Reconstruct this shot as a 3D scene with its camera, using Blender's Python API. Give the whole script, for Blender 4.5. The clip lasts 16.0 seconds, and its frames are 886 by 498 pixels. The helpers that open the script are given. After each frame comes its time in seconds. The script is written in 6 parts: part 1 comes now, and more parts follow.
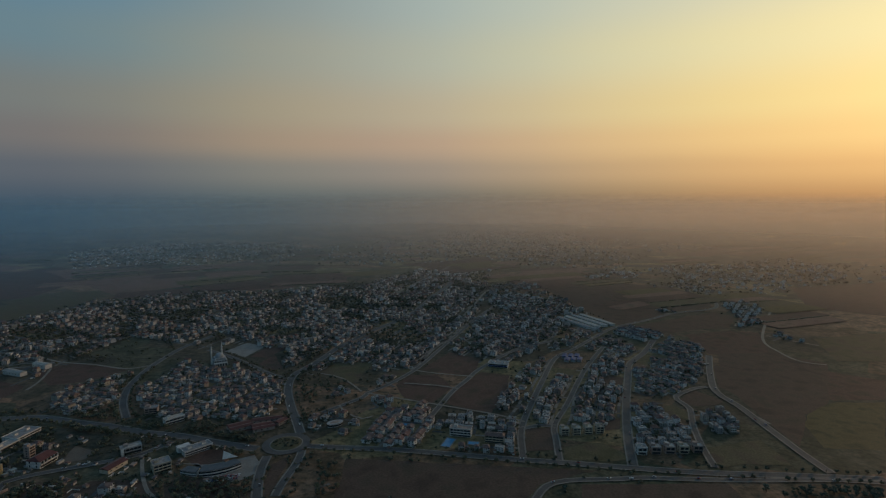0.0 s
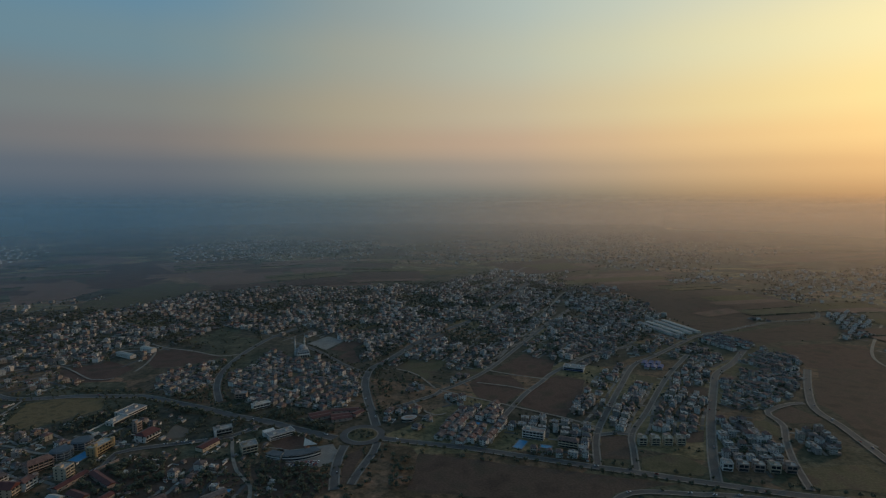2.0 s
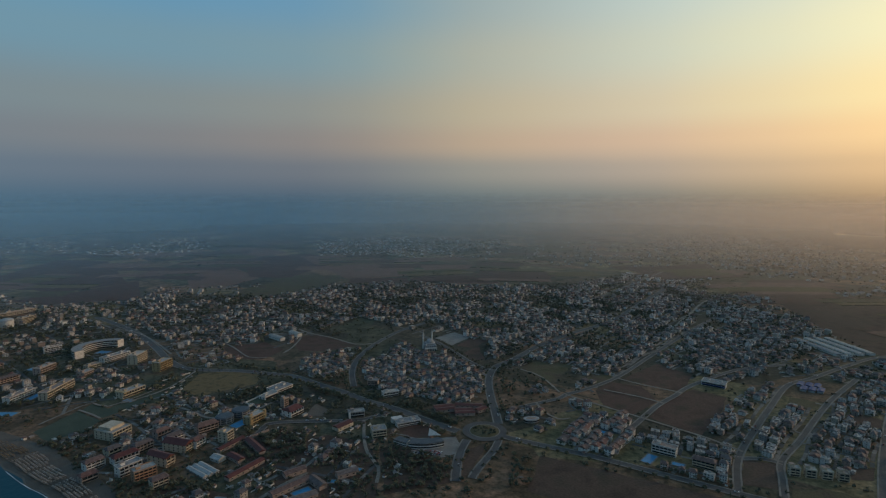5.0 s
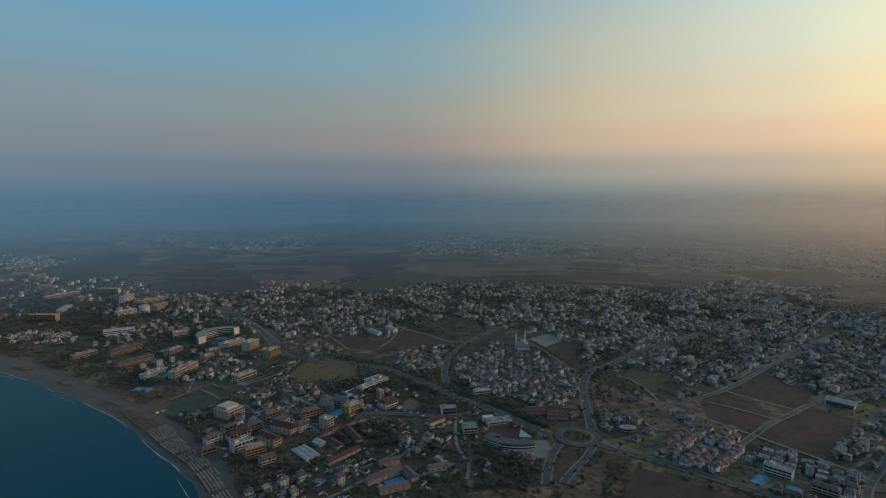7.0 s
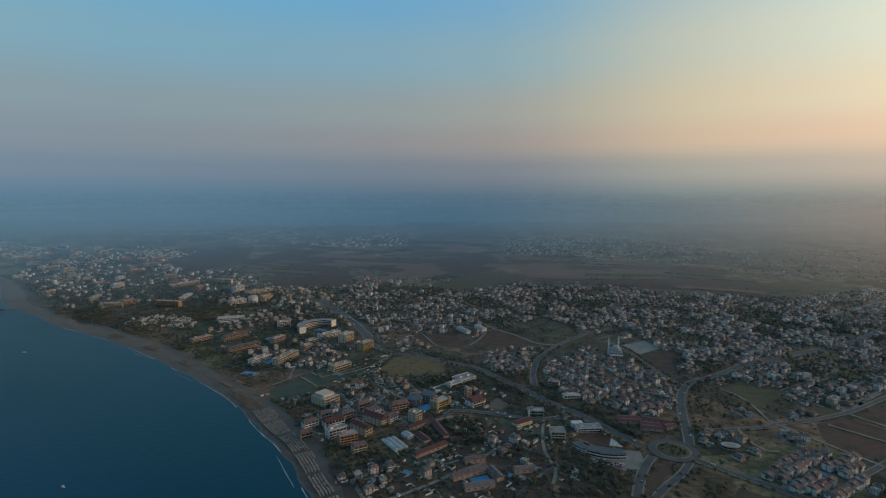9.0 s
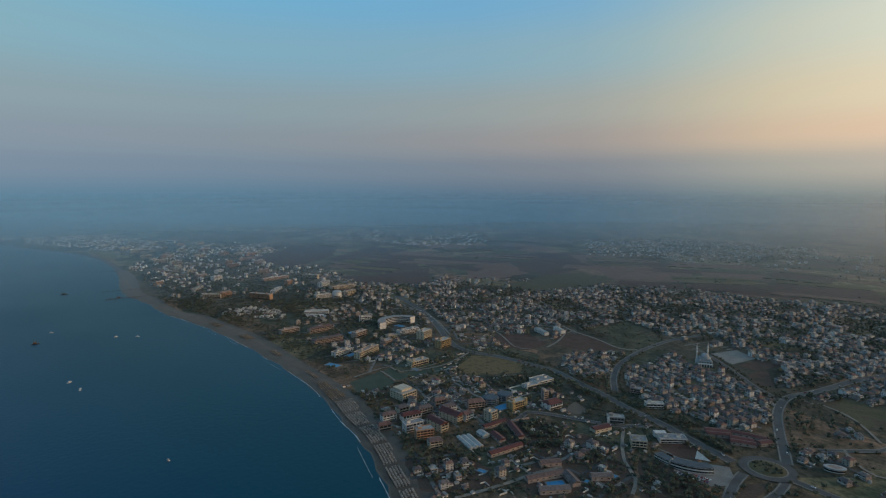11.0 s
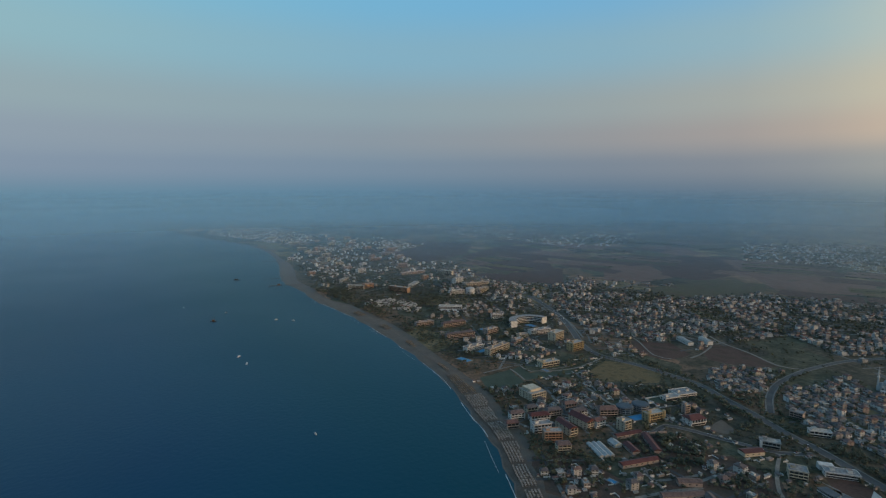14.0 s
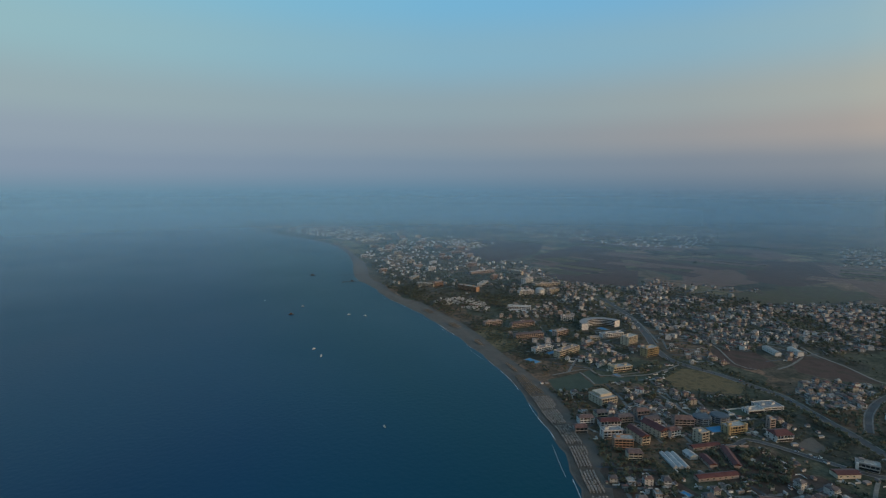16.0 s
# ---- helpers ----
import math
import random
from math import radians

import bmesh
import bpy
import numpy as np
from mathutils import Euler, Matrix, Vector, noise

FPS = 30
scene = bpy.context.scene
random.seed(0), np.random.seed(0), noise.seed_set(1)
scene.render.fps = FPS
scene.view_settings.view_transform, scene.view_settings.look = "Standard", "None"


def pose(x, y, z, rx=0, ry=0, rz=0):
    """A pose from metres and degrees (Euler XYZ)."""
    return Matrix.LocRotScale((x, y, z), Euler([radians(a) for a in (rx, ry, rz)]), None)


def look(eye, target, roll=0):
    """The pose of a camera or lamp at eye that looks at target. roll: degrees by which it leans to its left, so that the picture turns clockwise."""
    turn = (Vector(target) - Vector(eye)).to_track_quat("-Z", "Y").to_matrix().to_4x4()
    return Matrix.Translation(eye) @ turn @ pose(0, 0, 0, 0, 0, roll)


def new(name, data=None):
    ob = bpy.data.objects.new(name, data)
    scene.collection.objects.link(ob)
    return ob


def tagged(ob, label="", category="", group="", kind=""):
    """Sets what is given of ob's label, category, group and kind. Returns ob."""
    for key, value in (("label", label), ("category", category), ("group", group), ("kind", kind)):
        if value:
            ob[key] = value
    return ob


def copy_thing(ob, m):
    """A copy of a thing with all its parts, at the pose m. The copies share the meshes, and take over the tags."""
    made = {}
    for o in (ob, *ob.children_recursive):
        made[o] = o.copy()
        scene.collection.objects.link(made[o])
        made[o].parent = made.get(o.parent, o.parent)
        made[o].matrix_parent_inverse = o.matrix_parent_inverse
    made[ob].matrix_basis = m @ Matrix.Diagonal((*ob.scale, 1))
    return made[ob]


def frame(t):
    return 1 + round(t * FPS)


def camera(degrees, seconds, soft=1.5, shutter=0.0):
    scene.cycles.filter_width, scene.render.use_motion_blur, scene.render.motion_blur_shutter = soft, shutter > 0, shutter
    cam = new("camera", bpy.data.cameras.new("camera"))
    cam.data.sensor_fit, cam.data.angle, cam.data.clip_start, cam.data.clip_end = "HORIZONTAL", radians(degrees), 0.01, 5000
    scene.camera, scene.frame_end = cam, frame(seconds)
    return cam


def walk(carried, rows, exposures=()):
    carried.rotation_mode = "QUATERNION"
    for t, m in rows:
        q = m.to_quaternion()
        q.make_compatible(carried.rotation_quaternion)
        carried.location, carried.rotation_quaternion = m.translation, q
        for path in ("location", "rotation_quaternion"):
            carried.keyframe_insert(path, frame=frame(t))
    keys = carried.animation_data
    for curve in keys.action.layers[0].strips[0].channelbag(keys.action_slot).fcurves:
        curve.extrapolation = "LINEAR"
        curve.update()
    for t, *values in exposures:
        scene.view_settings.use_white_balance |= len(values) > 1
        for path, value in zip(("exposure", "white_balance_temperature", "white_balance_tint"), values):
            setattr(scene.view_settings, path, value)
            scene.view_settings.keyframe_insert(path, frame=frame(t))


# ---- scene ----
# ================= camera =================
cam = camera(78.94, 16.0, soft=1.2)
PATH = [
    (0, 0.2, 0.1, 300.2, 83.91, 0.12, -0.00),
    (0.5, 0.5, -0.7, 300.4, 83.94, 0.08, 2.00),
    (1, 0.9, -1.5, 300.5, 83.92, 0.04, 3.98),
    (1.5, 1.3, -2.3, 300.6, 83.93, 0.01, 6.03),
    (2, 1.7, -3.0, 300.8, 83.90, 0.07, 8.14),
    (2.5, 2.1, -3.7, 300.9, 83.90, 0.05, 10.23),
    (3, 2.5, -4.3, 301.1, 83.88, 0.08, 12.30),
    (3.5, 3.0, -4.9, 301.2, 83.89, 0.06, 14.62),
    (4, 3.5, -5.6, 301.3, 83.88, 0.04, 17.03),
    (6.5, 6.0, -8.2, 302.0, 83.79, 0.09, 29.25),
    (7, 6.6, -8.6, 302.1, 83.79, 0.19, 31.88),
    (7.5, 7.1, -9.0, 302.2, 83.79, 0.11, 34.42),
    (8, 7.7, -9.4, 302.3, 83.81, 0.11, 37.08),
    (8.5, 8.3, -9.8, 302.4, 83.77, 0.01, 39.37),
    (9, 8.9, -10.1, 302.5, 83.77, 0.03, 41.63),
    (11.5, 12.2, -11.4, 303.1, 83.67, 0.05, 52.44),
    (12, 12.9, -11.6, 303.2, 83.65, 0.03, 54.93),
    (12.5, 13.6, -11.8, 303.3, 83.62, 0.03, 57.14),
    (13, 14.3, -11.9, 303.4, 83.59, -0.02, 59.65),
    (13.5, 15.1, -12.0, 303.5, 83.56, -0.01, 61.76),
    (14, 15.8, -12.1, 303.6, 83.55, 0.09, 64.35),
    (14.5, 16.6, -12.1, 303.7, 83.54, 0.04, 66.56),
    (15, 17.4, -12.1, 303.8, 83.54, 0.08, 68.86),
    (15.5, 18.2, -12.1, 303.9, 83.51, 0.19, 70.76),
    (16, 19.0, -12.1, 304.0, 83.47, 0.05, 71.86),
]
walk(cam, [(t, pose(x, y, z, rx, ry, rz)) for t, x, y, z, rx, ry, rz in PATH],
     exposures=[(0.0, -0.80), (2.0, -0.62), (4.0, -0.42), (7.0, -0.12), (9.0, 0.02), (12.0, 0.13), (16.0, 0.19)])

# ================= sky and sun =================
SUN_AZ, SUN_EL = radians(50), radians(11)          # clockwise from +y, and above the horizon
SUN_DIR = Vector((math.sin(SUN_AZ) * math.cos(SUN_EL), math.cos(SUN_AZ) * math.cos(SUN_EL), math.sin(SUN_EL)))


def srgb(r, g, b):
    return tuple(((c / 255 + 0.055) / 1.055) ** 2.4 if c > 10 else c / 255 / 12.92 for c in (r, g, b)) + (1.0,)


def ramp(nt, socket, stops, mode="LINEAR"):
    n = nt.nodes.new("ShaderNodeValToRGB")
    n.color_ramp.interpolation = mode
    while len(n.color_ramp.elements) < len(stops):
        n.color_ramp.elements.new(0.5)
    for e, (p, c) in zip(n.color_ramp.elements, stops):
        e.position, e.color = p, c
    nt.links.new(socket, n.inputs["Fac"])
    return n.outputs["Color"]


def math_node(nt, op, a, b=0.0, c=0.0, clamp=False):
    n = nt.nodes.new("ShaderNodeMath")
    n.operation, n.use_clamp = op, clamp
    for i, v in enumerate((a, b, c)):
        if isinstance(v, (int, float)):
            n.inputs[i].default_value = v
        else:
            nt.links.new(v, n.inputs[i])
    return n.outputs[0]


def mix_color(nt, fac, a, b, blend="MIX"):
    n = nt.nodes.new("ShaderNodeMix")
    n.data_type, n.blend_type = "RGBA", blend
    for key, v in ((0, fac), (6, a), (7, b)):
        if isinstance(v, (int, float, tuple)):
            n.inputs[key].default_value = v
        else:
            nt.links.new(v, n.inputs[key])
    return n.outputs[2]


world = bpy.data.worlds.new("dusk_sky")
world.use_nodes = True
scene.world = world
wn = world.node_tree
wn.nodes.clear()
coord = wn.nodes.new("ShaderNodeTexCoord").outputs["Generated"]
nrm = wn.nodes.new("ShaderNodeVectorMath")
nrm.operation = "NORMALIZE"
wn.links.new(coord, nrm.inputs[0])
sep = wn.nodes.new("ShaderNodeSeparateXYZ")
wn.links.new(nrm.outputs[0], sep.inputs[0])
dot = wn.nodes.new("ShaderNodeVectorMath")
dot.operation = "DOT_PRODUCT"
flat = wn.nodes.new("ShaderNodeCombineXYZ")
wn.links.new(sep.outputs[0], flat.inputs[0])
wn.links.new(sep.outputs[1], flat.inputs[1])
fn = wn.nodes.new("ShaderNodeVectorMath")
fn.operation = "NORMALIZE"
wn.links.new(flat.outputs[0], fn.inputs[0])
wn.links.new(fn.outputs[0], dot.inputs[0])
dot.inputs[1].default_value = (math.sin(SUN_AZ), math.cos(SUN_AZ), 0)
# height over the horizon: 0 is 8 degrees below, 1 is 32 degrees above
high = wn.nodes.new("ShaderNodeMapRange")
high.inputs["From Min"].default_value, high.inputs["From Max"].default_value = -0.14, 0.53
wn.links.new(sep.outputs[2], high.inputs["Value"])
H = high.outputs[0]


def elev(deg):
    return (math.sin(radians(deg)) + 0.14) / 0.67


ROWS = (-8, -3.3, -0.9, 2.1, 5, 8, 13.4, 18.5, 32)        # degrees over the horizon


def column(stops, colors):
    """A vertical run of sky colours as a camera at that many stops shows them."""
    return [(max(0.0, elev(d)), tuple(0.4 * c * 2 ** -stops for c in srgb(*k)[:3]) + (1.0,)) for d, k in zip(ROWS, colors)]


# from straight away from the sun round to the sun's side
SKY = [(-0.95, column(0.12, [(58, 92, 114), (82, 120, 142), (106, 142, 162), (136, 153, 171), (142, 158, 173), (148, 168, 175), (145, 182, 190), (134, 185, 203), (94, 144, 180)])),
       (-0.53, column(0.12, [(54, 86, 108), (76, 112, 136), (96, 132, 155), (123, 144, 162), (137, 151, 163), (140, 161, 171), (130, 174, 195), (116, 177, 210), (84, 136, 184)])),
       (0.07, column(0.05, [(56, 75, 89), (80, 102, 117), (99, 120, 137), (130, 138, 147), (158, 153, 151), (160, 165, 161), (142, 174, 186), (122, 172, 203), (92, 136, 176)])),
       (0.36, column(-0.8, [(54, 60, 62), (74, 82, 86), (98, 108, 109), (130, 129, 122), (160, 143, 124), (160, 151, 130), (149, 153, 142), (134, 149, 150), (92, 122, 146)])),
       (0.64, column(-0.8, [(62, 63, 60), (92, 91, 85), (120, 118, 109), (160, 146, 130), (186, 161, 136), (188, 175, 148), (180, 183, 165), (169, 181, 174), (108, 134, 150)])),
       (0.985, column(-0.8, [(98, 76, 55), (152, 115, 82), (200, 150, 100), (236, 185, 121), (250, 208, 136), (252, 222, 148), (248, 231, 172), (230, 222, 186), (126, 144, 152)]))]


def between(t):
    """The sky's column at a turn from the sun, on a smooth curve through the ones above."""
    xs = [p for p, _ in SKY]
    logs = np.log(np.array([[c[:3] for _, c in col] for _, col in SKY]))
    k = min(max(sum(x <= t for x in xs) - 1, 0), len(xs) - 2)
    slope = [(logs[min(i + 1, len(xs) - 1)] - logs[max(i - 1, 0)]) / (xs[min(i + 1, len(xs) - 1)] - xs[max(i - 1, 0)]) for i in (k, k + 1)]
    w = xs[k + 1] - xs[k]
    u = (t - xs[k]) / w
    v = logs[k] * (2 * u ** 3 - 3 * u * u + 1) + slope[0] * w * (u ** 3 - 2 * u * u + u) + logs[k + 1] * (3 * u * u - 2 * u ** 3) + slope[1] * w * (u ** 3 - u * u)
    return [(p, tuple(float(q) for q in np.exp(c)) + (1.0,)) for (p, _), c in zip(SKY[0][1], v)]


SKY = [(t, between(t)) for t in (-0.95, -0.74, -0.53, -0.33, -0.13, 0.07, 0.17, 0.26, 0.36, 0.45, 0.54, 0.64, 0.76, 0.88, 0.985)]
turn = dot.outputs["Value"]
grade = ramp(wn, H, SKY[0][1], "EASE")
for (t0, _), (t1, stops) in zip(SKY, SKY[1:]):
    f = wn.nodes.new("ShaderNodeMapRange")
    f.inputs["From Min"].default_value, f.inputs["From Max"].default_value = t0, t1
    wn.links.new(turn, f.inputs["Value"])
    grade = mix_color(wn, f.outputs[0], grade, ramp(wn, H, stops, "EASE"))
# a faint mountain ridge in the haze
ridge = wn.nodes.new("ShaderNodeTexNoise")
ridge.inputs["Scale"].default_value, ridge.inputs["Detail"].default_value = 4.0, 5
wn.links.new(fn.outputs[0], ridge.inputs["Vector"])
above = math_node(wn, "SUBTRACT", sep.outputs[2], math_node(wn, "MULTIPLY_ADD", ridge.outputs["Fac"], 0.05, 0.03))
far_hill = wn.nodes.new("ShaderNodeMapRange")
far_hill.inputs["From Min"].default_value, far_hill.inputs["From Max"].default_value = -0.006, 0.006
wn.links.new(above, far_hill.inputs["Value"])
grade = mix_color(wn, 1.0, grade, ramp(wn, far_hill.outputs[0], [(0.0, (0.96, 0.97, 0.985, 1)), (1.0, (1, 1, 1, 1))]), "MULTIPLY")
sky = wn.nodes.new("ShaderNodeTexSky")
sky.sky_type, sky.sun_disc = "NISHITA", False
sky.sun_elevation, sky.sun_rotation = SUN_EL, SUN_AZ
sky.dust_density, sky.air_density = 4.0, 1.2
bg1 = wn.nodes.new("ShaderNodeBackground")
bg2 = wn.nodes.new("ShaderNodeBackground")
wn.links.new(grade, bg1.inputs[0])
wn.links.new(sky.outputs[0], bg2.inputs[0])
bg1.inputs[1].default_value, bg2.inputs[1].default_value = 2.5, 0.08
blend = wn.nodes.new("ShaderNodeMixShader")
blend.inputs[0].default_value = 0.06
wn.links.new(bg1.outputs[0], blend.inputs[1])
wn.links.new(bg2.outputs[0], blend.inputs[2])
wout = wn.nodes.new("ShaderNodeOutputWorld")
wn.links.new(blend.outputs[0], wout.inputs[0])

sun = new("sun", bpy.data.lights.new("sun", "SUN"))
sun.data.energy, sun.data.angle, sun.data.color = 1.3, radians(6.0), (1.0, 0.61, 0.36)
sun.matrix_world = look((0, 0, 800), Vector((0, 0, 800)) - SUN_DIR)

# ================= materials =================
MATS = {}


def surface(name, a, b, size=20.0, rough=0.65, fine=1.5, sheen=0.0, bump=0.3, spec=0.3, third=None, vary=0.0, metal=0.0):
    """Two colours mixed by noise of that size in metres, finer grain over it, and colour shifts from piece to piece."""
    m = bpy.data.materials.new(name)
    m.use_nodes = True
    nt = m.node_tree
    bsdf = nt.nodes["Principled BSDF"]
    where = nt.nodes.new("ShaderNodeNewGeometry")
    big = nt.nodes.new("ShaderNodeTexNoise")
    big.inputs["Scale"].default_value, big.inputs["Detail"].default_value = 1 / size, 5
    small = nt.nodes.new("ShaderNodeTexNoise")
    small.inputs["Scale"].default_value, small.inputs["Detail"].default_value = 1 / fine, 3
    for n in (big, small):
        nt.links.new(where.outputs["Position"], n.inputs["Vector"])
    stops = [(0.36, (*a, 1)), (0.64, (*b, 1))] if third is None else [(0.32, (*a, 1)), (0.5, (*b, 1)), (0.68, (*third, 1))]
    col = ramp(nt, big.outputs["Fac"], stops)
    grain = ramp(nt, small.outputs["Fac"], [(0.3, (0.72, 0.72, 0.72, 1)), (0.7, (1.2, 1.2, 1.2, 1))])
    col = mix_color(nt, 1.0, col, grain, "MULTIPLY")
    if vary:
        info = nt.nodes.new("ShaderNodeObjectInfo")
        rnd = math_node(nt, "FRACT", math_node(nt, "ADD", info.outputs["Random"], where.outputs["Random Per Island"]))
        shift = ramp(nt, rnd, [(0.0, (1 - vary, 1 - vary, 1 - vary, 1)), (0.5, (1.0, 1 - vary * 0.3, 1 - vary * 0.45, 1)), (1.0, (1 + vary * 0.5, 1 + vary * 0.5, 1 + vary * 0.5, 1))])
        col = mix_color(nt, 1.0, col, shift, "MULTIPLY")
    nt.links.new(col, bsdf.inputs["Base Color"])
    bsdf.inputs["Roughness"].default_value, bsdf.inputs["Metallic"].default_value = rough, metal
    bsdf.inputs["Specular IOR Level"].default_value = spec
    # bluish sheen at grazing angles stands in for haze over far surfaces
    bsdf.inputs["Sheen Weight"].default_value, bsdf.inputs["Sheen Roughness"].default_value = sheen, 0.4
    bsdf.inputs["Sheen Tint"].default_value = (0.78, 0.9, 1.0, 1.0)
    if bump:
        bn = nt.nodes.new("ShaderNodeBump")
        bn.inputs["Strength"].default_value, bn.inputs["Distance"].default_value = bump, fine * 0.3
        nt.links.new(small.outputs["Fac"], bn.inputs["Height"])
        nt.links.new(bn.outputs[0], bsdf.inputs["Normal"])
    MATS[name] = m
    return m


def palette(name, colors, rough=0.75, weather=0.25, size=3.0):
    """Paint or tile whose colour differs from house to house, with streaks and dirt."""
    m = surface(name, (1 - weather,) * 3, (1.0,) * 3, size=size, fine=0.5, rough=rough, bump=0.1, spec=0.3, sheen=0.08)
    nt = m.node_tree
    bsdf = nt.nodes["Principled BSDF"]
    dirt = bsdf.inputs["Base Color"].links[0].from_socket
    info, geo = nt.nodes.new("ShaderNodeObjectInfo"), nt.nodes.new("ShaderNodeNewGeometry")
    rnd = math_node(nt, "FRACT", math_node(nt, "ADD", info.outputs["Random"], geo.outputs["Random Per Island"]))
    col = ramp(nt, rnd, [(i / len(colors), (*c, 1)) for i, c in enumerate(colors)], "CONSTANT")
    nt.links.new(mix_color(nt, 1.0, col, dirt, "MULTIPLY"), bsdf.inputs["Base Color"])
    return m


palette("house_wall", [(0.3483, 0.3251, 0.3019), (0.4876, 0.4644, 0.4470), (0.3251, 0.2670, 0.2380), (0.6734, 0.6559, 0.6386), (0.3367, 0.2613, 0.2206), (0.3831, 0.3541, 0.3019), (0.2903, 0.2786, 0.2728), (0.5341, 0.5167, 0.4992)])
palette("roof_tile", [(0.1620, 0.1092, 0.0988), (0.1350, 0.1069, 0.1040), (0.1944, 0.1187, 0.0988), (0.1188, 0.1021, 0.1040), (0.1728, 0.1425, 0.1352), (0.1782, 0.0950, 0.0806)], weather=0.4)
palette("flat_roof", [(0.3750, 0.3625, 0.3375), (0.2750, 0.2750, 0.2750), (0.4750, 0.4375, 0.3875), (0.3250, 0.2500, 0.2125)], weather=0.4)
palette("car_paint", [(0.7, 0.7, 0.7), (0.5, 0.5, 0.52), (0.05, 0.05, 0.06), (0.3, 0.03, 0.03), (0.8, 0.8, 0.78), (0.06, 0.1, 0.22)], rough=0.3, weather=0.05)
surface("white_wall", (0.4987, 0.4896, 0.4715), (0.6347, 0.6257, 0.6076), size=4, fine=0.6, vary=0.1, bump=0.1)
surface("cream_wall", (0.4250, 0.3655, 0.2805), (0.5100, 0.4505, 0.3570), size=4, fine=0.6, vary=0.1, bump=0.1)
surface("pink_wall", (0.3104, 0.2450, 0.2184), (0.3686, 0.3000, 0.2652), size=4, fine=0.6, vary=0.1, bump=0.1)
surface("orange_wall", (0.34, 0.205, 0.135), (0.39, 0.245, 0.16), size=4, fine=0.6, vary=0.05, bump=0.1)
surface("ochre_wall", (0.33, 0.25, 0.14), (0.39, 0.30, 0.17), size=4, fine=0.6, vary=0.05, bump=0.1)
surface("stone_grey", (0.28, 0.28, 0.28), (0.36, 0.36, 0.36), size=5, fine=0.6, bump=0.1)
surface("red_roof", (0.080, 0.026, 0.024), (0.110, 0.038, 0.034), size=6, fine=0.5, vary=0.15, sheen=0.08)
surface("blue_roof", (0.0195, 0.0488, 0.1560), (0.0292, 0.0683, 0.1950), size=6, fine=0.5, rough=0.5)
surface("dark_roof", (0.05, 0.065, 0.08), (0.08, 0.095, 0.11), size=6, fine=0.5, rough=0.5)
surface("white_sheet", (0.2970, 0.2970, 0.2918), (0.3885, 0.3885, 0.3780), size=6, fine=1.0, rough=0.5, sheen=0.08)
surface("glass", (0.025, 0.03, 0.035), (0.05, 0.055, 0.06), size=3, rough=0.12, fine=0.5, bump=0, spec=0.6)
surface("pool_water", (0.03, 0.18, 0.36), (0.05, 0.24, 0.42), size=5, rough=0.3, fine=0.6, bump=0.15, spec=0.2)
surface("wood_dark", (0.08, 0.05, 0.03), (0.13, 0.08, 0.05), size=2, fine=0.3)
surface("bark", (0.06, 0.045, 0.03), (0.1, 0.075, 0.055), size=1, fine=0.2)
surface("leaf", (0.0625, 0.0725, 0.0475), (0.1063, 0.1125, 0.0700), size=14, fine=0.8, rough=0.7, sheen=0.14, bump=0.4, vary=0.35)
surface("pine_leaf", (0.0408, 0.0552, 0.0408), (0.0720, 0.0912, 0.0624), size=14, fine=0.8, rough=0.7, sheen=0.14, bump=0.4, vary=0.3)
surface("asphalt", (0.048, 0.048, 0.050), (0.074, 0.074, 0.075), size=18, fine=1.2, rough=0.65, spec=0.25, sheen=0.08)
surface("paving", (0.1217, 0.1144, 0.1035), (0.1947, 0.1789, 0.1582), size=12, fine=1.0, rough=0.65, spec=0.25, sheen=0.08)
surface("pale_earth", (0.1530, 0.1337, 0.1111), (0.2142, 0.1918, 0.1612), size=12, fine=1.5, rough=0.65, spec=0.25, sheen=0.08)
surface("concrete", (0.1495, 0.1430, 0.1313), (0.2002, 0.1937, 0.1807), size=12, fine=1.5, rough=0.65, spec=0.25, sheen=0.08)
surface("sand", (0.0770, 0.0590, 0.0447), (0.1038, 0.0839, 0.0646), size=16, fine=1.2, rough=0.65, spec=0.25, sheen=0.08)
surface("dry_grass", (0.1120, 0.0818, 0.0391), (0.1595, 0.1167, 0.0586), size=13, fine=2.0, rough=0.7, spec=0.11, sheen=0.02, third=(0.0798, 0.0674, 0.0351))
surface("stubble", (0.0783, 0.0644, 0.0279), (0.1114, 0.0918, 0.0419), size=22, fine=2.0, rough=0.7, spec=0.11, sheen=0.02, third=(0.0558, 0.0530, 0.0251))
surface("grass", (0.036, 0.050, 0.028), (0.054, 0.068, 0.040), size=25, fine=1.5, rough=0.65, spec=0.25, sheen=0.03)
surface("green_field", (0.0662, 0.0634, 0.0324), (0.0993, 0.0860, 0.0485), size=30, fine=2.5, rough=0.7, spec=0.11, sheen=0.02, third=(0.0828, 0.0589, 0.0433))
surface("brown", (0.0660, 0.0389, 0.0301), (0.1028, 0.0610, 0.0476), size=28, fine=2.5, rough=0.7, spec=0.11, sheen=0.02, third=(0.0607, 0.0464, 0.0324))
surface("dark_brown", (0.0573, 0.0394, 0.0307), (0.0925, 0.0618, 0.0473), size=30, fine=2.5, rough=0.7, spec=0.11, sheen=0.02, third=(0.0659, 0.0516, 0.0372))
surface("rust", (0.1416, 0.0820, 0.0601), (0.1860, 0.1092, 0.0820), size=40, fine=3.0, rough=0.7, spec=0.11, sheen=0.02, third=(0.1092, 0.0820, 0.0546))
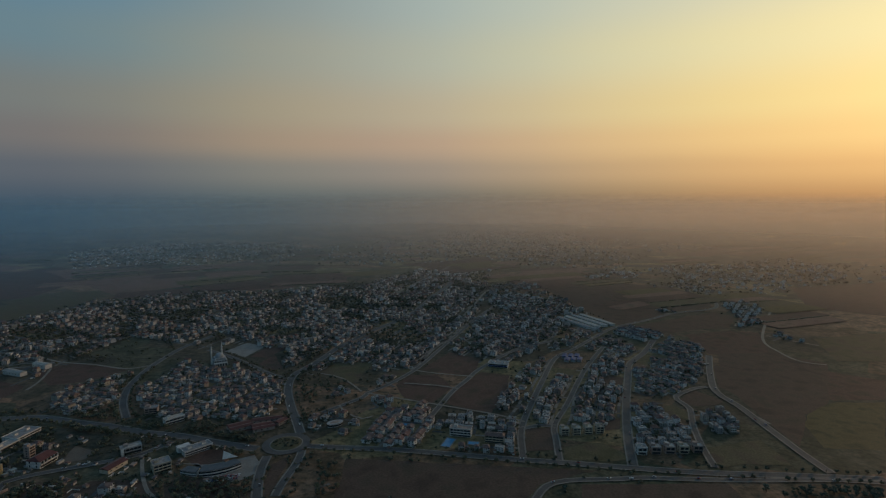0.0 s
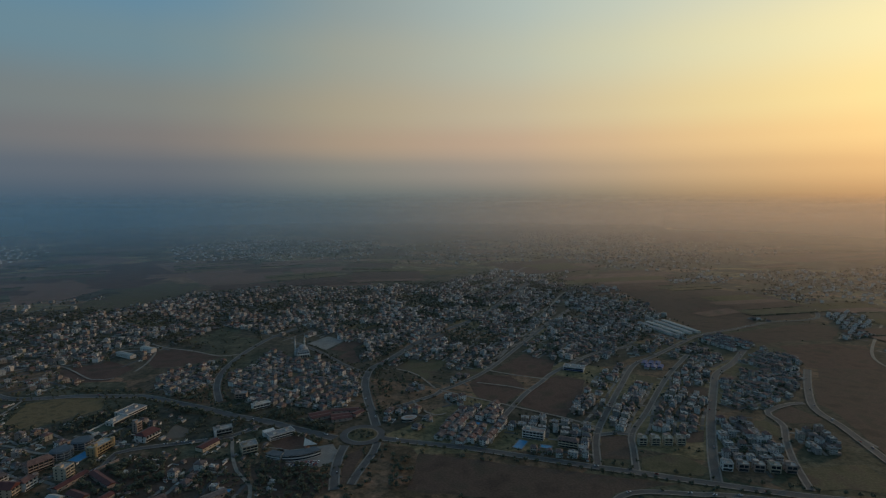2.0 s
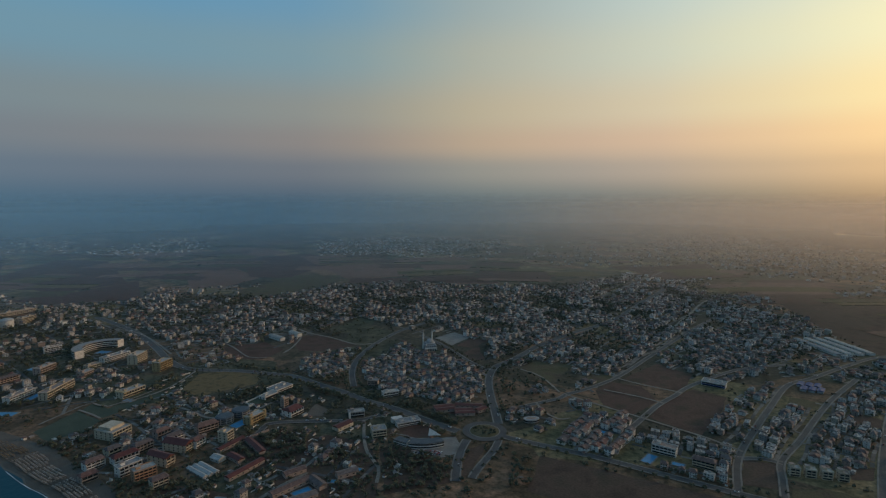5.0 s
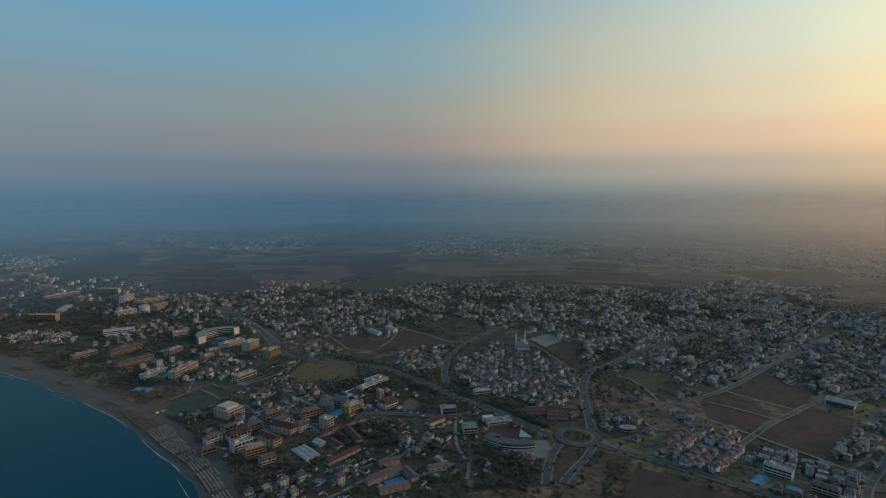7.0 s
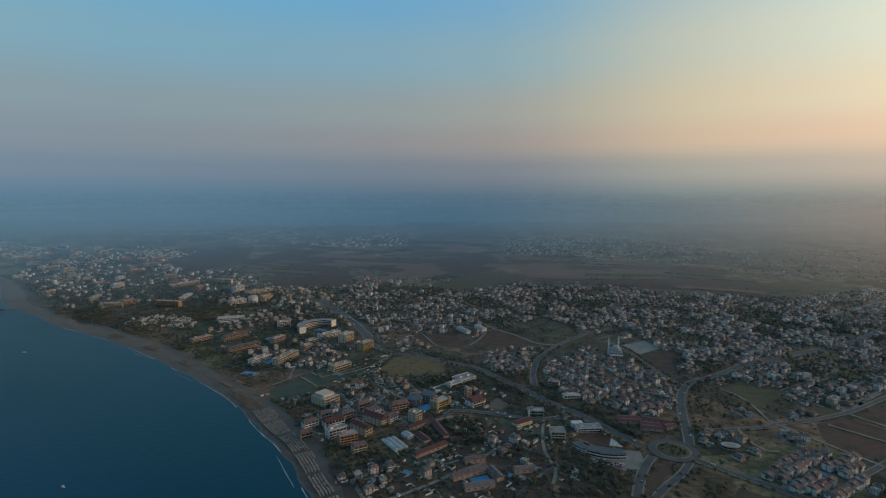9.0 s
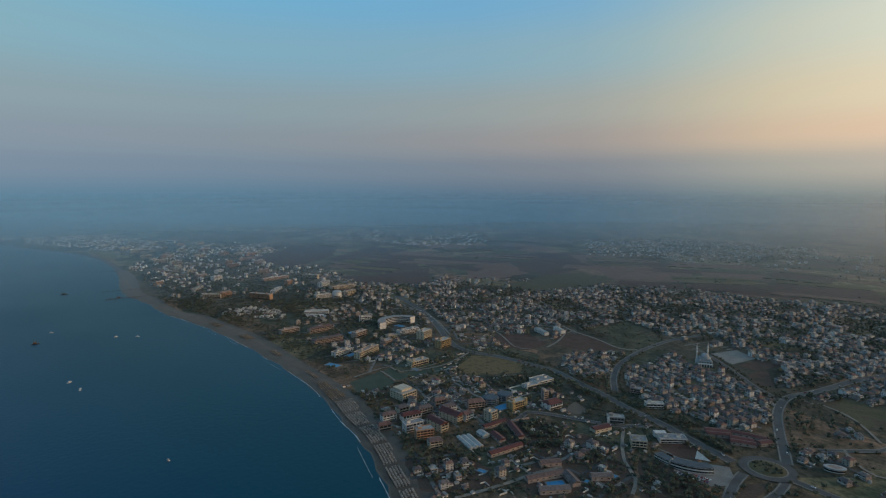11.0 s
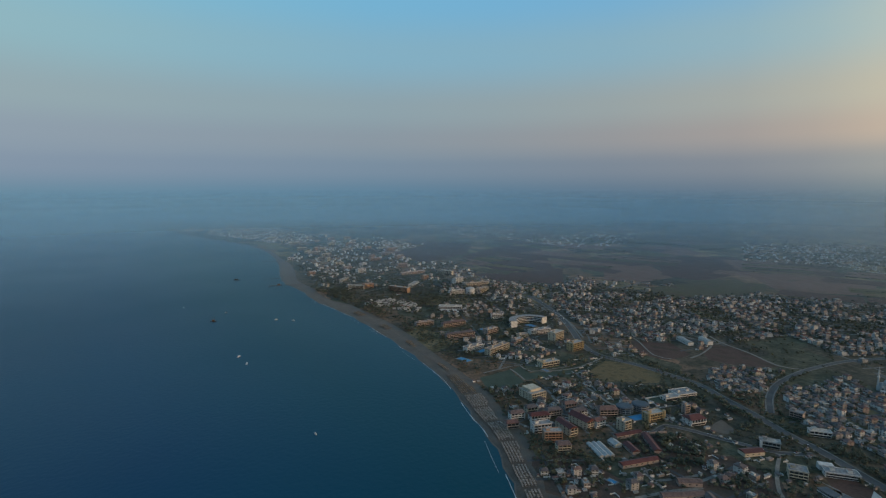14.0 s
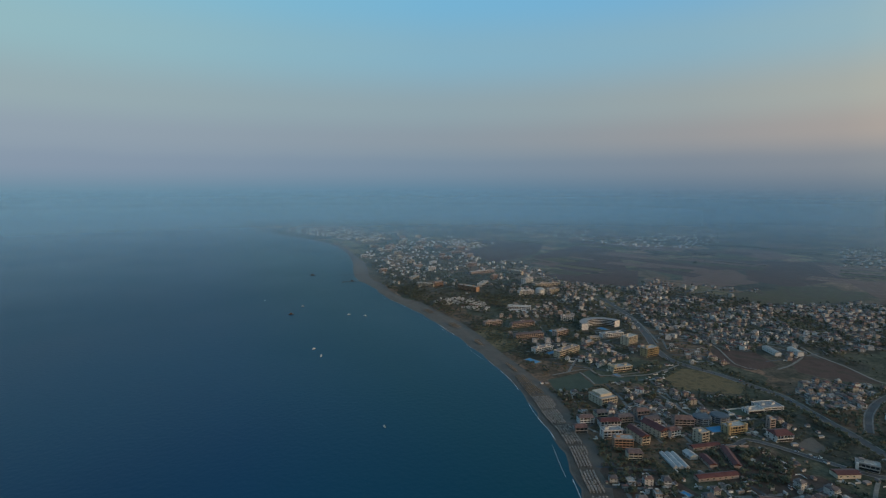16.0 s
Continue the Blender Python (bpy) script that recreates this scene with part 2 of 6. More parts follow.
surface("red_earth", (0.0840, 0.0364, 0.0252), (0.1120, 0.0504, 0.0336), size=20, fine=1.5, rough=0.65, spec=0.25, sheen=0.08)
surface("foam", (0.4000, 0.4240, 0.4400), (0.6000, 0.6160, 0.6240), size=6, fine=1.0, rough=0.9)
surface("canvas", (0.2198, 0.2048, 0.1852), (0.2925, 0.2775, 0.2535), size=3, fine=0.4, vary=0.25)
surface("boat_white", (0.4200, 0.4200, 0.4200), (0.4800, 0.4800, 0.4800), size=3, fine=0.5, rough=0.4)
surface("boat_dark", (0.06, 0.05, 0.05), (0.1, 0.08, 0.07), size=3, fine=0.5, rough=0.6)
surface("line_paint", (0.5, 0.5, 0.48), (0.62, 0.62, 0.6), size=6, fine=0.6)


def ground_material():
    """Dry plain: large fields of differing soil and growth, hedges between them, scrub and bare patches."""
    m = surface("plain", (0.0740, 0.0690, 0.0600), (0.1120, 0.0930, 0.0800), size=160, fine=4.0, rough=0.7, spec=0.12, sheen=0.03, third=(0.0820, 0.0810, 0.0680))
    nt = m.node_tree
    bsdf = nt.nodes["Principled BSDF"]
    base = bsdf.inputs["Base Color"].links[0].from_socket
    geo = nt.nodes.new("ShaderNodeNewGeometry")
    turn_n = nt.nodes.new("ShaderNodeMapping")
    turn_n.inputs["Rotation"].default_value[2] = 0.45
    turn_n.inputs["Scale"].default_value = (1.0, 1.7, 0.0)
    nt.links.new(geo.outputs["Position"], turn_n.inputs["Vector"])
    cell = nt.nodes.new("ShaderNodeTexVoronoi")
    cell.distance = "CHEBYCHEV"
    cell.inputs["Scale"].default_value = 1 / 170
    nt.links.new(turn_n.outputs[0], cell.inputs["Vector"])
    tone = nt.nodes.new("ShaderNodeSeparateColor")
    nt.links.new(cell.outputs["Color"], tone.inputs[0])
    soil = ramp(nt, tone.outputs[0], [(0.0, (0.6, 0.64, 0.6, 1)), (0.25, (1.5, 1.1, 0.9, 1)), (0.45, (0.8, 0.92, 0.75, 1)), (0.6, (2.2, 1.5, 1.25, 1)), (0.72, (1.0, 0.9, 0.8, 1)), (0.86, (1.9, 1.7, 1.2, 1))], "CONSTANT")
    patch = nt.nodes.new("ShaderNodeTexNoise")
    patch.inputs["Scale"].default_value, patch.inputs["Detail"].default_value = 1 / 35, 6
    nt.links.new(geo.outputs["Position"], patch.inputs["Vector"])
    clump = ramp(nt, patch.outputs["Fac"], [(0.4, (0.6, 0.66, 0.58, 1)), (0.56, (1.1, 1.08, 1.0, 1))])
    col = mix_color(nt, 1.0, mix_color(nt, 0.85, base, soil, "MULTIPLY"), clump, "MULTIPLY")
    yard = nt.nodes.new("ShaderNodeTexNoise")
    yard.inputs["Scale"].default_value, yard.inputs["Detail"].default_value, yard.inputs["Roughness"].default_value = 1 / 9, 6, 0.65
    nt.links.new(geo.outputs["Position"], yard.inputs["Vector"])
    bare = ramp(nt, yard.outputs["Fac"], [(0.38, (0.45, 0.5, 0.45, 1)), (0.5, (0.9, 0.92, 0.85, 1)), (0.6, (1.12, 1.08, 1.0, 1)), (0.7, (1.5, 1.4, 1.3, 1))])
    col = mix_color(nt, 1.0, col, bare, "MULTIPLY")
    # farmland beyond the town is paler, with the distance's haze put into its colour
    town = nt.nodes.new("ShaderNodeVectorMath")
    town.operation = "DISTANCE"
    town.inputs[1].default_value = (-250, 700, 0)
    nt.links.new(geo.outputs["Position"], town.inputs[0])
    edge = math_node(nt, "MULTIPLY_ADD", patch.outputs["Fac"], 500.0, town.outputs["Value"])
    farm_haze = nt.nodes.new("ShaderNodeMapRange")
    farm_haze.inputs["From Min"].default_value, farm_haze.inputs["From Max"].default_value = 1150, 2000
    nt.links.new(edge, farm_haze.inputs["Value"])
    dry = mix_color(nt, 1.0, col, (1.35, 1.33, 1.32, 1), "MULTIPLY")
    nt.links.new(mix_color(nt, farm_haze.outputs[0], col, dry), bsdf.inputs["Base Color"])


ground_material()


def sea_material():
    m = bpy.data.materials.new("sea_water")
    m.use_nodes = True
    nt = m.node_tree
    bsdf = nt.nodes["Principled BSDF"]
    geo = nt.nodes.new("ShaderNodeNewGeometry")
    drift = nt.nodes.new("ShaderNodeTexNoise")
    drift.inputs["Scale"].default_value, drift.inputs["Detail"].default_value = 1 / 420, 4
    nt.links.new(geo.outputs["Position"], drift.inputs["Vector"])
    deep = ramp(nt, drift.outputs["Fac"], [(0.35, (0.0008, 0.040, 0.096, 1)), (0.65, (0.0012, 0.052, 0.108, 1))])
    split = nt.nodes.new("ShaderNodeSeparateXYZ")
    nt.links.new(geo.outputs["Position"], split.inputs[0])
    # greener over the shallows of the bay
    shallow = nt.nodes.new("ShaderNodeMapRange")
    shallow.inputs["From Min"].default_value, shallow.inputs["From Max"].default_value = 60, 340
    nt.links.new(math_node(nt, "MULTIPLY_ADD", split.outputs[0], -0.12, math_node(nt, "MULTIPLY_ADD", drift.outputs["Fac"], 90.0, split.outputs[1])), shallow.inputs["Value"])
    nt.links.new(mix_color(nt, shallow.outputs[0], deep, (0.0016, 0.050, 0.074, 1)), bsdf.inputs["Base Color"])
    nt.links.new(ramp(nt, drift.outputs["Fac"], [(0.3, (0.28, 0.28, 0.28, 1)), (0.7, (0.34, 0.34, 0.34, 1))]), bsdf.inputs["Roughness"])
    bsdf.inputs["IOR"].default_value = 1.33
    bsdf.inputs["Specular IOR Level"].default_value = 0.24
    waves = nt.nodes.new("ShaderNodeTexNoise")
    waves.inputs["Scale"].default_value, waves.inputs["Detail"].default_value = 1 / 7, 5
    nt.links.new(geo.outputs["Position"], waves.inputs["Vector"])
    bn = nt.nodes.new("ShaderNodeBump")
    bn.inputs["Strength"].default_value, bn.inputs["Distance"].default_value = 0.35, 0.8
    nt.links.new(waves.outputs["Fac"], bn.inputs["Height"])
    nt.links.new(bn.outputs[0], bsdf.inputs["Normal"])
    MATS["sea_water"] = m


sea_material()

# ================= mesh tools =================


class Geo:
    """Triangles with a material name each, gathered as plain lists."""

    def __init__(self):
        self.v, self.f, self.m = [], [], []

    def add(self, verts, faces, mat):
        o = len(self.v)
        self.v += [tuple(p) for p in verts]
        for q in faces:
            for i in range(1, len(q) - 1):
                self.f.append((o + q[0], o + q[i], o + q[i + 1]))
                self.m.append(mat)
        return self

    def box(self, x0, x1, y0, y1, z0, z1, mat):
        return self.add([(x0, y0, z0), (x1, y0, z0), (x1, y1, z0), (x0, y1, z0), (x0, y0, z1), (x1, y0, z1), (x1, y1, z1), (x0, y1, z1)],
                        [(3, 2, 1, 0), (4, 5, 6, 7), (0, 1, 5, 4), (1, 2, 6, 5), (2, 3, 7, 6), (3, 0, 4, 7)], mat)

    def hip(self, w, d, z, rise, mat, over=0.6, ridge=0.45):
        """A hipped roof with eaves that have a thickness; ridge: how much of the length the ridge runs, 1 for gables."""
        a, b = w / 2 + over, d / 2 + over
        r = (w / 2) * ridge if ridge < 1 else a
        v = [(-a, -b, z), (a, -b, z), (a, b, z), (-a, b, z), (-a, -b, z + 0.25), (a, -b, z + 0.25), (a, b, z + 0.25), (-a, b, z + 0.25), (-r, 0, z + 0.25 + rise), (r, 0, z + 0.25 + rise)]
        return self.add(v, [(3, 2, 1, 0), (0, 1, 5, 4), (1, 2, 6, 5), (2, 3, 7, 6), (3, 0, 4, 7), (4, 5, 9, 8), (6, 7, 8, 9), (5, 6, 9), (7, 4, 8)], mat)

    def ring(self, x, y, r0, z0, r1, z1, mat, n=12, cap=True):
        v = [(x + r * math.cos(2 * math.pi * i / n), y + r * math.sin(2 * math.pi * i / n), z) for r, z in ((r0, z0), (r1, z1)) for i in range(n)]
        f = [(i, (i + 1) % n, n + (i + 1) % n, n + i) for i in range(n)]
        return self.add(v, f + ([tuple(range(n, 2 * n))] if cap else []), mat)

    def dome(self, x, y, z, r, rise, mat, n=16, rows=5):
        for k in range(rows):
            a0, a1 = k / rows * math.pi / 2, (k + 1) / rows * math.pi / 2
            self.ring(x, y, r * math.cos(a0), z + rise * math.sin(a0), max(r * math.cos(a1), 0.02), z + rise * math.sin(a1), mat, n, k == rows - 1)
        return self


def mesh_of(name, v, f, m):
    """A mesh from arrays of points, triangles and material names."""
    me = bpy.data.meshes.new(name)
    v, f = np.asarray(v, np.float32), np.asarray(f, np.int32)
    me.vertices.add(len(v))
    me.vertices.foreach_set("co", v.ravel())
    me.loops.add(f.size)
    me.loops.foreach_set("vertex_index", f.ravel())
    me.polygons.add(len(f))
    me.polygons.foreach_set("loop_start", np.arange(0, f.size, 3, dtype=np.int32))
    names = sorted(set(m))
    for k in names:
        me.materials.append(MATS[k])
    if len(names) > 1:
        index = {k: i for i, k in enumerate(names)}
        me.polygons.foreach_set("material_index", np.array([index[k] for k in m], np.int32))
    me.update(calc_edges=True)
    me.shade_flat()
    return me


def part(name, geo, parent=None, label=""):
    ob = new(name, mesh_of(name, geo.v, geo.f, geo.m))
    ob.parent = parent
    return tagged(ob, label) if label else ob


def scatter(name, templates, places):
    """One joined mesh of many repeats: places are rows of (template, x, y, z, turn, sx, sy, sz)."""
    vs, fs, ms, o = [], [], [], 0
    cache = [(np.array(g.v, np.float32), np.array(g.f, np.int32), g.m) for g in templates]
    for k, x, y, z, a, sx, sy, sz in places:
        v, f, m = cache[k]
        c, s = math.cos(a), math.sin(a)
        p = v * (sx, sy, sz)
        vs.append(np.stack([p[:, 0] * c - p[:, 1] * s + x, p[:, 0] * s + p[:, 1] * c + y, p[:, 2] + z], 1))
        fs.append(f + o)
        ms += m
        o += len(v)
    return new(name, mesh_of(name, np.concatenate(vs), np.concatenate(fs), ms))


def smooth(points, step=18.0):
    """A Catmull-Rom line through the points, at even steps."""
    p = [Vector(q).to_2d() for q in points]
    p = [2 * p[0] - p[1]] + p + [2 * p[-1] - p[-2]]
    line = []
    for i in range(1, len(p) - 2):
        n = max(2, int((p[i + 1] - p[i]).length / step))
        for k in range(n):
            t = k / n
            a, b, c, d = p[i - 1:i + 3]
            line.append(0.5 * (2 * b + (c - a) * t + (2 * a - 5 * b + 4 * c - d) * t * t + (3 * b - a - 3 * c + d) * t ** 3))
    return line + [p[-2]]


def sides(line):
    """The unit vectors to the left of a line at its points."""
    return [Vector((-(line[min(i + 1, len(line) - 1)] - line[max(i - 1, 0)]).y, (line[min(i + 1, len(line) - 1)] - line[max(i - 1, 0)]).x)).normalized() for i in range(len(line))]


def strip(geo, line, a, b, z0, z1, mat):
    """A band along a line between two offsets to its left, with a height at each edge."""
    n = sides(line)
    v = [(q.x + m.x * s, q.y + m.y * s, z) for q, m in zip(line, n) for s, z in ((a, z0), (b, z1))]
    return geo.add(v, [(2 * i, 2 * i + 2, 2 * i + 3, 2 * i + 1) if a < b else (2 * i, 2 * i + 1, 2 * i + 3, 2 * i + 2) for i in range(len(line) - 1)], mat)


def inside(x, y, poly):
    hit = False
    for (x1, y1), (x2, y2) in zip(poly, poly[1:] + poly[:1]):
        if (y1 > y) != (y2 > y) and x < (x2 - x1) * (y - y1) / (y2 - y1) + x1:
            hit = not hit
    return hit


# ================= land, beach and sea =================
COAST = [(2600, -7000), (1300, -3200), (620, -1500), (260, -520), (110, -210), (-20, -20), (-130, 95), (-240, 185), (-335, 243)] + [(-411, 274), (-442, 284), (-481, 298), (-515, 309), (-552, 318), (-579, 321), (-609, 326), (-648, 335), (-691, 342), (-740, 350), (-820, 353), (-896, 352), (-990, 352), (-1084, 347), (-1180, 338), (-1285, 324), (-1358, 311), (-1430, 298), (-1500, 293), (-1605, 290), (-1720, 272), (-1800, 268), (-1900, 278), (-2021, 295), (-2262, 325), (-2610, 338), (-3000, 295), (-3374, 174), (-3664, 68), (-4377, -143)] + [(-5600, -420), (-7500, -900)]
shore = smooth(COAST, 25)
inland = [-n for n in sides(shore)]


def beach_width(x):
    """Metres of sand between the water and the first gardens."""
    return float(np.interp(x, [-4000, -2400, -2150, -1950, -1800, -1640, -1520, -1400, -1330, -1250, -1090, -966, -840, -740, -646, -576, -480, -300, 200],
                           [10, 14, 40, 46, 40, 36, 28, 30, 48, 42, 43, 38, 30, 31, 42, 36, 33, 30, 30]))


land = [(q.x + n.x * 12, q.y + n.y * 12) for q, n in zip(shore, inland)] + [(-8000, 9000), (8000, 9000), (8000, -7000)]
bm = bmesh.new()
face = bm.faces.new([bm.verts.new((x, y, 0)) for x, y in land])
bmesh.ops.triangulate(bm, faces=[face])
bmesh.ops.recalc_face_normals(bm, faces=bm.faces)
if sum(f.normal.z for f in bm.faces) < 0:
    bmesh.ops.reverse_faces(bm, faces=bm.faces)
me = bpy.data.meshes.new("ground")
bm.to_mesh(me)
bm.free()
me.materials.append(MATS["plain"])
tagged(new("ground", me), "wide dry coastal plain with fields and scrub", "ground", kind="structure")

g = Geo()
surface("wet_sand", (0.096, 0.068, 0.048), (0.128, 0.092, 0.064), size=10, fine=1.0, rough=0.45)
for i in range(len(shore) - 1):
    rows = []
    for k in (i, i + 1):
        q, n, w = shore[k], inland[k], beach_width(shore[k].x)
        wob = 2.5 * math.sin(k * 1.7) + 1.5 * math.sin(k * 0.6)
        rows.append([(q.x + n.x * s, q.y + n.y * s, z) for s, z in ((-14, -1.4), (1 + wob, -0.48), (12, 0.12), (w * 0.6, 0.5), (w + wob, 0.12), (w + 8, 0.02))])
    for j in range(5):
        g.add([rows[0][j], rows[0][j + 1], rows[1][j + 1], rows[1][j]], [(0, 1, 2, 3)], "wet_sand" if j == 0 else "sand")
tagged(part("beach", g), "long curved sandy beach along the sea", "beach", kind="structure")
g = Geo().add([(-8000, -7000, -0.6), (3000, -7000, -0.6), (3000, 1500, -0.6), (-8000, 1500, -0.6)], [(0, 1, 2, 3)], "sea_water")
tagged(part("sea", g), "calm deep blue sea at dusk", "sea", kind="structure")

shore_xy = np.array([(q.x, q.y) for q in smooth([(q.x, q.y) for q in shore if -4500 < q.x < 200], 6)])


def on_beach(x, y):
    """True on the sand or in the sea."""
    d = np.hypot(shore_xy[:, 0] - x, shore_xy[:, 1] - y)
    k = int(d.argmin())
    return d[k] < beach_width(x) + 5 or (x < -350 and y < shore_xy[k][1] + 8)


# thin haze that hangs over the far plain and the open sea, sheet behind sheet
def haze_material(name):
    """Thin haze: mostly lets the light through, a little of it scattered on; densest well above the ground and far out;
    the sun's glow is put into its colour.
    """
    m = bpy.data.materials.new(name)
    m.use_nodes = True
    nt = m.node_tree
    nt.nodes.clear()
    clear, lit, back, body, veil = (nt.nodes.new("ShaderNode" + k) for k in ("BsdfTransparent", "BsdfDiffuse", "BsdfTranslucent", "MixShader", "MixShader"))
    body.inputs[0].default_value = 0.8
    nt.links.new(lit.outputs[0], body.inputs[1])
    nt.links.new(back.outputs[0], body.inputs[2])
    where = nt.nodes.new("ShaderNodeNewGeometry")
    split = nt.nodes.new("ShaderNodeSeparateXYZ")
    nt.links.new(where.outputs["Position"], split.inputs[0])
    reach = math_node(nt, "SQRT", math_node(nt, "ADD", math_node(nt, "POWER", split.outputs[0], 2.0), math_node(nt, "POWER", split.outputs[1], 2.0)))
    # blue away from the sun, warm towards it: its glow put into the colour
    sunward = math_node(nt, "MULTIPLY_ADD", split.outputs[0], math.sin(SUN_AZ), math_node(nt, "MULTIPLY", split.outputs[1], math.cos(SUN_AZ)))
    share = math_node(nt, "MULTIPLY_ADD", math_node(nt, "DIVIDE", sunward, reach), 0.5, 0.5)
    sun_glow = ramp(nt, share, HAZE_TINT)
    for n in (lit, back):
        nt.links.new(sun_glow, n.inputs["Color"])
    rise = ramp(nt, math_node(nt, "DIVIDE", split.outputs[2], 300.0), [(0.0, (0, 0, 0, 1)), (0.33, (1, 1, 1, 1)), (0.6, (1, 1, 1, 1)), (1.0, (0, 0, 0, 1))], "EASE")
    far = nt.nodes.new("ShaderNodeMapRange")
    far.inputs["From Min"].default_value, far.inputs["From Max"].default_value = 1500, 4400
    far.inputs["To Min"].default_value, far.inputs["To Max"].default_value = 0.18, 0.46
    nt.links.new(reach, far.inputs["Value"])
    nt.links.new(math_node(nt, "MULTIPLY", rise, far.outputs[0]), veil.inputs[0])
    nt.links.new(clear.outputs[0], veil.inputs[1])
    nt.links.new(body.outputs[0], veil.inputs[2])
    nt.links.new(veil.outputs[0], nt.nodes.new("ShaderNodeOutputMaterial").inputs[0])
    MATS[name] = m


# haze colours from away from the sun round to its side, glow included
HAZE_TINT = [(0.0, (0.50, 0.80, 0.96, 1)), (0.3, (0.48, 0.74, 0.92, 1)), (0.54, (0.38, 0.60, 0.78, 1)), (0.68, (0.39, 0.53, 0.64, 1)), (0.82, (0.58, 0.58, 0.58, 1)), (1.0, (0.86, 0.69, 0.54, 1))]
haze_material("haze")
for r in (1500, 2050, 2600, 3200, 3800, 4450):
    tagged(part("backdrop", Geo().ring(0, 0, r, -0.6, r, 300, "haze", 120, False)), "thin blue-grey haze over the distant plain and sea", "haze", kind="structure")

# ================= roads and fields =================
ROADS, level, field_level = [], [0.45], [0.03]


def road(name, width, points):
    line = smooth(points, 14)
    level[0] += 0.012
    width *= 0.66
    z, half = level[0], width / 2
    pale = name.startswith("pale") or name in ("track", "country_road", "lane")
    g = Geo()
    if width >= 13:
        strip(g, line, -half, -1.5, z, z, "asphalt")
        strip(g, line, 1.5, half, z, z, "asphalt")
        strip(g, line, -1.5, 0, z + 0.15, z + 0.3, "grass")
        strip(g, line, 0, 1.5, z + 0.3, z + 0.15, "grass")
    else:
        strip(g, line, -half, half, z, z, "pale_earth" if pale else "asphalt")
    if not pale:
        for s in (-1, 1):
            a, b = sorted((s * half, s * (half + 1.8)))
            strip(g, line, a, b, z + 0.13, z + 0.13, "paving")
    ob = part(name, g)
    tagged(ob, {"highway": "dual carriageway with a planted median", "pale_lane": "pale unpaved lane"}.get(name, "pale dusty country road" if pale else "grey asphalt town street with paved edges"), "road", kind="structure")
    ROADS.append((np.array([q[:] for q in line]), half + 1.8))


def near_road(x, y, gap):
    return any((np.hypot(p[:, 0] - x, p[:, 1] - y) < w + gap + 4).any() for p, w in ROADS)


FIELDS = []


def field(name, mat, points):
    if not name.startswith("scrub"):
        FIELDS.append(points)
    line = []
    for p, q in zip(points, list(points[1:]) + [points[0]]):
        p, q = Vector(p), Vector(q)
        n = max(1, int((q - p).length / 12))
        line += [p.lerp(q, k / n) for k in range(n)]
    field_level[0] += 0.0042
    line = [q + Vector((noise.noise((q.x * 0.04, q.y * 0.04, 3.0)), noise.noise((q.x * 0.04, q.y * 0.04, 9.0)))) * 3 for q in line]
    bm = bmesh.new()
    f = bm.faces.new([bm.verts.new((q.x, q.y, field_level[0])) for q in line])
    if f.normal.z < 0 or sum(a.x * b.y - b.x * a.y for a, b in zip(line, line[1:] + line[:1])) < 0:
        f.normal_flip()
    bmesh.ops.triangulate(bm, faces=[f])
    me = bpy.data.meshes.new(name)
    bm.to_mesh(me)
    bm.free()
    me.materials.append(MATS[mat])
    words = {"dry_grass": "field of dry yellowish grass", "stubble": "field of dull yellowish stubble", "grass": "mown green lawn", "sand": "bare sandy lot", "concrete": "pale paved open square", "red_earth": "yard of reddish earth",
             "green_field": "dull green crop field", "brown": "fallow brown field", "dark_brown": "dark bare brown earth field", "rust": "rust-brown tilled field"}
    tagged(new(name, me), words[mat], "field", kind="structure")


road("highway", 16, [(-1238, 860), (-1113, 824), (-1011, 789), (-883, 726), (-798, 679), (-738, 658), (-697, 663), (-645, 680), (-584, 689), (-540, 693), (-479, 677), (-423, 663), (-372, 646), (-329, 638), (-287, 624), (-249, 612), (-219, 603)])
road("avenue", 14, [(-178, 643), (-194, 682), (-214, 729), (-237, 794), (-246, 857), (-233, 900), (-219, 948), (-202, 1019), (-162, 1123), (-88, 1280), (-38, 1485), (30, 1768)])
road("tree_lined_street", 9, [(-247, 839), (-290, 867), (-335, 910), (-376, 947), (-413, 977), (-449, 1002)])
road("north_road", 11, [(-423, 690), (-461, 747), (-488, 810), (-503, 886), (-507, 950), (-503, 1027), (-479, 1116)])
road("pale_lane", 7, [(-846, 988), (-758, 967), (-681, 930), (-611, 915), (-541, 892), (-513, 909)])
road("south_road", 12, [(-201, 586), (-199, 559), (-191, 523), (-181, 492)])
road("slip_road", 10, [(-165, 600), (-163, 574), (-167, 526), (-167, 504)])
road("beach_road", 9, [(-328, 623), (-347, 591), (-380, 572), (-429, 550), (-456, 531), (-448, 504), (-456, 480), (-467, 451)])
road("lane", 6, [(-345, 588), (-322, 547), (-297, 512), (-269, 487), (-256, 459)])
road("track", 7, [(-335, 449), (-344, 419), (-350, 382), (-358, 345), (-365, 319)])
road("boulevard", 12, [(-161, 610), (-123, 606), (-56, 600), (10, 589), (73, 578), (135, 569), (195, 559), (281, 547), (368, 541), (462, 533)])
road("service_road", 8, [(86, 489), (92, 501), (105, 521), (129, 532), (187, 535), (211, 537), (301, 532), (407, 532), (456, 526)])
road("street", 9, [(90, 580), (100, 658), (133, 759), (160, 835), (202, 945), (248, 1000), (312, 1085), (382, 1168), (467, 1226), (575, 1307), (670, 1342), (723, 1398), (780, 1577)])
road("street", 8, [(130, 573), (137, 624), (144, 667), (176, 736), (218, 835), (253, 910), (312, 1020)])
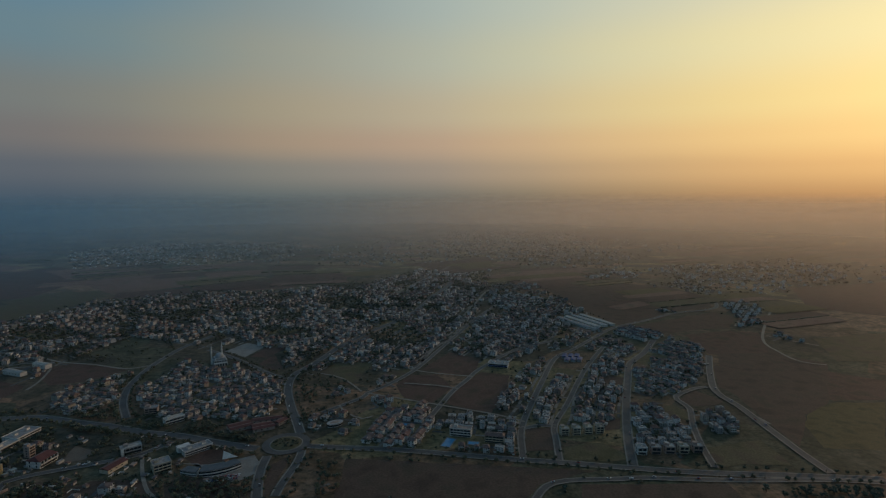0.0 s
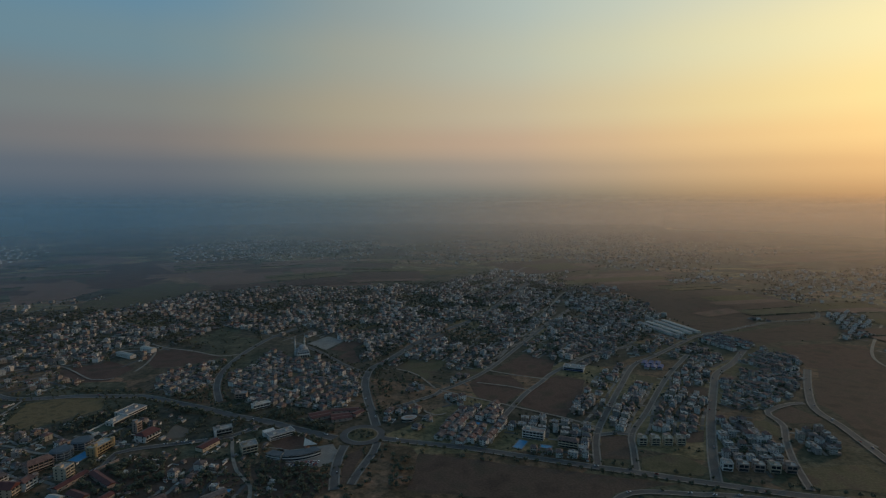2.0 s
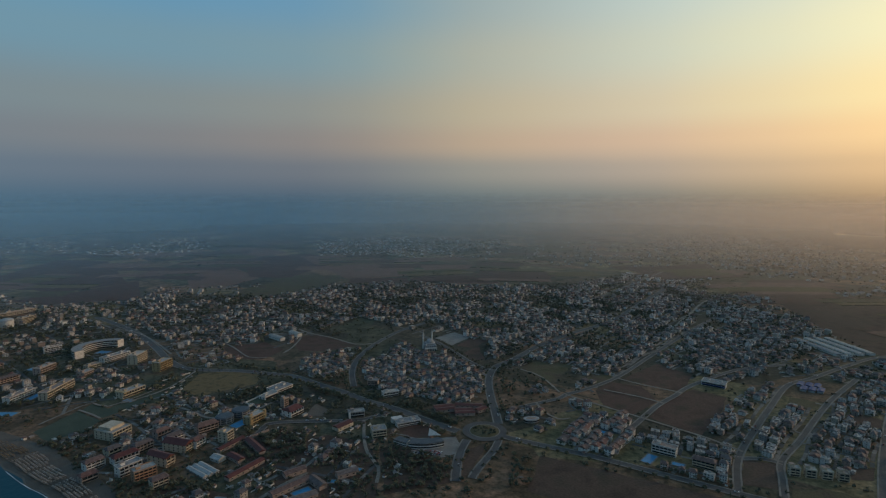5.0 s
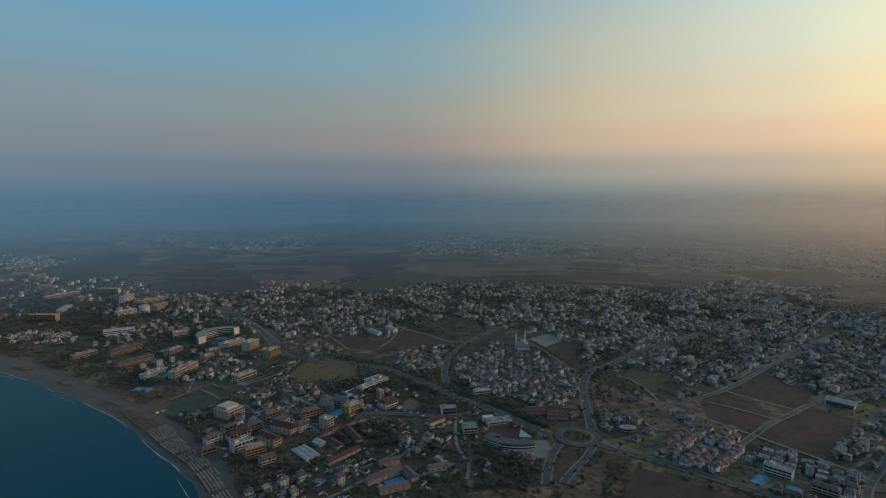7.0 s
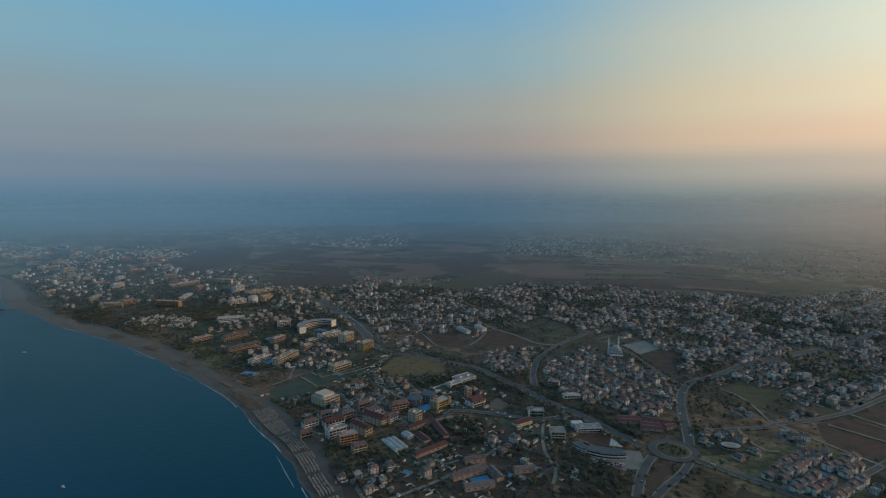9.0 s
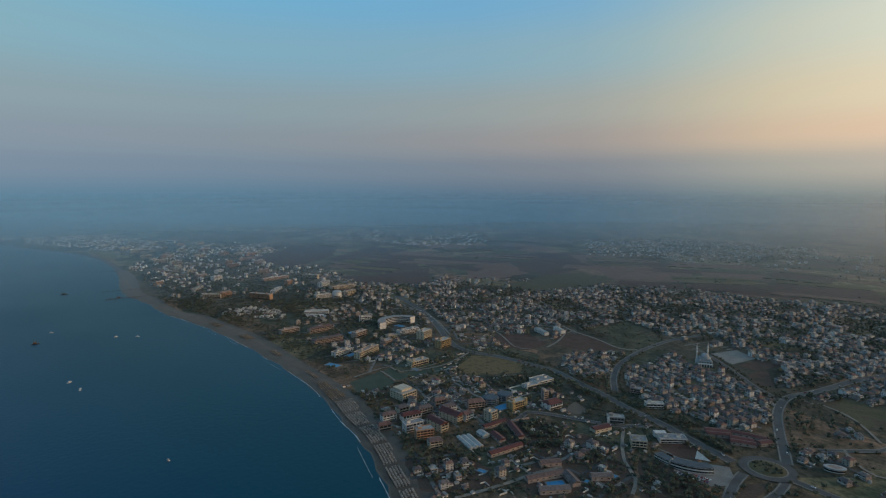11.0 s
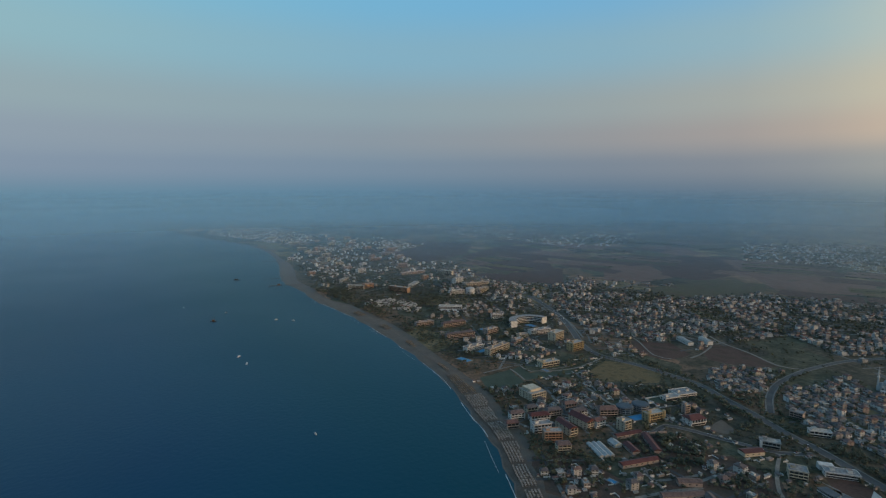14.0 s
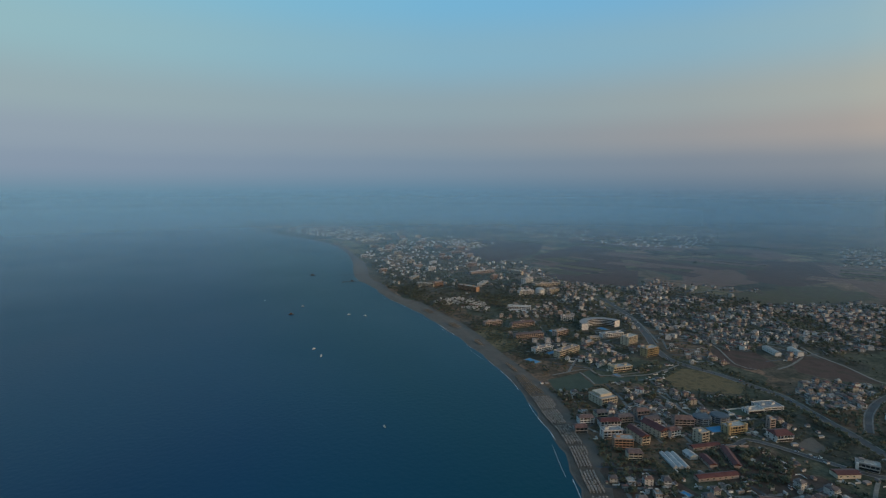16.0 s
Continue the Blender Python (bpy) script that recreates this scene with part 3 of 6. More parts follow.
road("street", 8, [(100, 656), (125, 665), (144, 662)])
road("dual_street", 13, [(208, 562), (226, 630), (257, 728), (304, 858), (327, 915), (376, 980), (427, 1066)])
road("street", 8, [(296, 558), (307, 614), (322, 666), (341, 716), (340, 739), (341, 762), (383, 794), (406, 800)])
road("diagonal_road", 12, [(414, 545), (412, 590), (413, 665), (414, 727), (410, 781), (439, 858), (487, 960)])
road("street", 8, [(-165, 707), (-119, 760), (-113, 778), (-89, 809), (-46, 888), (0, 1022), (39, 1136), (88, 1277), (146, 1417)])
road("street", 8, [(-16, 696), (-4, 732), (14, 784), (39, 836), (62, 887), (125, 982), (165, 1021), (227, 1063)])
road("lane", 6, [(-46, 880), (-10, 865), (49, 850)])
road("lane", 6, [(-62, 820), (-9, 809), (23, 796)])
road("lane", 6, [(-113, 778), (-57, 754), (-30, 743), (-4, 732), (33, 716), (70, 700), (107, 676)])
road("lane", 5, [(-147, 732), (-132, 706), (-108, 687), (-94, 696)])
road("lane", 5, [(-211, 869), (-173, 851), (-148, 823), (-123, 784)])
road("country_road", 9, [(49, 1278), (87, 1430), (153, 1642), (287, 1670), (450, 1797)])
road("country_road", 8, [(905, 1438), (819, 1322), (654, 1076), (628, 978), (632, 922), (664, 905)])
road("country_road", 9, [(847, 2313), (1082, 2430), (1518, 2579)])
road("country_road", 8, [(-141, 1571), (-49, 1889), (37, 2182)])
road("pale_lane", 8, [(-1619, 844), (-1493, 893), (-1409, 981), (-1339, 1020)])
road("lane", 6, [(-707, 654), (-692, 611), (-683, 575), (-685, 540), (-695, 508)])
road("lane", 5, [(-729, 419), (-735, 457), (-736, 495), (-702, 494), (-694, 574)])
road("lane", 5, [(-728, 470), (-699, 467), (-673, 462)])
road("lane", 6, [(-766, 883), (-741, 918), (-685, 911), (-647, 839), (-635, 792)])
road("lane", 5, [(-845, 725), (-794, 799), (-678, 747), (-646, 758)])
road("lane", 6, [(-1148, 780), (-1042, 797), (-933, 761), (-825, 708)])
road("lane", 6, [(-644, 514), (-602, 528), (-541, 517), (-500, 536)])

field("olive_field", "dry_grass", [(-658, 580), (-691, 645), (-658, 675), (-595, 679), (-570, 642), (-598, 601), (-616, 570)])
field("lawn", "grass", [(-713, 403), (-726, 469), (-669, 458), (-653, 433), (-670, 393)])
field("lawn", "grass", [(-724, 471), (-733, 493), (-697, 488), (-688, 566), (-667, 556), (-673, 464)])
field("sand_lot", "sand", [(-426, 569), (-439, 613), (-407, 600), (-406, 579)])
field("square", "concrete", [(-415, 993), (-392, 1052), (-348, 1024), (-362, 956)])
field("dirt_lot", "brown", [(-353, 958), (-344, 1017), (-305, 1021), (-316, 953)])
field("dirt_lot", "brown", [(-293, 582), (-277, 603), (-246, 597), (-248, 575), (-269, 561)])
field("dirt_lot", "brown", [(-323, 919), (-313, 974), (-275, 896), (-291, 881)])
field("forecourt", "concrete", [(-296, 571), (-273, 570), (-258, 552), (-236, 540), (-217, 528), (-203, 548), (-206, 574), (-218, 590), (-236, 576), (-262, 566)])
field("court_yard", "red_earth", [(-278, 658), (-266, 682), (-209, 694), (-206, 673), (-237, 650)])
field("yellow_field", "stubble", [(464, 665), (514, 721), (556, 740), (630, 739), (514, 597), (447, 603)])
field("ploughed_field", "dark_brown", [(468, 906), (514, 889), (637, 888), (546, 761), (488, 705), (441, 727), (425, 800)])
field("ploughed_field", "brown", [(636, 880), (702, 826), (638, 749), (561, 747), (549, 761)])
field("ploughed_field", "dark_brown", [(-110, 581), (27, 567), (167, 553), (100, 526), (83, 500), (-107, 501)])
field("ploughed_field", "dark_brown", [(142, 525), (292, 526), (294, 495), (134, 496)])
field("field", "brown", [(-74, 812), (-60, 858), (-10, 857), (16, 802), (5, 784), (-17, 737), (-57, 760)])
field("field", "brown", [(-38, 883), (12, 983), (66, 945), (50, 857), (0, 868)])
field("field", "brown", [(18, 790), (63, 872), (109, 857), (93, 783), (66, 705), (4, 737)])
field("field", "brown", [(-686, 872), (-660, 923), (-534, 890), (-565, 837), (-615, 813)])
field("field", "brown", [(-767, 776), (-716, 836), (-649, 810), (-647, 747), (-692, 732)])
field("field", "green_field", [(-1180, 1236), (-1165, 1484), (-1053, 1643), (-969, 1445), (-1031, 1204)])
field("field", "rust", [(-1103, 1721), (-1173, 1871), (-926, 1979), (-838, 1816), (-983, 1645)])
field("field", "rust", [(-2040, 2093), (-2028, 2316), (-1664, 2142), (-1691, 1952)])
field("field", "rust", [(-1588, 1449), (-1518, 1625), (-1276, 1474), (-1258, 1318), (-1325, 1220)])
field("field", "brown", [(-1703, 1864), (-1551, 2157), (-1265, 1971), (-1185, 1510), (-1323, 1479)])
field("field", "brown", [(-2112, 1101), (-2444, 1545), (-2191, 1593), (-1606, 1229), (-1649, 1014)])
field("field", "brown", [(-2372, 872), (-2734, 1289), (-2712, 1502), (-2181, 1164), (-1971, 860)])
field("field", "brown", [(-1641, 902), (-1601, 1099), (-1611, 1273), (-1339, 1062), (-1476, 906)])
field("scrub_ground", "dark_brown", [(-410, 478), (-366, 535), (-309, 534), (-277, 500), (-244, 437), (-318, 371)])
field("scrub_ground", "dark_brown", [(-458, 473), (-426, 529), (-397, 532), (-359, 481), (-388, 437), (-429, 452)])
field("scrub_ground", "dark_brown", [(-467, 331), (-446, 376), (-407, 385), (-355, 384), (-368, 328), (-409, 291)])
field("scrub_ground", "dark_brown", [(-289, 527), (-266, 555), (-223, 527), (-198, 517), (-184, 490), (-238, 443)])
field("field", "rust", [(-1166, 1728), (-978, 1901), (-796, 1724), (-973, 1562)])
field("field", "green_field", [(-1221, 1458), (-1151, 1627), (-973, 1536), (-1036, 1337)])
field("field", "rust", [(-1528, 2046), (-1269, 2201), (-1053, 1968), (-1301, 1843)])
field("field", "brown", [(-114, 2184), (198, 2466), (252, 2051), (33, 1954)])
field("field", "brown", [(893, 3928), (1576, 4330), (1430, 3612), (897, 3326)])
field("field", "dark_brown", [(317, 1644), (460, 1815), (715, 1661), (751, 1515), (699, 1382), (595, 1332), (537, 1408), (465, 1497), (351, 1374)])
field("field", "dark_brown", [(340, 1383), (472, 1519), (560, 1416), (534, 1272), (520, 1251), (398, 1182)])
field("field", "dark_brown", [(425, 1180), (674, 1318), (695, 1258), (629, 1155), (553, 1149), (480, 1114)])
field("field", "dark_brown", [(462, 871), (524, 1003), (630, 1049), (628, 958), (672, 914), (546, 736), (488, 695), (421, 605), (422, 665), (434, 781)])
field("field", "brown", [(506, 1102), (616, 1139), (670, 1117), (647, 1061), (607, 977), (492, 970)])
field("field", "green_field", [(279, 2000), (493, 2027), (480, 1859), (338, 1713), (254, 1756)])
field("field", "green_field", [(142, 607), (191, 618), (208, 590), (207, 574), (136, 575)])
field("field", "dark_brown", [(105, 656), (139, 658), (131, 599), (97, 597)])
field("field", "dark_brown", [(344, 753), (380, 789), (403, 746), (383, 730), (342, 727)])
field("field", "green_field", [(310, 730), (324, 731), (335, 707), (321, 679), (302, 705)])
field("field", "green_field", [(309, 604), (384, 623), (384, 561), (337, 564), (301, 558)])
field("field", "green_field", [(373, 958), (391, 971), (413, 944), (392, 929)])
field("field", "dark_brown", [(255, 841), (274, 855), (291, 843), (279, 812), (253, 817)])
field("field", "dark_brown", [(211, 680), (235, 688), (225, 655), (204, 650)])
field("field", "green_field", [(193, 889), (216, 891), (225, 869), (205, 847), (187, 859)])
field("field", "green_field", [(-208, 861), (-191, 918), (-119, 927), (-143, 822), (-169, 849)])
field("field", "green_field", [(-90, 862), (-74, 892), (-50, 891), (-68, 835)])
field("field", "dark_brown", [(-190, 564), (-176, 586), (-172, 514), (-179, 500)])
field("field", "green_field", [(756, 1072), (938, 1115), (783, 925), (695, 925)])
field("field", "brown", [(1082, 1651), (1459, 1751), (1065, 1269), (942, 1365)])

# roundabout where the highway, avenue and boulevard meet
RB = (-188, 616)
g = Geo()
g.ring(RB[0], RB[1], 28, 0.86, 28, 0.86, "asphalt", 40)
g.ring(RB[0], RB[1], 28, 0.80, 28, 0.86, "asphalt", 40, False)
g.ring(RB[0], RB[1], 19.5, 0.87, 19.0, 1.05, "paving", 40)
g.ring(RB[0], RB[1], 18.2, 1.05, 12.0, 1.7, "green_field", 40)
tagged(part("roundabout", g), "round traffic island planted with dark grass", "roundabout", kind="structure")
ROADS.append((np.array([[RB[0] + r * math.cos(a), RB[1] + r * math.sin(a)] for r in (10, 24) for a in np.arange(0, 6.28, 0.5)]), 8))

# ================= houses =================


def window(w=1.3, h=1.4):
    """A pane in a raised frame, facing -y, centred."""
    g = Geo().box(-w / 2, w / 2, -0.04, 0.05, -h / 2, h / 2, "glass")
    g.box(-w / 2 - 0.12, w / 2 + 0.12, -0.1, 0.05, -h / 2 - 0.14, -h / 2, "white_wall")
    return g


def moved(g, x, y, z, turn=0.0):
    c, s = math.cos(turn), math.sin(turn)
    r = Geo()
    r.v, r.f, r.m = [(p[0] * c - p[1] * s + x, p[0] * s + p[1] * c + y, p[2] + z) for p in g.v], list(g.f), list(g.m)
    return r


def joined(geos):
    r = Geo()
    for q in geos:
        o = len(r.v)
        r.v += q.v
        r.f += [(a + o, b + o, c + o) for a, b, c in q.f]
        r.m += q.m
    return r


def house_parts(w, d, storeys, roof, balcony=True, wall="house_wall", tile="roof_tile", bays=2, wing=False):
    """The parts of a house as (name, geometry) pairs, its base at the origin, its front towards -y."""
    h = storeys * 3.0
    body = Geo().box(-w / 2, w / 2, -d / 2, d / 2, -0.6, h, wall)
    if wing:
        body.box(w / 2 - 0.01, w / 2 + w * 0.35, -d / 2 + 1.5, d / 2 - 2.0, -0.6, h - 3.0, wall)
        body.box(w / 2, w / 2 + w * 0.35 + 0.4, -d / 2 + 1.2, d / 2 - 1.7, h - 3.0, h - 2.7, tile)
    parts = [("wall", body)]
    if roof == "hip":
        parts.append(("roof", Geo().hip(w, d, h, min(w, d) * 0.24, tile)))
    elif roof == "gable":
        parts.append(("roof", Geo().hip(w, d, h, d * 0.28, tile, 0.4, 1)))
        body.add([(-w / 2, -d / 2, h), (-w / 2, d / 2, h), (-w / 2, 0, h + d * 0.26), (w / 2, -d / 2, h), (w / 2, d / 2, h), (w / 2, 0, h + d * 0.26)], [(1, 0, 2), (3, 4, 5)], wall)
    else:
        r = Geo().box(-w / 2 - 0.15, w / 2 + 0.15, -d / 2 - 0.15, d / 2 + 0.15, h, h + 0.25, "flat_roof")
        for x0, x1, y0, y1 in ((-w / 2 - 0.15, w / 2 + 0.15, -d / 2 - 0.15, -d / 2 + 0.1), (-w / 2 - 0.15, w / 2 + 0.15, d / 2 - 0.1, d / 2 + 0.15), (-w / 2 - 0.15, -w / 2 + 0.1, -d / 2 + 0.1, d / 2 - 0.1), (w / 2 - 0.1, w / 2 + 0.15, -d / 2 + 0.1, d / 2 - 0.1)):
            r.box(x0, x1, y0, y1, h + 0.25, h + 1.0, wall)
        parts.append(("roof", r))
        parts.append(("stair_hut", Geo().box(-1.8, 1.8, 0.5, 3.6, h + 0.25, h + 2.7, wall).box(-2.0, 2.0, 0.3, 3.8, h + 2.7, h + 2.9, "flat_roof")))
        parts.append(("water_tank", Geo().ring(w * 0.28, -d * 0.2, 0.7, h + 0.25, 0.7, h + 1.9, "stone_grey", 8)))
    if roof != "flat":
        parts.append(("chimney", Geo().box(w * 0.2, w * 0.2 + 0.7, d * 0.12, d * 0.12 + 0.7, h + 0.3, h + min(w, d) * 0.24 + 0.9, wall)))
    for s in range(storeys):
        z = s * 3.0 + 1.6
        for b in range(bays):
            x = (b + 0.5) / bays * w - w / 2
            parts.append(("window", moved(window(1.6, 1.9) if balcony and s else window(), x, -d / 2, z)))
            parts.append(("window", moved(window(), x, d / 2, z, math.pi)))
        parts.append(("window", moved(window(), w / 2, 0, z, math.pi / 2)) if not wing else ("window", moved(window(), -w / 2, d * 0.2, z, -math.pi / 2)))
        parts.append(("window", moved(window(), -w / 2, -d * 0.15, z, -math.pi / 2)))
        if balcony and s:
            g = Geo().box(-w * 0.42, w * 0.42, -d / 2 - 1.5, -d / 2, s * 3.0 - 0.1, s * 3.0 + 0.12, "white_wall")
            g.box(-w * 0.42, w * 0.42, -d / 2 - 1.5, -d / 2 - 1.38, s * 3.0 + 0.12, s * 3.0 + 1.0, "white_wall")
            for x in (-w * 0.42, w * 0.42 - 0.12):
                g.box(x, x + 0.12, -d / 2 - 1.38, -d / 2, s * 3.0 + 0.12, s * 3.0 + 1.0, "white_wall")
            parts.append(("balcony", g))
    return parts


# kind: name, label, footprint, parts
KINDS = {
    "villa": [("house", "two-storey rendered villa with a hipped tile roof", (10, 9), house_parts(10, 9, 2, "hip")),
              ("house", "three-storey rendered house with a hipped tile roof", (9, 10), house_parts(9, 10, 3, "hip")),
              ("house", "small flat-roofed rendered house with a roof terrace", (9, 9), house_parts(9, 9, 2, "flat"))],
    "town": [("house", "two-storey rendered house with a hipped tile roof", (12, 10), house_parts(12, 10, 2, "hip", bays=3)),
             ("apartment_house", "three-storey apartment house with a flat roof", (12, 12), house_parts(12, 12, 3, "flat", bays=3)),
             ("house", "three-storey house with a tile roof and side wing", (11, 10), house_parts(11, 10, 3, "hip", wing=True))],
    "flats": [("apartment_house", "three-storey flat-roofed apartment block with balconies", (14, 11), house_parts(14, 11, 3, "flat", bays=3)),
              ("apartment_house", "three-storey apartment block with a shallow tile roof", (13, 12), house_parts(13, 12, 3, "hip", bays=3)),
              ("house", "two-storey house with balconies and hipped roof", (11, 10), house_parts(11, 10, 2, "hip"))],
    "row": [("row_house", "narrow gabled row house with a tile roof", (9, 10), house_parts(8.4, 10, 2, "gable", wall="white_wall")),
            ("row_house", "three-storey narrow gabled row house", (9, 10), house_parts(8.4, 9, 3, "gable", wall="white_wall"))],
    "white": [("holiday_house", "low white holiday house with a flat terrace", (9, 8), house_parts(9, 8, 2, "flat", wall="white_wall")),
              ("holiday_house", "white holiday house with a hipped tile roof", (10, 8), house_parts(10, 8, 2, "hip", wall="white_wall"))],
}
HOUSES, TREES, BLOCKED, SHEDS, TAKEN = [], [], [], [], {}
LANES = Geo()


def blocked(x, y, gap=0.0):
    return any(math.hypot(x - bx, y - by) < r + gap for bx, by, r in BLOCKED)


def crowded(x, y, gap):
    """True where a house already stands nearer than that."""
    i, j = int(x // 30), int(y // 30)
    return any(math.hypot(x - hx, y - hy) < gap for a in (i - 1, i, i + 1) for b in (j - 1, j, j + 1) for hx, hy in TAKEN.get((a, b), ()))


def district(name, poly, angle, su, sv, fill, kind):
    """House plots on a loose grid turned by angle inside a quarter, with garden trees between them."""
    rng = random.Random(name + str(poly[0]))
    a = radians(angle)
    c, s = math.cos(a), math.sin(a)
    cx, cy = sum(p[0] for p in poly) / len(poly), sum(p[1] for p in poly) / len(poly)
    if kind != "row":
        su, sv = su * 0.98, sv * 0.98
    reach = max(math.hypot(p[0] - cx, p[1] - cy) for p in poly)
    far = math.hypot(cx, cy) > 2000
    dense = not any(k in name for k in ("town", "avenue", "inner", "plain", "resort", "village", "hamlets", "fringe", "shore lanes", "garden houses"))
    n, m = int(reach / su) + 1, int(reach / sv) + 1
    lane = 0.0 if far else 5.0
    big = {"flats": 0.76, "town": 0.88}.get(kind, 1.0)

    def spot(u, v):
        bend = 8 * noise.noise((u * 0.01, v * 0.01, len(poly)))
        return cx + u * c - (v + bend) * s, cy + u * s + (v + bend) * c

    def lane_piece(u0, v0, u1, v1):
        p, q = Vector(spot(u0, v0)), Vector(spot(u1, v1))
        mid = (p + q) / 2
        if inside(mid.x, mid.y, poly) and not any(inside(mid.x, mid.y, f) for f in FIELDS) and not near_road(mid.x, mid.y, -3) and not blocked(mid.x, mid.y, 0):
            k = Vector((-(q - p).y, (q - p).x)).normalized() * 2.1
            e = (q - p) * 0.05
            z = 0.34 + len(LANES.f) % 42 * 0.0025
            LANES.add([(*(p - e - k), z), (*(q + e - k), z), (*(q + e + k), z), (*(p - e + k), z)], [(0, 1, 2, 3)], "asphalt" if rng.random() < 0.45 else "paving")
    for i in range(-n, n + 1):
        for j in range(-m, m + 1):
            u0, v0 = i * su + i // 5 * lane, j * sv + j // 2 * lane
            if lane and j % 2 == 0:
                lane_piece(u0 - su / 2, v0 - sv / 2 - lane / 2, u0 + su / 2, v0 - sv / 2 - lane / 2)
            if lane and i % 5 == 0:
                lane_piece(u0 - su / 2 - lane / 2, v0 - sv / 2, u0 - su / 2 - lane / 2, v0 + sv / 2)
            loose = 0.55 if far else 0.17
            u, v = u0 + rng.uniform(-loose, loose) * su, v0 + rng.uniform(-loose, loose) * sv
            x, y = spot(u, v)
            if not inside(x, y, poly) or blocked(x, y, 6) or (y < 600 and on_beach(x, y)):
                continue
            if not far and near_road(x, y, 2.0):
                continue
            if crowded(x, y, min(su, sv) * 0.74) or any(inside(x, y, f) for f in FIELDS):
                continue
            if rng.random() < fill * 1.1 and (dense or noise.noise((x * 0.012, y * 0.012, 5.0)) > -0.2 and noise.noise((x * 0.0055, y * 0.0055, 3.0)) > -0.3):
                TAKEN.setdefault((int(x // 30), int(y // 30)), []).append((x, y))
                k = rng.choices(range(len(KINDS[kind])), [5, 3, 2][:len(KINDS[kind])])[0]
                turn = a + rng.choice((0, 0, math.pi, math.pi / 2)) + rng.gauss(0, 0.06)
                HOUSES.append((kind, k, x, y, turn, *((1.0, 1.0, 0.8) if kind == "row" else (rng.uniform(0.66, 1.05) * big, rng.uniform(0.66, 1.05) * big, rng.uniform(0.55, 0.95)))))
                for _ in range(rng.choice((0, 1, 2, 2)) if "garden h" not in name else rng.choice((1, 2, 3, 4))):
                    b = rng.uniform(0, 6.28)
                    SHEDS.append((rng.randrange(3), x + math.cos(b) * su * 0.5, y + math.sin(b) * sv * 0.5, 0, turn, rng.uniform(0.6, 1.5), rng.uniform(0.6, 1.3), rng.uniform(0.7, 1.2)))
                if rng.random() < (0.35 if far else 1):
                    for _ in range(1 if far else rng.choice((1, 1, 2))):
                        b = rng.uniform(0, 6.28)
                        TREES.append((x + math.cos(b) * su * 0.52, y + math.sin(b) * sv * 0.52, rng.uniform(0.4, 0.85), rng.random()))
            elif rng.random() < 0.7:
                for _ in range(2):
                    TREES.append((x + rng.uniform(-6, 6), y + rng.uniform(-6, 6), rng.uniform(0.6, 1.1), rng.random()))


def wood(name, poly, count):
    rng = random.Random(name + str(poly[0]))
    xs, ys = [p[0] for p in poly], [p[1] for p in poly]
    for _ in range(count * 6):
        x, y = rng.uniform(min(xs), max(xs)), rng.uniform(min(ys), max(ys))
        if count and inside(x, y, poly) and not near_road(x, y, 0) and not blocked(x, y, 2):
            count -= 1
            TREES.append((x, y, rng.uniform(0.4, 0.95) * (1.2 if "far" in name else 1), 0.9 if "pine" in name else rng.random()))


# ================= hotels and public buildings =================


def facade(g_list, w, d, h, wall, bay=4.2, balconies=True, both=True):
    """Floor by floor: a band of windows and, on the front, a balcony with dividers."""
    floors = max(1, round(h / 3.2))
    fh = h / floors
    for s in range(floors):
        z = s * fh
        g_list.append(("window_band", Geo().box(-w / 2 + 0.8, w / 2 - 0.8, -d / 2 - 0.05, -d / 2 + 0.1, z + 0.5, z + fh - 0.55, "glass")))
        if both:
            g_list.append(("window_band", Geo().box(-w / 2 + 0.8, w / 2 - 0.8, d / 2 - 0.1, d / 2 + 0.05, z + 0.9, z + fh - 0.6, "glass")))
            for sx in (-1, 1):
                x0, x1 = sorted((sx * (w / 2 + 0.05), sx * (w / 2 - 0.1)))
                for k in range(max(1, int(d / 6))):
                    yc = (k + 0.5) / max(1, int(d / 6)) * d - d / 2
                    g_list.append(("window", Geo().box(x0, x1, yc - 0.8, yc + 0.8, z + 1.0, z + fh - 0.6, "glass")))
        n = max(1, int(w / bay))
        g = Geo()
        if balconies and s:
            g.box(-w / 2 + 0.2, w / 2 - 0.2, -d / 2 - 1.6, -d / 2 - 0.06, z - 0.1, z + 0.12, wall)
            g.box(-w / 2 + 0.2, w / 2 - 0.2, -d / 2 - 1.6, -d / 2 - 1.48, z + 0.12, z + 1.0, wall)
        for i in range(n + 1) if balconies and s else ():
            x = -w / 2 + 0.2 + (w - 0.7) * i / n
            g.box(x, x + 0.3, -d / 2 - (1.45 if balconies and s else 0.25), -d / 2 - 0.06, z + 0.13, z + fh - 0.12, wall)
        if balconies and s:
            g_list.append(("balcony", g))


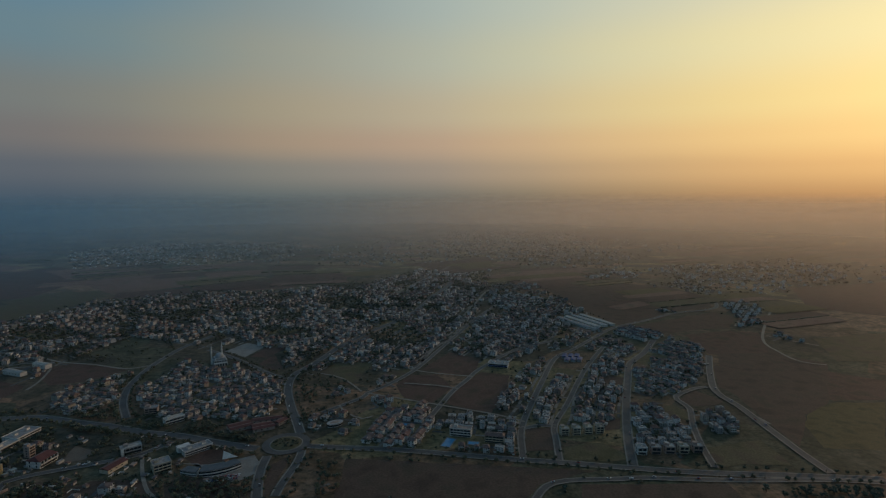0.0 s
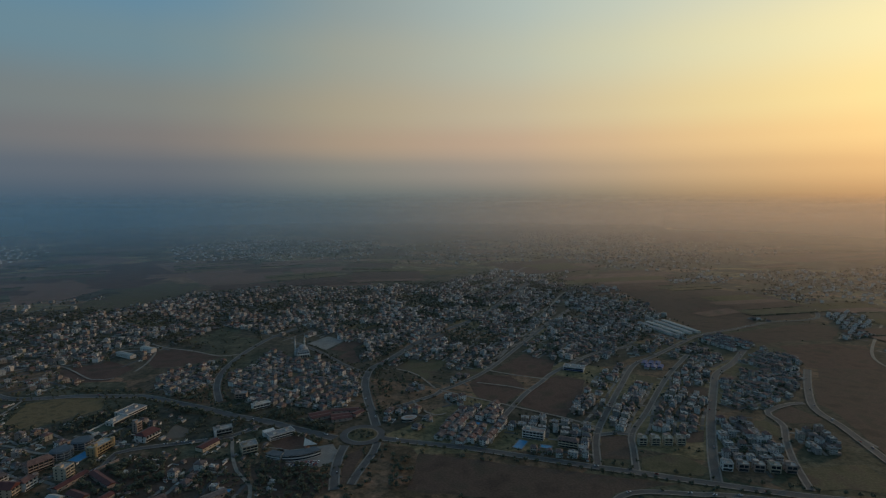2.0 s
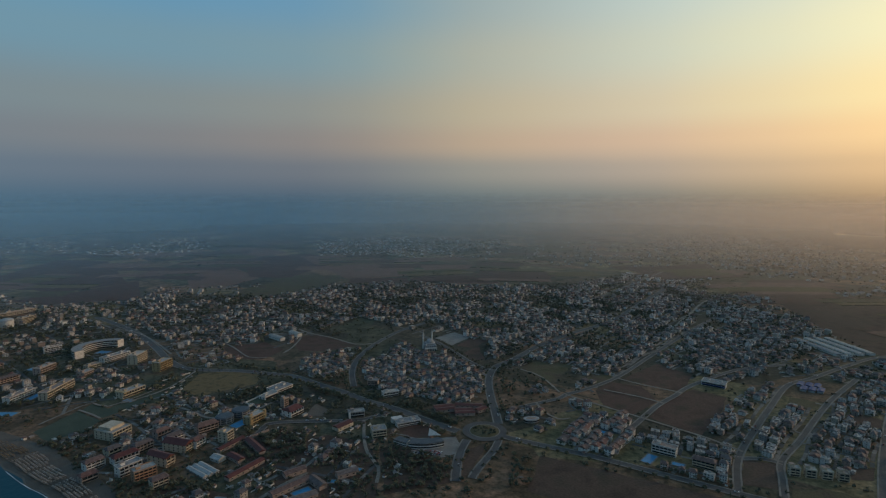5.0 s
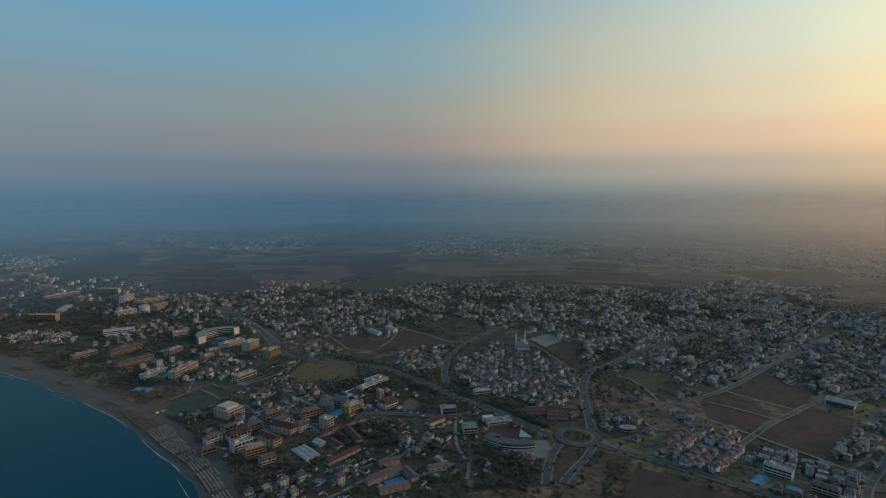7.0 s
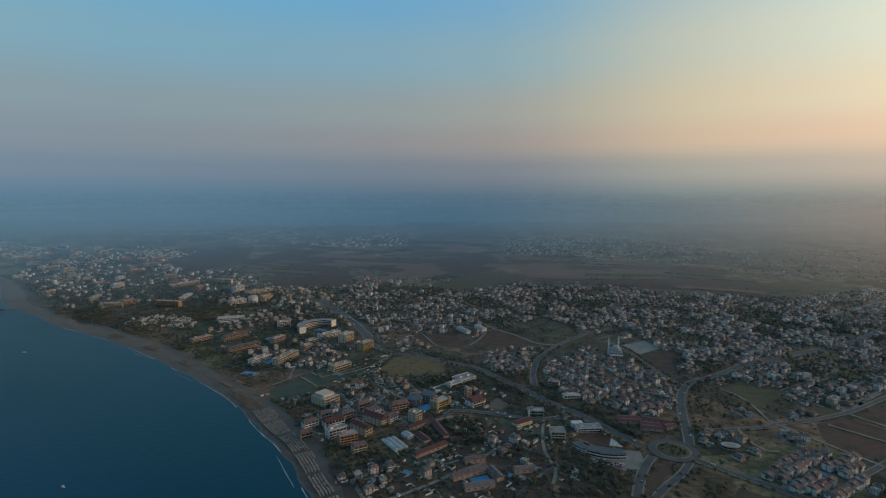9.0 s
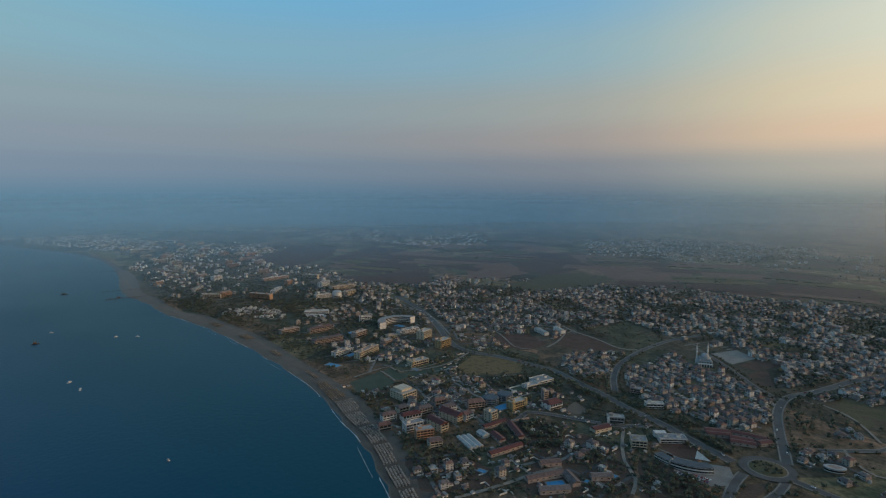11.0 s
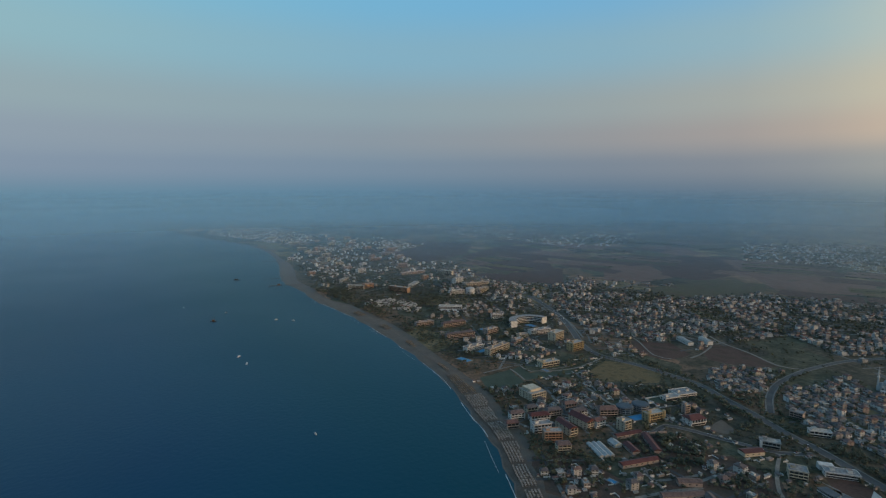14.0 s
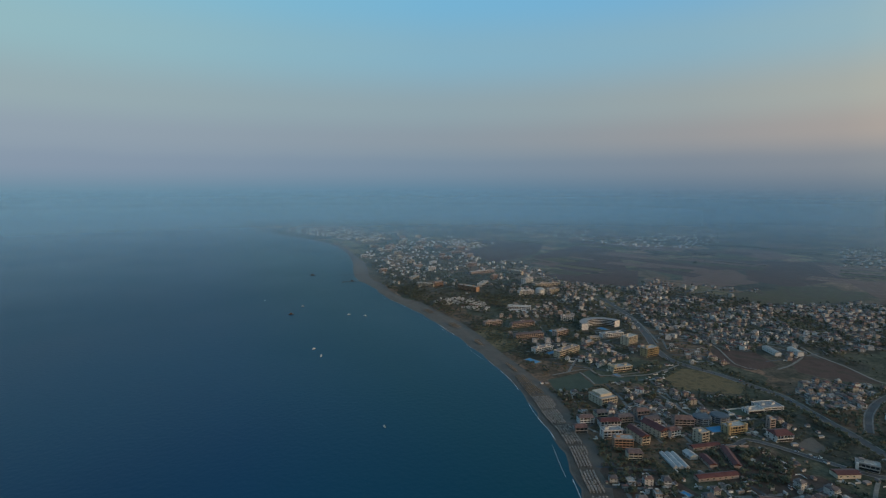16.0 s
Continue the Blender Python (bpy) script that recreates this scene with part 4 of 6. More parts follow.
def block(name, label, x, y, angle, w, d, h, wall, roof="flat", tile="red_roof", bay=4.2, balconies=True, category="hotel", extra=()):
    w, d, h = w * 0.88, d * 0.85, h * 0.72
    ob = tagged(new(name), label, category)
    body = Geo().box(-w / 2, w / 2, -d / 2, d / 2, -0.8, h, wall)
    parts = [("wall", body)]
    facade(parts, w, d, h, wall, bay, balconies)
    if roof == "flat":
        r = Geo().box(-w / 2 - 0.4, w / 2 + 0.4, -d / 2 - 0.4, d / 2 + 0.4, h, h + 0.35, "flat_roof")
        for x0, x1, y0, y1 in ((-w / 2 - 0.4, w / 2 + 0.4, -d / 2 - 0.4, -d / 2 - 0.1), (-w / 2 - 0.4, w / 2 + 0.4, d / 2 + 0.1, d / 2 + 0.4), (-w / 2 - 0.4, -w / 2 - 0.1, -d / 2 - 0.1, d / 2 + 0.1), (w / 2 + 0.1, w / 2 + 0.4, -d / 2 - 0.1, d / 2 + 0.1)):
            r.box(x0, x1, y0, y1, h + 0.35, h + 1.2, wall)
        parts.append(("roof", r))
        for k in range(1 + int(w > 30)):
            xo = (-0.25 + 0.5 * k) * w
            parts.append(("stair_hut", Geo().box(xo - 2.2, xo + 2.2, -1.5, 3.0, h + 0.35, h + 3.2, wall).box(xo - 2.4, xo + 2.4, -1.7, 3.2, h + 3.2, h + 3.4, "flat_roof")))
    elif roof == "along":
        parts.append(("roof", moved(Geo().hip(d, w, h, w * 0.25, tile, 0.7, 1), 0, 0, 0, math.pi / 2)))
        body.add([(-w / 2, -d / 2, h), (w / 2, -d / 2, h), (0, -d / 2, h + w * 0.23)], [(0, 1, 2)], wall)
    else:
        parts.append(("roof", Geo().hip(w, d, h, min(w, d) * 0.22, tile, 0.8, 0.75)))
    for pn, geo in extra:
        geo.v = [(p[0] * 0.88, p[1] * 0.85, p[2] * 0.72) for p in geo.v]
        parts.append((pn, geo))
    for pn, geo in parts:
        part(pn, geo, ob)
    ob.matrix_world = pose(x, y, 0, 0, 0, angle)
    c, s = math.cos(radians(angle)), math.sin(radians(angle))
    for i in range(-int(w / 24), int(w / 24) + 1):
        BLOCKED.append((x + c * i * 12, y + s * i * 12, max(d / 2, 7) + 3))
    return ob


HOTEL_ROWS = "long hotel wing with balconies on every floor"
block("hotel", "tall ochre hotel block beside the road", -770, 642, 100, 34, 18, 20, "ochre_wall")
block("hotel", "tall cream hotel block with a flat roof", -842, 652, 109, 34, 20, 22, "cream_wall")
block("hotel", "cream " + HOTEL_ROWS, -823, 502, 113, 68, 15, 15, "cream_wall")
block("hotel", "white " + HOTEL_ROWS, -850, 466, 103, 46, 14, 12, "white_wall")
block("hotel", "salmon pink " + HOTEL_ROWS, -942, 485, 88, 70, 14, 13, "pink_wall", roof="hip", tile="roof_tile")
block("hotel", "salmon pink " + HOTEL_ROWS, -1026, 513, 93, 64, 14, 14, "pink_wall", roof="hip", tile="roof_tile")
block("hotel", "salmon pink hotel wing beside a blue pool", -938, 556, 108, 38, 15, 15, "pink_wall")
block("hotel", "white " + HOTEL_ROWS, -894, 649, 88, 56, 15, 12, "white_wall")
block("hotel", "white hotel with stepped terraces", -1172, 578, 60, 64, 24, 14, "white_wall", extra=[("terrace", Geo().box(-28, 20, -22, -12, -0.5, 6, "white_wall")), ("terrace", Geo().box(-20, 26, -30, -22, -0.5, 3, "white_wall"))])
block("hotel", "white hotel wing next to a dome", -1339, 680, 89, 52, 16, 18, "white_wall")
block("hotel", "cream hotel wing next to a dome", -1338, 764, 113, 50, 16, 18, "cream_wall")
block("hotel", "cream hotel wing near the beach", -1550, 452, 50, 50, 18, 15, "cream_wall")
block("hotel", "orange hotel tower near the beach", -1545, 482, 110, 36, 20, 19, "orange_wall")
block("hotel", "long low orange-brown hotel", -1739, 710, 99, 110, 16, 12, "pink_wall")
block("hotel", "low cream hotel with rounded canopy beside a lawn", -716, 540, 90, 42, 17, 11, "cream_wall", extra=[("canopy", Geo().box(-21, -15, -12, 12, 10.5, 13.5, "ochre_wall"))])
block("hotel", "large beige hotel with stepped upper floors", -612, 434, 94, 30, 34, 14, "cream_wall", extra=[("upper_floor", Geo().box(-10, 12, -8, 15, 14.4, 19.5, "cream_wall"))])
block("hotel", "orange hotel with rows of balconies", -488, 376, 68, 25, 14, 17, "orange_wall")
block("hotel", "cream gabled hotel with a red tile roof", -499, 406, 90, 13, 34, 14, "cream_wall", roof="along")
block("hotel", "cream gabled hotel with a red tile roof", -508, 438, 96, 17, 38, 13, "cream_wall", roof="along")
block("hotel", "narrow cream hotel tower", -472, 475, 94, 14, 15, 18, "cream_wall")
block("hotel", "white hotel with rows of balconies", -515, 379, 78, 27, 13, 14, "white_wall")
block("hotel", "white hotel with a red tile roof", -543, 396, 77, 30, 14, 11, "white_wall", roof="hip")
block("hotel", "ornate yellow hotel with corner turrets", -478, 532, 86, 30, 15, 14, "ochre_wall", extra=[("turret", Geo().ring(-14, -7, 2.6, 0, 2.6, 18, "ochre_wall", 10)), ("turret", Geo().ring(14, -7, 2.6, 0, 2.6, 18, "ochre_wall", 10))])
block("hotel", "brownish pink hotel with a hipped roof", -516, 488, 67, 28, 17, 13, "pink_wall", roof="hip", tile="roof_tile")
block("hotel", "white hotel with a red tile roof", -447, 571, 82, 26, 20, 11, "white_wall", roof="hip")
block("tower_house", "slim pale tower block", -473, 587, 82, 9, 9, 17, "pink_wall", balconies=False, category="building")
block("clinic", "low white flat-roofed building beside a green pitch", -521, 637, 81, 36, 26, 7, "white_wall", balconies=False, category="building")
block("clinic", "low white flat-roofed pavilion", -517, 607, 83, 28, 15, 6, "white_wall", balconies=False, category="building")
block("office_building", "modern grey and white office block", -363, 597, 38, 24, 13, 10, "stone_grey", category="building", extra=[("screen_wall", Geo().box(-12, -9, -9, -6.8, 0, 11, "white_wall"))])
block("hotel", "cream four-storey hotel with a flat roof", -307, 557, 39, 20, 18, 13, "cream_wall")
block("store", "long white flat-roofed store", -288, 600, 46, 36, 16, 7, "white_wall", balconies=False, category="building", extra=[("annex", Geo().box(-20, -4, 8.2, 18, -0.5, 9, "white_wall"))])
block("apartment_block", "white three-storey apartment block", -354, 679, 45, 27, 11, 9, "white_wall", category="building")
block("apartment_block", "reddish four-storey apartment block", -398, 707, 18, 18, 13, 12, "pink_wall", category="building")
block("store", "white and blue store with a saw-tooth roof", 96, 905, -14, 38, 22, 8, "white_wall", balconies=False, category="building", extra=[("awning", Geo().box(-19, 19, -14, -11.4, 4.0, 4.5, "blue_roof"))])
block("hotel", "cream hotel block far along the coast", -2608, 585, 113, 34, 16, 20, "cream_wall")
block("hotel", "cream hotel block far along the coast", -2551, 696, 99, 60, 16, 16, "cream_wall")
block("hotel", "cream hotel block far along the coast", -2523, 865, 108, 60, 16, 14, "cream_wall")
block("hotel", "pink hotel block far along the coast", -1952, 530, 125, 50, 16, 14, "pink_wall")
block("hotel", "white hotel with blue details by a pool", 22, 640, -12, 30, 13, 13, "white_wall")
block("hotel", "white hotel with a hipped roof by a pool", 62, 622, -12, 26, 12, 12, "cream_wall", roof="hip", tile="roof_tile")
for k in range(5):
    block("apartment_block", "four-storey pinkish apartment block in a row", 228 + k * 16.5, 592 + k * 1.0, -4, 12, 11, 11, ("white_wall", "pink_wall", "pink_wall", "cream_wall", "pink_wall")[k], category="building")
for k in range(4):
    block("apartment_block", "white five-storey apartment block in a row", 150 + k * 15, 640 + k * 2, 4, 11, 10, 12, "cream_wall", category="building")

# hotels strung along the coast among pines: x, y, turn, length, height, wall
for x, y, a, w, h, wall in [
        (-1037, 632, 68, 31, 17, "white_wall"), (-1057, 456, 93, 47, 13, "pink_wall"), (-1867, 378, 126, 33, 17, "orange_wall"), (-1705, 451, 145, 70, 11, "cream_wall"),
        (-2516, 498, 140, 43, 17, "cream_wall"), (-2607, 560, 129, 40, 22, "orange_wall"), (-2190, 515, 134, 30, 24, "cream_wall"), (-3041, 650, 118, 65, 12, "pink_wall"),
        (-2644, 1040, 113, 90, 11, "cream_wall"), (-1526, 625, 139, 80, 11, "white_wall"), (-1441, 804, 88, 90, 13, "cream_wall"), (-2314, 388, 91, 35, 14, "white_wall"),
        (-1619, 704, 122, 32, 17, "orange_wall"), (-884, 600, 88, 26, 9, "cream_wall"), (-862, 572, 106, 24, 8, "pink_wall")]:
    block("hotel", {"w": "white", "p": "salmon pink", "o": "orange", "c": "cream"}[wall[0]] + " hotel block among pines near the shore", x, y, a, w, 15, h, wall)
for x, y, a, w, h, wall in [(-560, 372, 78, 22, 12, "white_wall"), (-545, 420, 84, 24, 13, "pink_wall"), (-570, 402, 84, 18, 10, "cream_wall"), (-530, 450, 80, 24, 12, "white_wall"),
                            (-462, 372, 70, 18, 12, "cream_wall"), (-556, 456, 82, 20, 11, "pink_wall"), (-494, 452, 92, 16, 13, "white_wall"), (-540, 352, 75, 18, 10, "pink_wall")]:
    block("hotel", {"w": "white", "p": "salmon pink", "c": "cream"}[wall[0]] + " small town hotel with a tile roof", x, y, a, w, 13, h, wall, roof="hip", tile="roof_tile")


# more hotels down the coast towards the old town
rng = random.Random(71)
made = 0
while made < 30:
    x = rng.uniform(-3500, -1380)
    y = float(np.interp(x, [-3500, -3000, -2600, -2260, -2000, -1720, -1380], [330, 420, 440, 430, 410, 390, 430])) + 60 + 420 * rng.random() ** 1.6
    if any(math.hypot(x - bx, y - by) < 62 for bx, by, _ in BLOCKED):
        continue
    made += 1
    wall = rng.choice(("cream_wall", "cream_wall", "pink_wall", "orange_wall", "white_wall"))
    block("hotel", {"w": "white", "p": "salmon pink", "o": "orange", "c": "cream"}[wall[0]] + " hotel block among pines along the bay", x, y, rng.choice((95, 110, 125, 20)) + rng.uniform(-12, 12), rng.uniform(34, 80), 16, rng.uniform(13, 24), wall, balconies=x > -2300)


def arc_building(name, label, cx, cy, r0, r1, a0, a1, h, wall, roof, n=14, category="hotel"):
    """A curved block between two radii, its windows and balconies floor by floor on the inner side."""
    ob = tagged(new(name), label, category)

    def sector(ra, rb, z0, z1, mat, n=n):
        v = [((r * math.cos(a0 + (a1 - a0) * i / n)), (r * math.sin(a0 + (a1 - a0) * i / n)), z) for i in range(n + 1) for r, z in ((ra, z0), (rb, z0), (rb, z1), (ra, z1))]
        f = []
        for i in range(n):
            o = 4 * i
            f += [(o + j, o + (j + 1) % 4, o + 4 + (j + 1) % 4, o + 4 + j) for j in range(4)]
        return Geo().add(v, f + [(0, 3, 2, 1), (4 * n, 4 * n + 1, 4 * n + 2, 4 * n + 3)], mat)
    part("wall", sector(r0, r1, -0.5, h, wall), ob)
    part("roof", sector(r0 - 0.5, r1 + 0.5, h, h + 0.5, roof), ob)
    floors = max(1, round(h / 3.2))
    for s in range(floors):
        z = s * h / floors
        part("window_band", sector(r0 - 0.06, r0 + 0.1, z + 0.6, z + h / floors - 0.5, "glass"), ob)
        part("window_band", sector(r1 - 0.1, r1 + 0.06, z + 0.9, z + h / floors - 0.6, "glass"), ob)
        if s:
            part("balcony", sector(r0 - 1.6, r0 - 0.08, z - 0.1, z + 0.9, wall), ob)
    ob.matrix_world = Matrix.Translation((cx, cy, 0))
    for i in range(6):
        a = a0 + (a1 - a0) * i / 5
        BLOCKED.append((cx + (r0 + r1) / 2 * math.cos(a), cy + (r0 + r1) / 2 * math.sin(a), (r1 - r0) / 2 + 6))
    return ob


arc_building("hotel", "large curved white hotel round a courtyard pool", -950, 668, 34, 49, radians(100), radians(262), 14, "white_wall", "flat_roof")
arc_building("hall", "low curved hall with a dark blue roof and white arcade", -262, 592, 40, 52, radians(-86), radians(-38), 6.5, "white_wall", "dark_roof", category="building")
arc_building("hall", "small curved wing with a dark blue roof", -262, 592, 40, 50, radians(-112), radians(-90), 5, "white_wall", "dark_roof", 6, category="building")


def mosque():
    ob = tagged(new("mosque"), "pale stone mosque with a grey dome and two slim minarets", "mosque")
    part("body", Geo().box(-13, 13, -13, 13, -0.5, 9, "stone_grey").box(-10, 10, -10, 10, 9, 13, "stone_grey"), ob)
    part("drum", Geo().ring(0, 0, 8.6, 13, 8.6, 15, "stone_grey", 16), ob)
    part("dome", Geo().dome(0, 0, 15, 8.4, 6, "stone_grey"), ob, "pale grey main dome")
    for sx in (-1, 1):
        for sy in (-1, 1):
            part("small_dome", Geo().ring(sx * 10.5, sy * 10.5, 2.6, 9, 2.6, 10, "stone_grey", 10).dome(sx * 10.5, sy * 10.5, 10, 2.5, 2.2, "white_sheet", 10, 3), ob)
    part("portico", Geo().box(-13, 13, -18, -13.05, -0.5, 5.5, "white_wall"), ob)
    for k in range(5):
        part("arch_window", Geo().box(-11 + k * 4.8, -8.6 + k * 4.8, -13.1, -12.9, 6.2, 8.2, "glass"), ob)
        part("arch_opening", Geo().box(-11.6 + k * 4.9, -8.4 + k * 4.9, -18.08, -17.9, 0, 4.4, "glass"), ob)
    for x, y in ((-15, 4), (7, 19)):
        m = part("minaret", Geo().box(x - 2, x + 2, y - 2, y + 2, -0.5, 8, "white_wall").ring(x, y, 1.55, 8, 1.3, 27, "white_wall", 12).ring(x, y, 1.1, 27, 1.0, 32.5, "white_wall", 12), ob, "slim white minaret")
        part("balcony", Geo().ring(x, y, 1.4, 20.0, 2.3, 21.2, "white_wall", 12).ring(x, y, 2.3, 21.2, 2.3, 22.2, "white_wall", 12), m)
        part("balcony", Geo().ring(x, y, 1.3, 26.0, 2.1, 27.0, "white_wall", 12).ring(x, y, 2.1, 27.0, 2.1, 28.0, "white_wall", 12), m)
        part("spire", Geo().ring(x, y, 1.25, 32.5, 0.05, 39, "stone_grey", 12), m)
    ob.matrix_world = pose(-393, 920, 0, 0, 0, 30) @ Matrix.Diagonal((0.85, 0.85, 0.95, 1))
    BLOCKED.append((-393, 920, 26))


mosque()
ob = tagged(new("dome_hall"), "white round hall with a shallow dome", "building")
part("wall", Geo().ring(0, 0, 13, -0.5, 13, 14, "white_wall", 24), ob)
part("dome", Geo().dome(0, 0, 14, 13.4, 6, "white_sheet", 24), ob)
ob.matrix_world = Matrix.Translation((-1333, 722, 0))
ob = tagged(new("showroom"), "oval white showroom with a flat rimmed roof", "building")
part("wall", Geo().ring(0, 0, 11, -0.3, 11, 4.5, "white_wall", 24), ob)
part("window_band", Geo().ring(0, 0, 11.1, 0.8, 11.1, 3.4, "glass", 24, False), ob)
part("roof", Geo().ring(0, 0, 12, 4.5, 12, 5.4, "stone_grey", 24).ring(0, 0, 8, 5.45, 7, 5.6, "flat_roof", 24), ob)
ob.matrix_world = Matrix.Translation((-140, 668, 0)) @ pose(0, 0, 0, 0, 0, 30) @ Matrix.Diagonal((0.9, 0.52, 0.8, 1))
BLOCKED.append((-140, 668, 18))
for x, y in ((-513, 516), (-509, 541)):
    ob = tagged(new("round_hotel"), "dark grey round hotel block with ribbed floors", "hotel")
    part("wall", Geo().ring(0, 0, 11, -0.5, 11, 8.4, "dark_roof", 20), ob)
    for s in range(3):
        part("balcony", Geo().ring(0, 0, 11.5, s * 2.7 + 0.2, 11.5, s * 2.7 + 1.0, "stone_grey", 20, False), ob)
    for k in range(10):
        a = k * 0.628
        part("rib", Geo().ring(11.3 * math.cos(a), 11.3 * math.sin(a), 0.5, 0, 0.5, 8.4, "stone_grey", 5, False), ob)
    part("roof", Geo().ring(0, 0, 11.8, 8.4, 9.0, 9.4, "dark_roof", 20), ob)
    ob.matrix_world = Matrix.Translation((x, y, 0))
    BLOCKED.append((x, y, 14))


def shed(name, label, p, q, width, h, rise, tile, wall="cream_wall"):
    """A long low building with a pitched roof, its axis from p to q."""
    (x0, y0), (x1, y1) = p, q
    w = math.hypot(x1 - x0, y1 - y0)
    ob = tagged(new(name), label, "building")
    body = Geo().box(-w / 2, w / 2, -width / 2, width / 2, -0.4, h, wall)
    body.add([(-w / 2, -width / 2, h), (-w / 2, width / 2, h), (-w / 2, 0, h + rise), (w / 2, -width / 2, h), (w / 2, width / 2, h), (w / 2, 0, h + rise)], [(1, 0, 2), (3, 4, 5)], wall)
    part("wall", body, ob)
    part("roof", Geo().hip(w, width, h, rise, tile, 0.5, 1), ob)
    for k in range(int(w / 7)):
        for s in (-1, 1):
            part("window", moved(window(2.2, 1.2), -w / 2 + 3.5 + k * 7, s * width / 2, h * 0.55, 0 if s < 0 else math.pi), ob)
    ob.matrix_world = pose((x0 + x1) / 2, (y0 + y1) / 2, 0, 0, 0, math.degrees(math.atan2(y1 - y0, x1 - x0)))
    for i in range(int(w / 8) + 1):
        BLOCKED.append((x0 + (x1 - x0) * i * 8 / w, y0 + (y1 - y0) * i * 8 / w, width / 2 + 5))


RED = "long low building with a dark red tile roof"
shed("holiday_wing", RED, (-458, 448), (-454, 484), 8, 4.0, 1.8, "red_roof", "pink_wall")
shed("holiday_wing", RED, (-446, 484), (-407, 464), 8, 4.0, 1.8, "red_roof", "pink_wall")
shed("holiday_wing", RED, (-403, 404), (-396, 450), 8.5, 4.0, 2.0, "red_roof", "pink_wall")
shed("holiday_wing", RED, (-438, 446), (-416, 440), 9, 4, 2.0, "red_roof", "pink_wall")
shed("market_hall", "market hall with a red sheet roof", (-364, 548), (-357, 572), 12, 4.5, 1.8, "red_roof")
for k in range(3):
    shed("greenhouse", "long white plastic-covered greenhouse", (-460 + k * 2, 408 + k * 6), (-428 + k * 2, 400 + k * 6), 5.0, 2.0, 1.6, "white_sheet", "white_sheet")
shed("greenhouse", "white arched canopy hall", (-452, 436), (-438, 434), 10, 3.5, 2.4, "white_sheet", "white_sheet")
for p, q in (((-340, 396), (-324, 436)), ((-322, 438), (-300, 428)), ((-318, 390), (-300, 416)), ((-352, 432), (-340, 452)), ((-300, 452), (-286, 470))):
    shed("motel_wing", "low pinkish motel wing with a tile roof", p, q, 9, 4.5, 2.0, "roof_tile", "pink_wall")
for k in range(6):
    shed("warehouse", "small warehouse with a bright blue metal roof", (218 + (k % 3) * 11, 925 + (k // 3) * 20), (224 + (k % 3) * 11, 941 + (k // 3) * 20), 8, 3.5, 1.2, "blue_roof", "stone_grey")
for k in (-33, -11, 11, 33):
    shed("warehouse", "long pale warehouse with a shallow grey roof", (304 + k * 0.9, 1268 + k * 0.44), (352 + k * 0.9, 1168 + k * 0.44), 11, 4, 1.0, "flat_roof", "white_wall")
shed("school_wing", "long pale school wing", (-708, 908), (-676, 895), 11, 7, 1.6, "flat_roof", "white_wall")
shed("school_wing", "long pale school wing", (-730, 872), (-690, 858), 11, 6, 1.6, "flat_roof", "white_wall")
for p, q, wide in (((-274, 656), (-252, 672), 10), ((-268, 648), (-246, 664), 8), ((-250, 676), (-214, 686), 9), ((-244, 658), (-222, 668), 9), ((-240, 649), (-216, 661), 8), ((-216, 668), (-208, 682), 9)):
    shed("shopping_row", "row of market shops with a dull red roof", p, q, wide, 4, 1.2, "red_roof", "pink_wall")
ob = tagged(new("sail_canopy"), "white pointed sail canopy over a hall entrance", "canopy")
part("sail", Geo().add([(-8, -5, 6.6), (8, -5, 6.6), (-2, 7, 6.6), (-6, 0, 14)], [(0, 1, 3), (1, 2, 3), (2, 0, 3)], "white_wall"), ob)
part("pole", Geo().ring(-6, 0, 0.3, -0.3, 0.2, 14.2, "stone_grey", 8), ob)
part("brace", Geo().add([(7.8, -4.8, -0.3), (8.1, -4.8, -0.3), (8, -5, 6.6), (8, -4.6, -0.3)], [(0, 1, 2), (1, 3, 2), (3, 0, 2)], "stone_grey"), ob)
ob.matrix_world = pose(-239, 574, 0, 0, 0, 25)


def pool(x, y, w, d, angle, depth=0.5):
    ob = tagged(new("swimming_pool"), "bright blue swimming pool with a pale rim", "pool")
    part("rim", Geo().box(-w / 2 - 1.5, w / 2 + 1.5, -d / 2 - 1.5, -d / 2, 0, 0.75, "concrete").box(-w / 2 - 1.5, w / 2 + 1.5, d / 2, d / 2 + 1.5, 0, 0.75, "concrete").box(-w / 2 - 1.5, -w / 2, -d / 2, d / 2, 0, 0.75, "concrete").box(w / 2, w / 2 + 1.5, -d / 2, d / 2, 0, 0.75, "concrete"), ob)
    part("water", Geo().box(-w / 2, w / 2, -d / 2, d / 2, 0, 0.62, "pool_water"), ob)
    ob.matrix_world = pose(x, y, 0, 0, 0, angle)
    BLOCKED.append((x, y, max(w, d) / 2 + 2))


for row in ((6, 618, 22, 10, 70), (-965, 560, 26, 14, 20), (-806, 424, 26, 12, 20), (-490, 518, 22, 14, 85), (-318, 416, 18, 8, 60), (-952, 668, 22, 16, 10), (-46, 668, 14, 6, -15),
            (36, 616, 12, 7, -10), (-695, 520, 14, 8, 0), (-836, 476, 24, 10, 110), (-300, 444, 8, 5, 20), (-288, 475, 8, 5, 10), (-385, 375, 9, 5, 15)):
    pool(*row)
ob = tagged(new("sports_pitch"), "green sports pitch behind a pale wall", "pitch")
part("turf", Geo().box(-16, 16, -10, 10, 0, 0.6, "grass"), ob)
part("wall", Geo().box(-17, 17, 10.2, 10.8, 0, 2.2, "white_wall").box(-17, -16.4, -10, 10.2, 0, 2.2, "white_wall"), ob)
ob.matrix_world = pose(-520, 590, 0, 0, 0, 84)
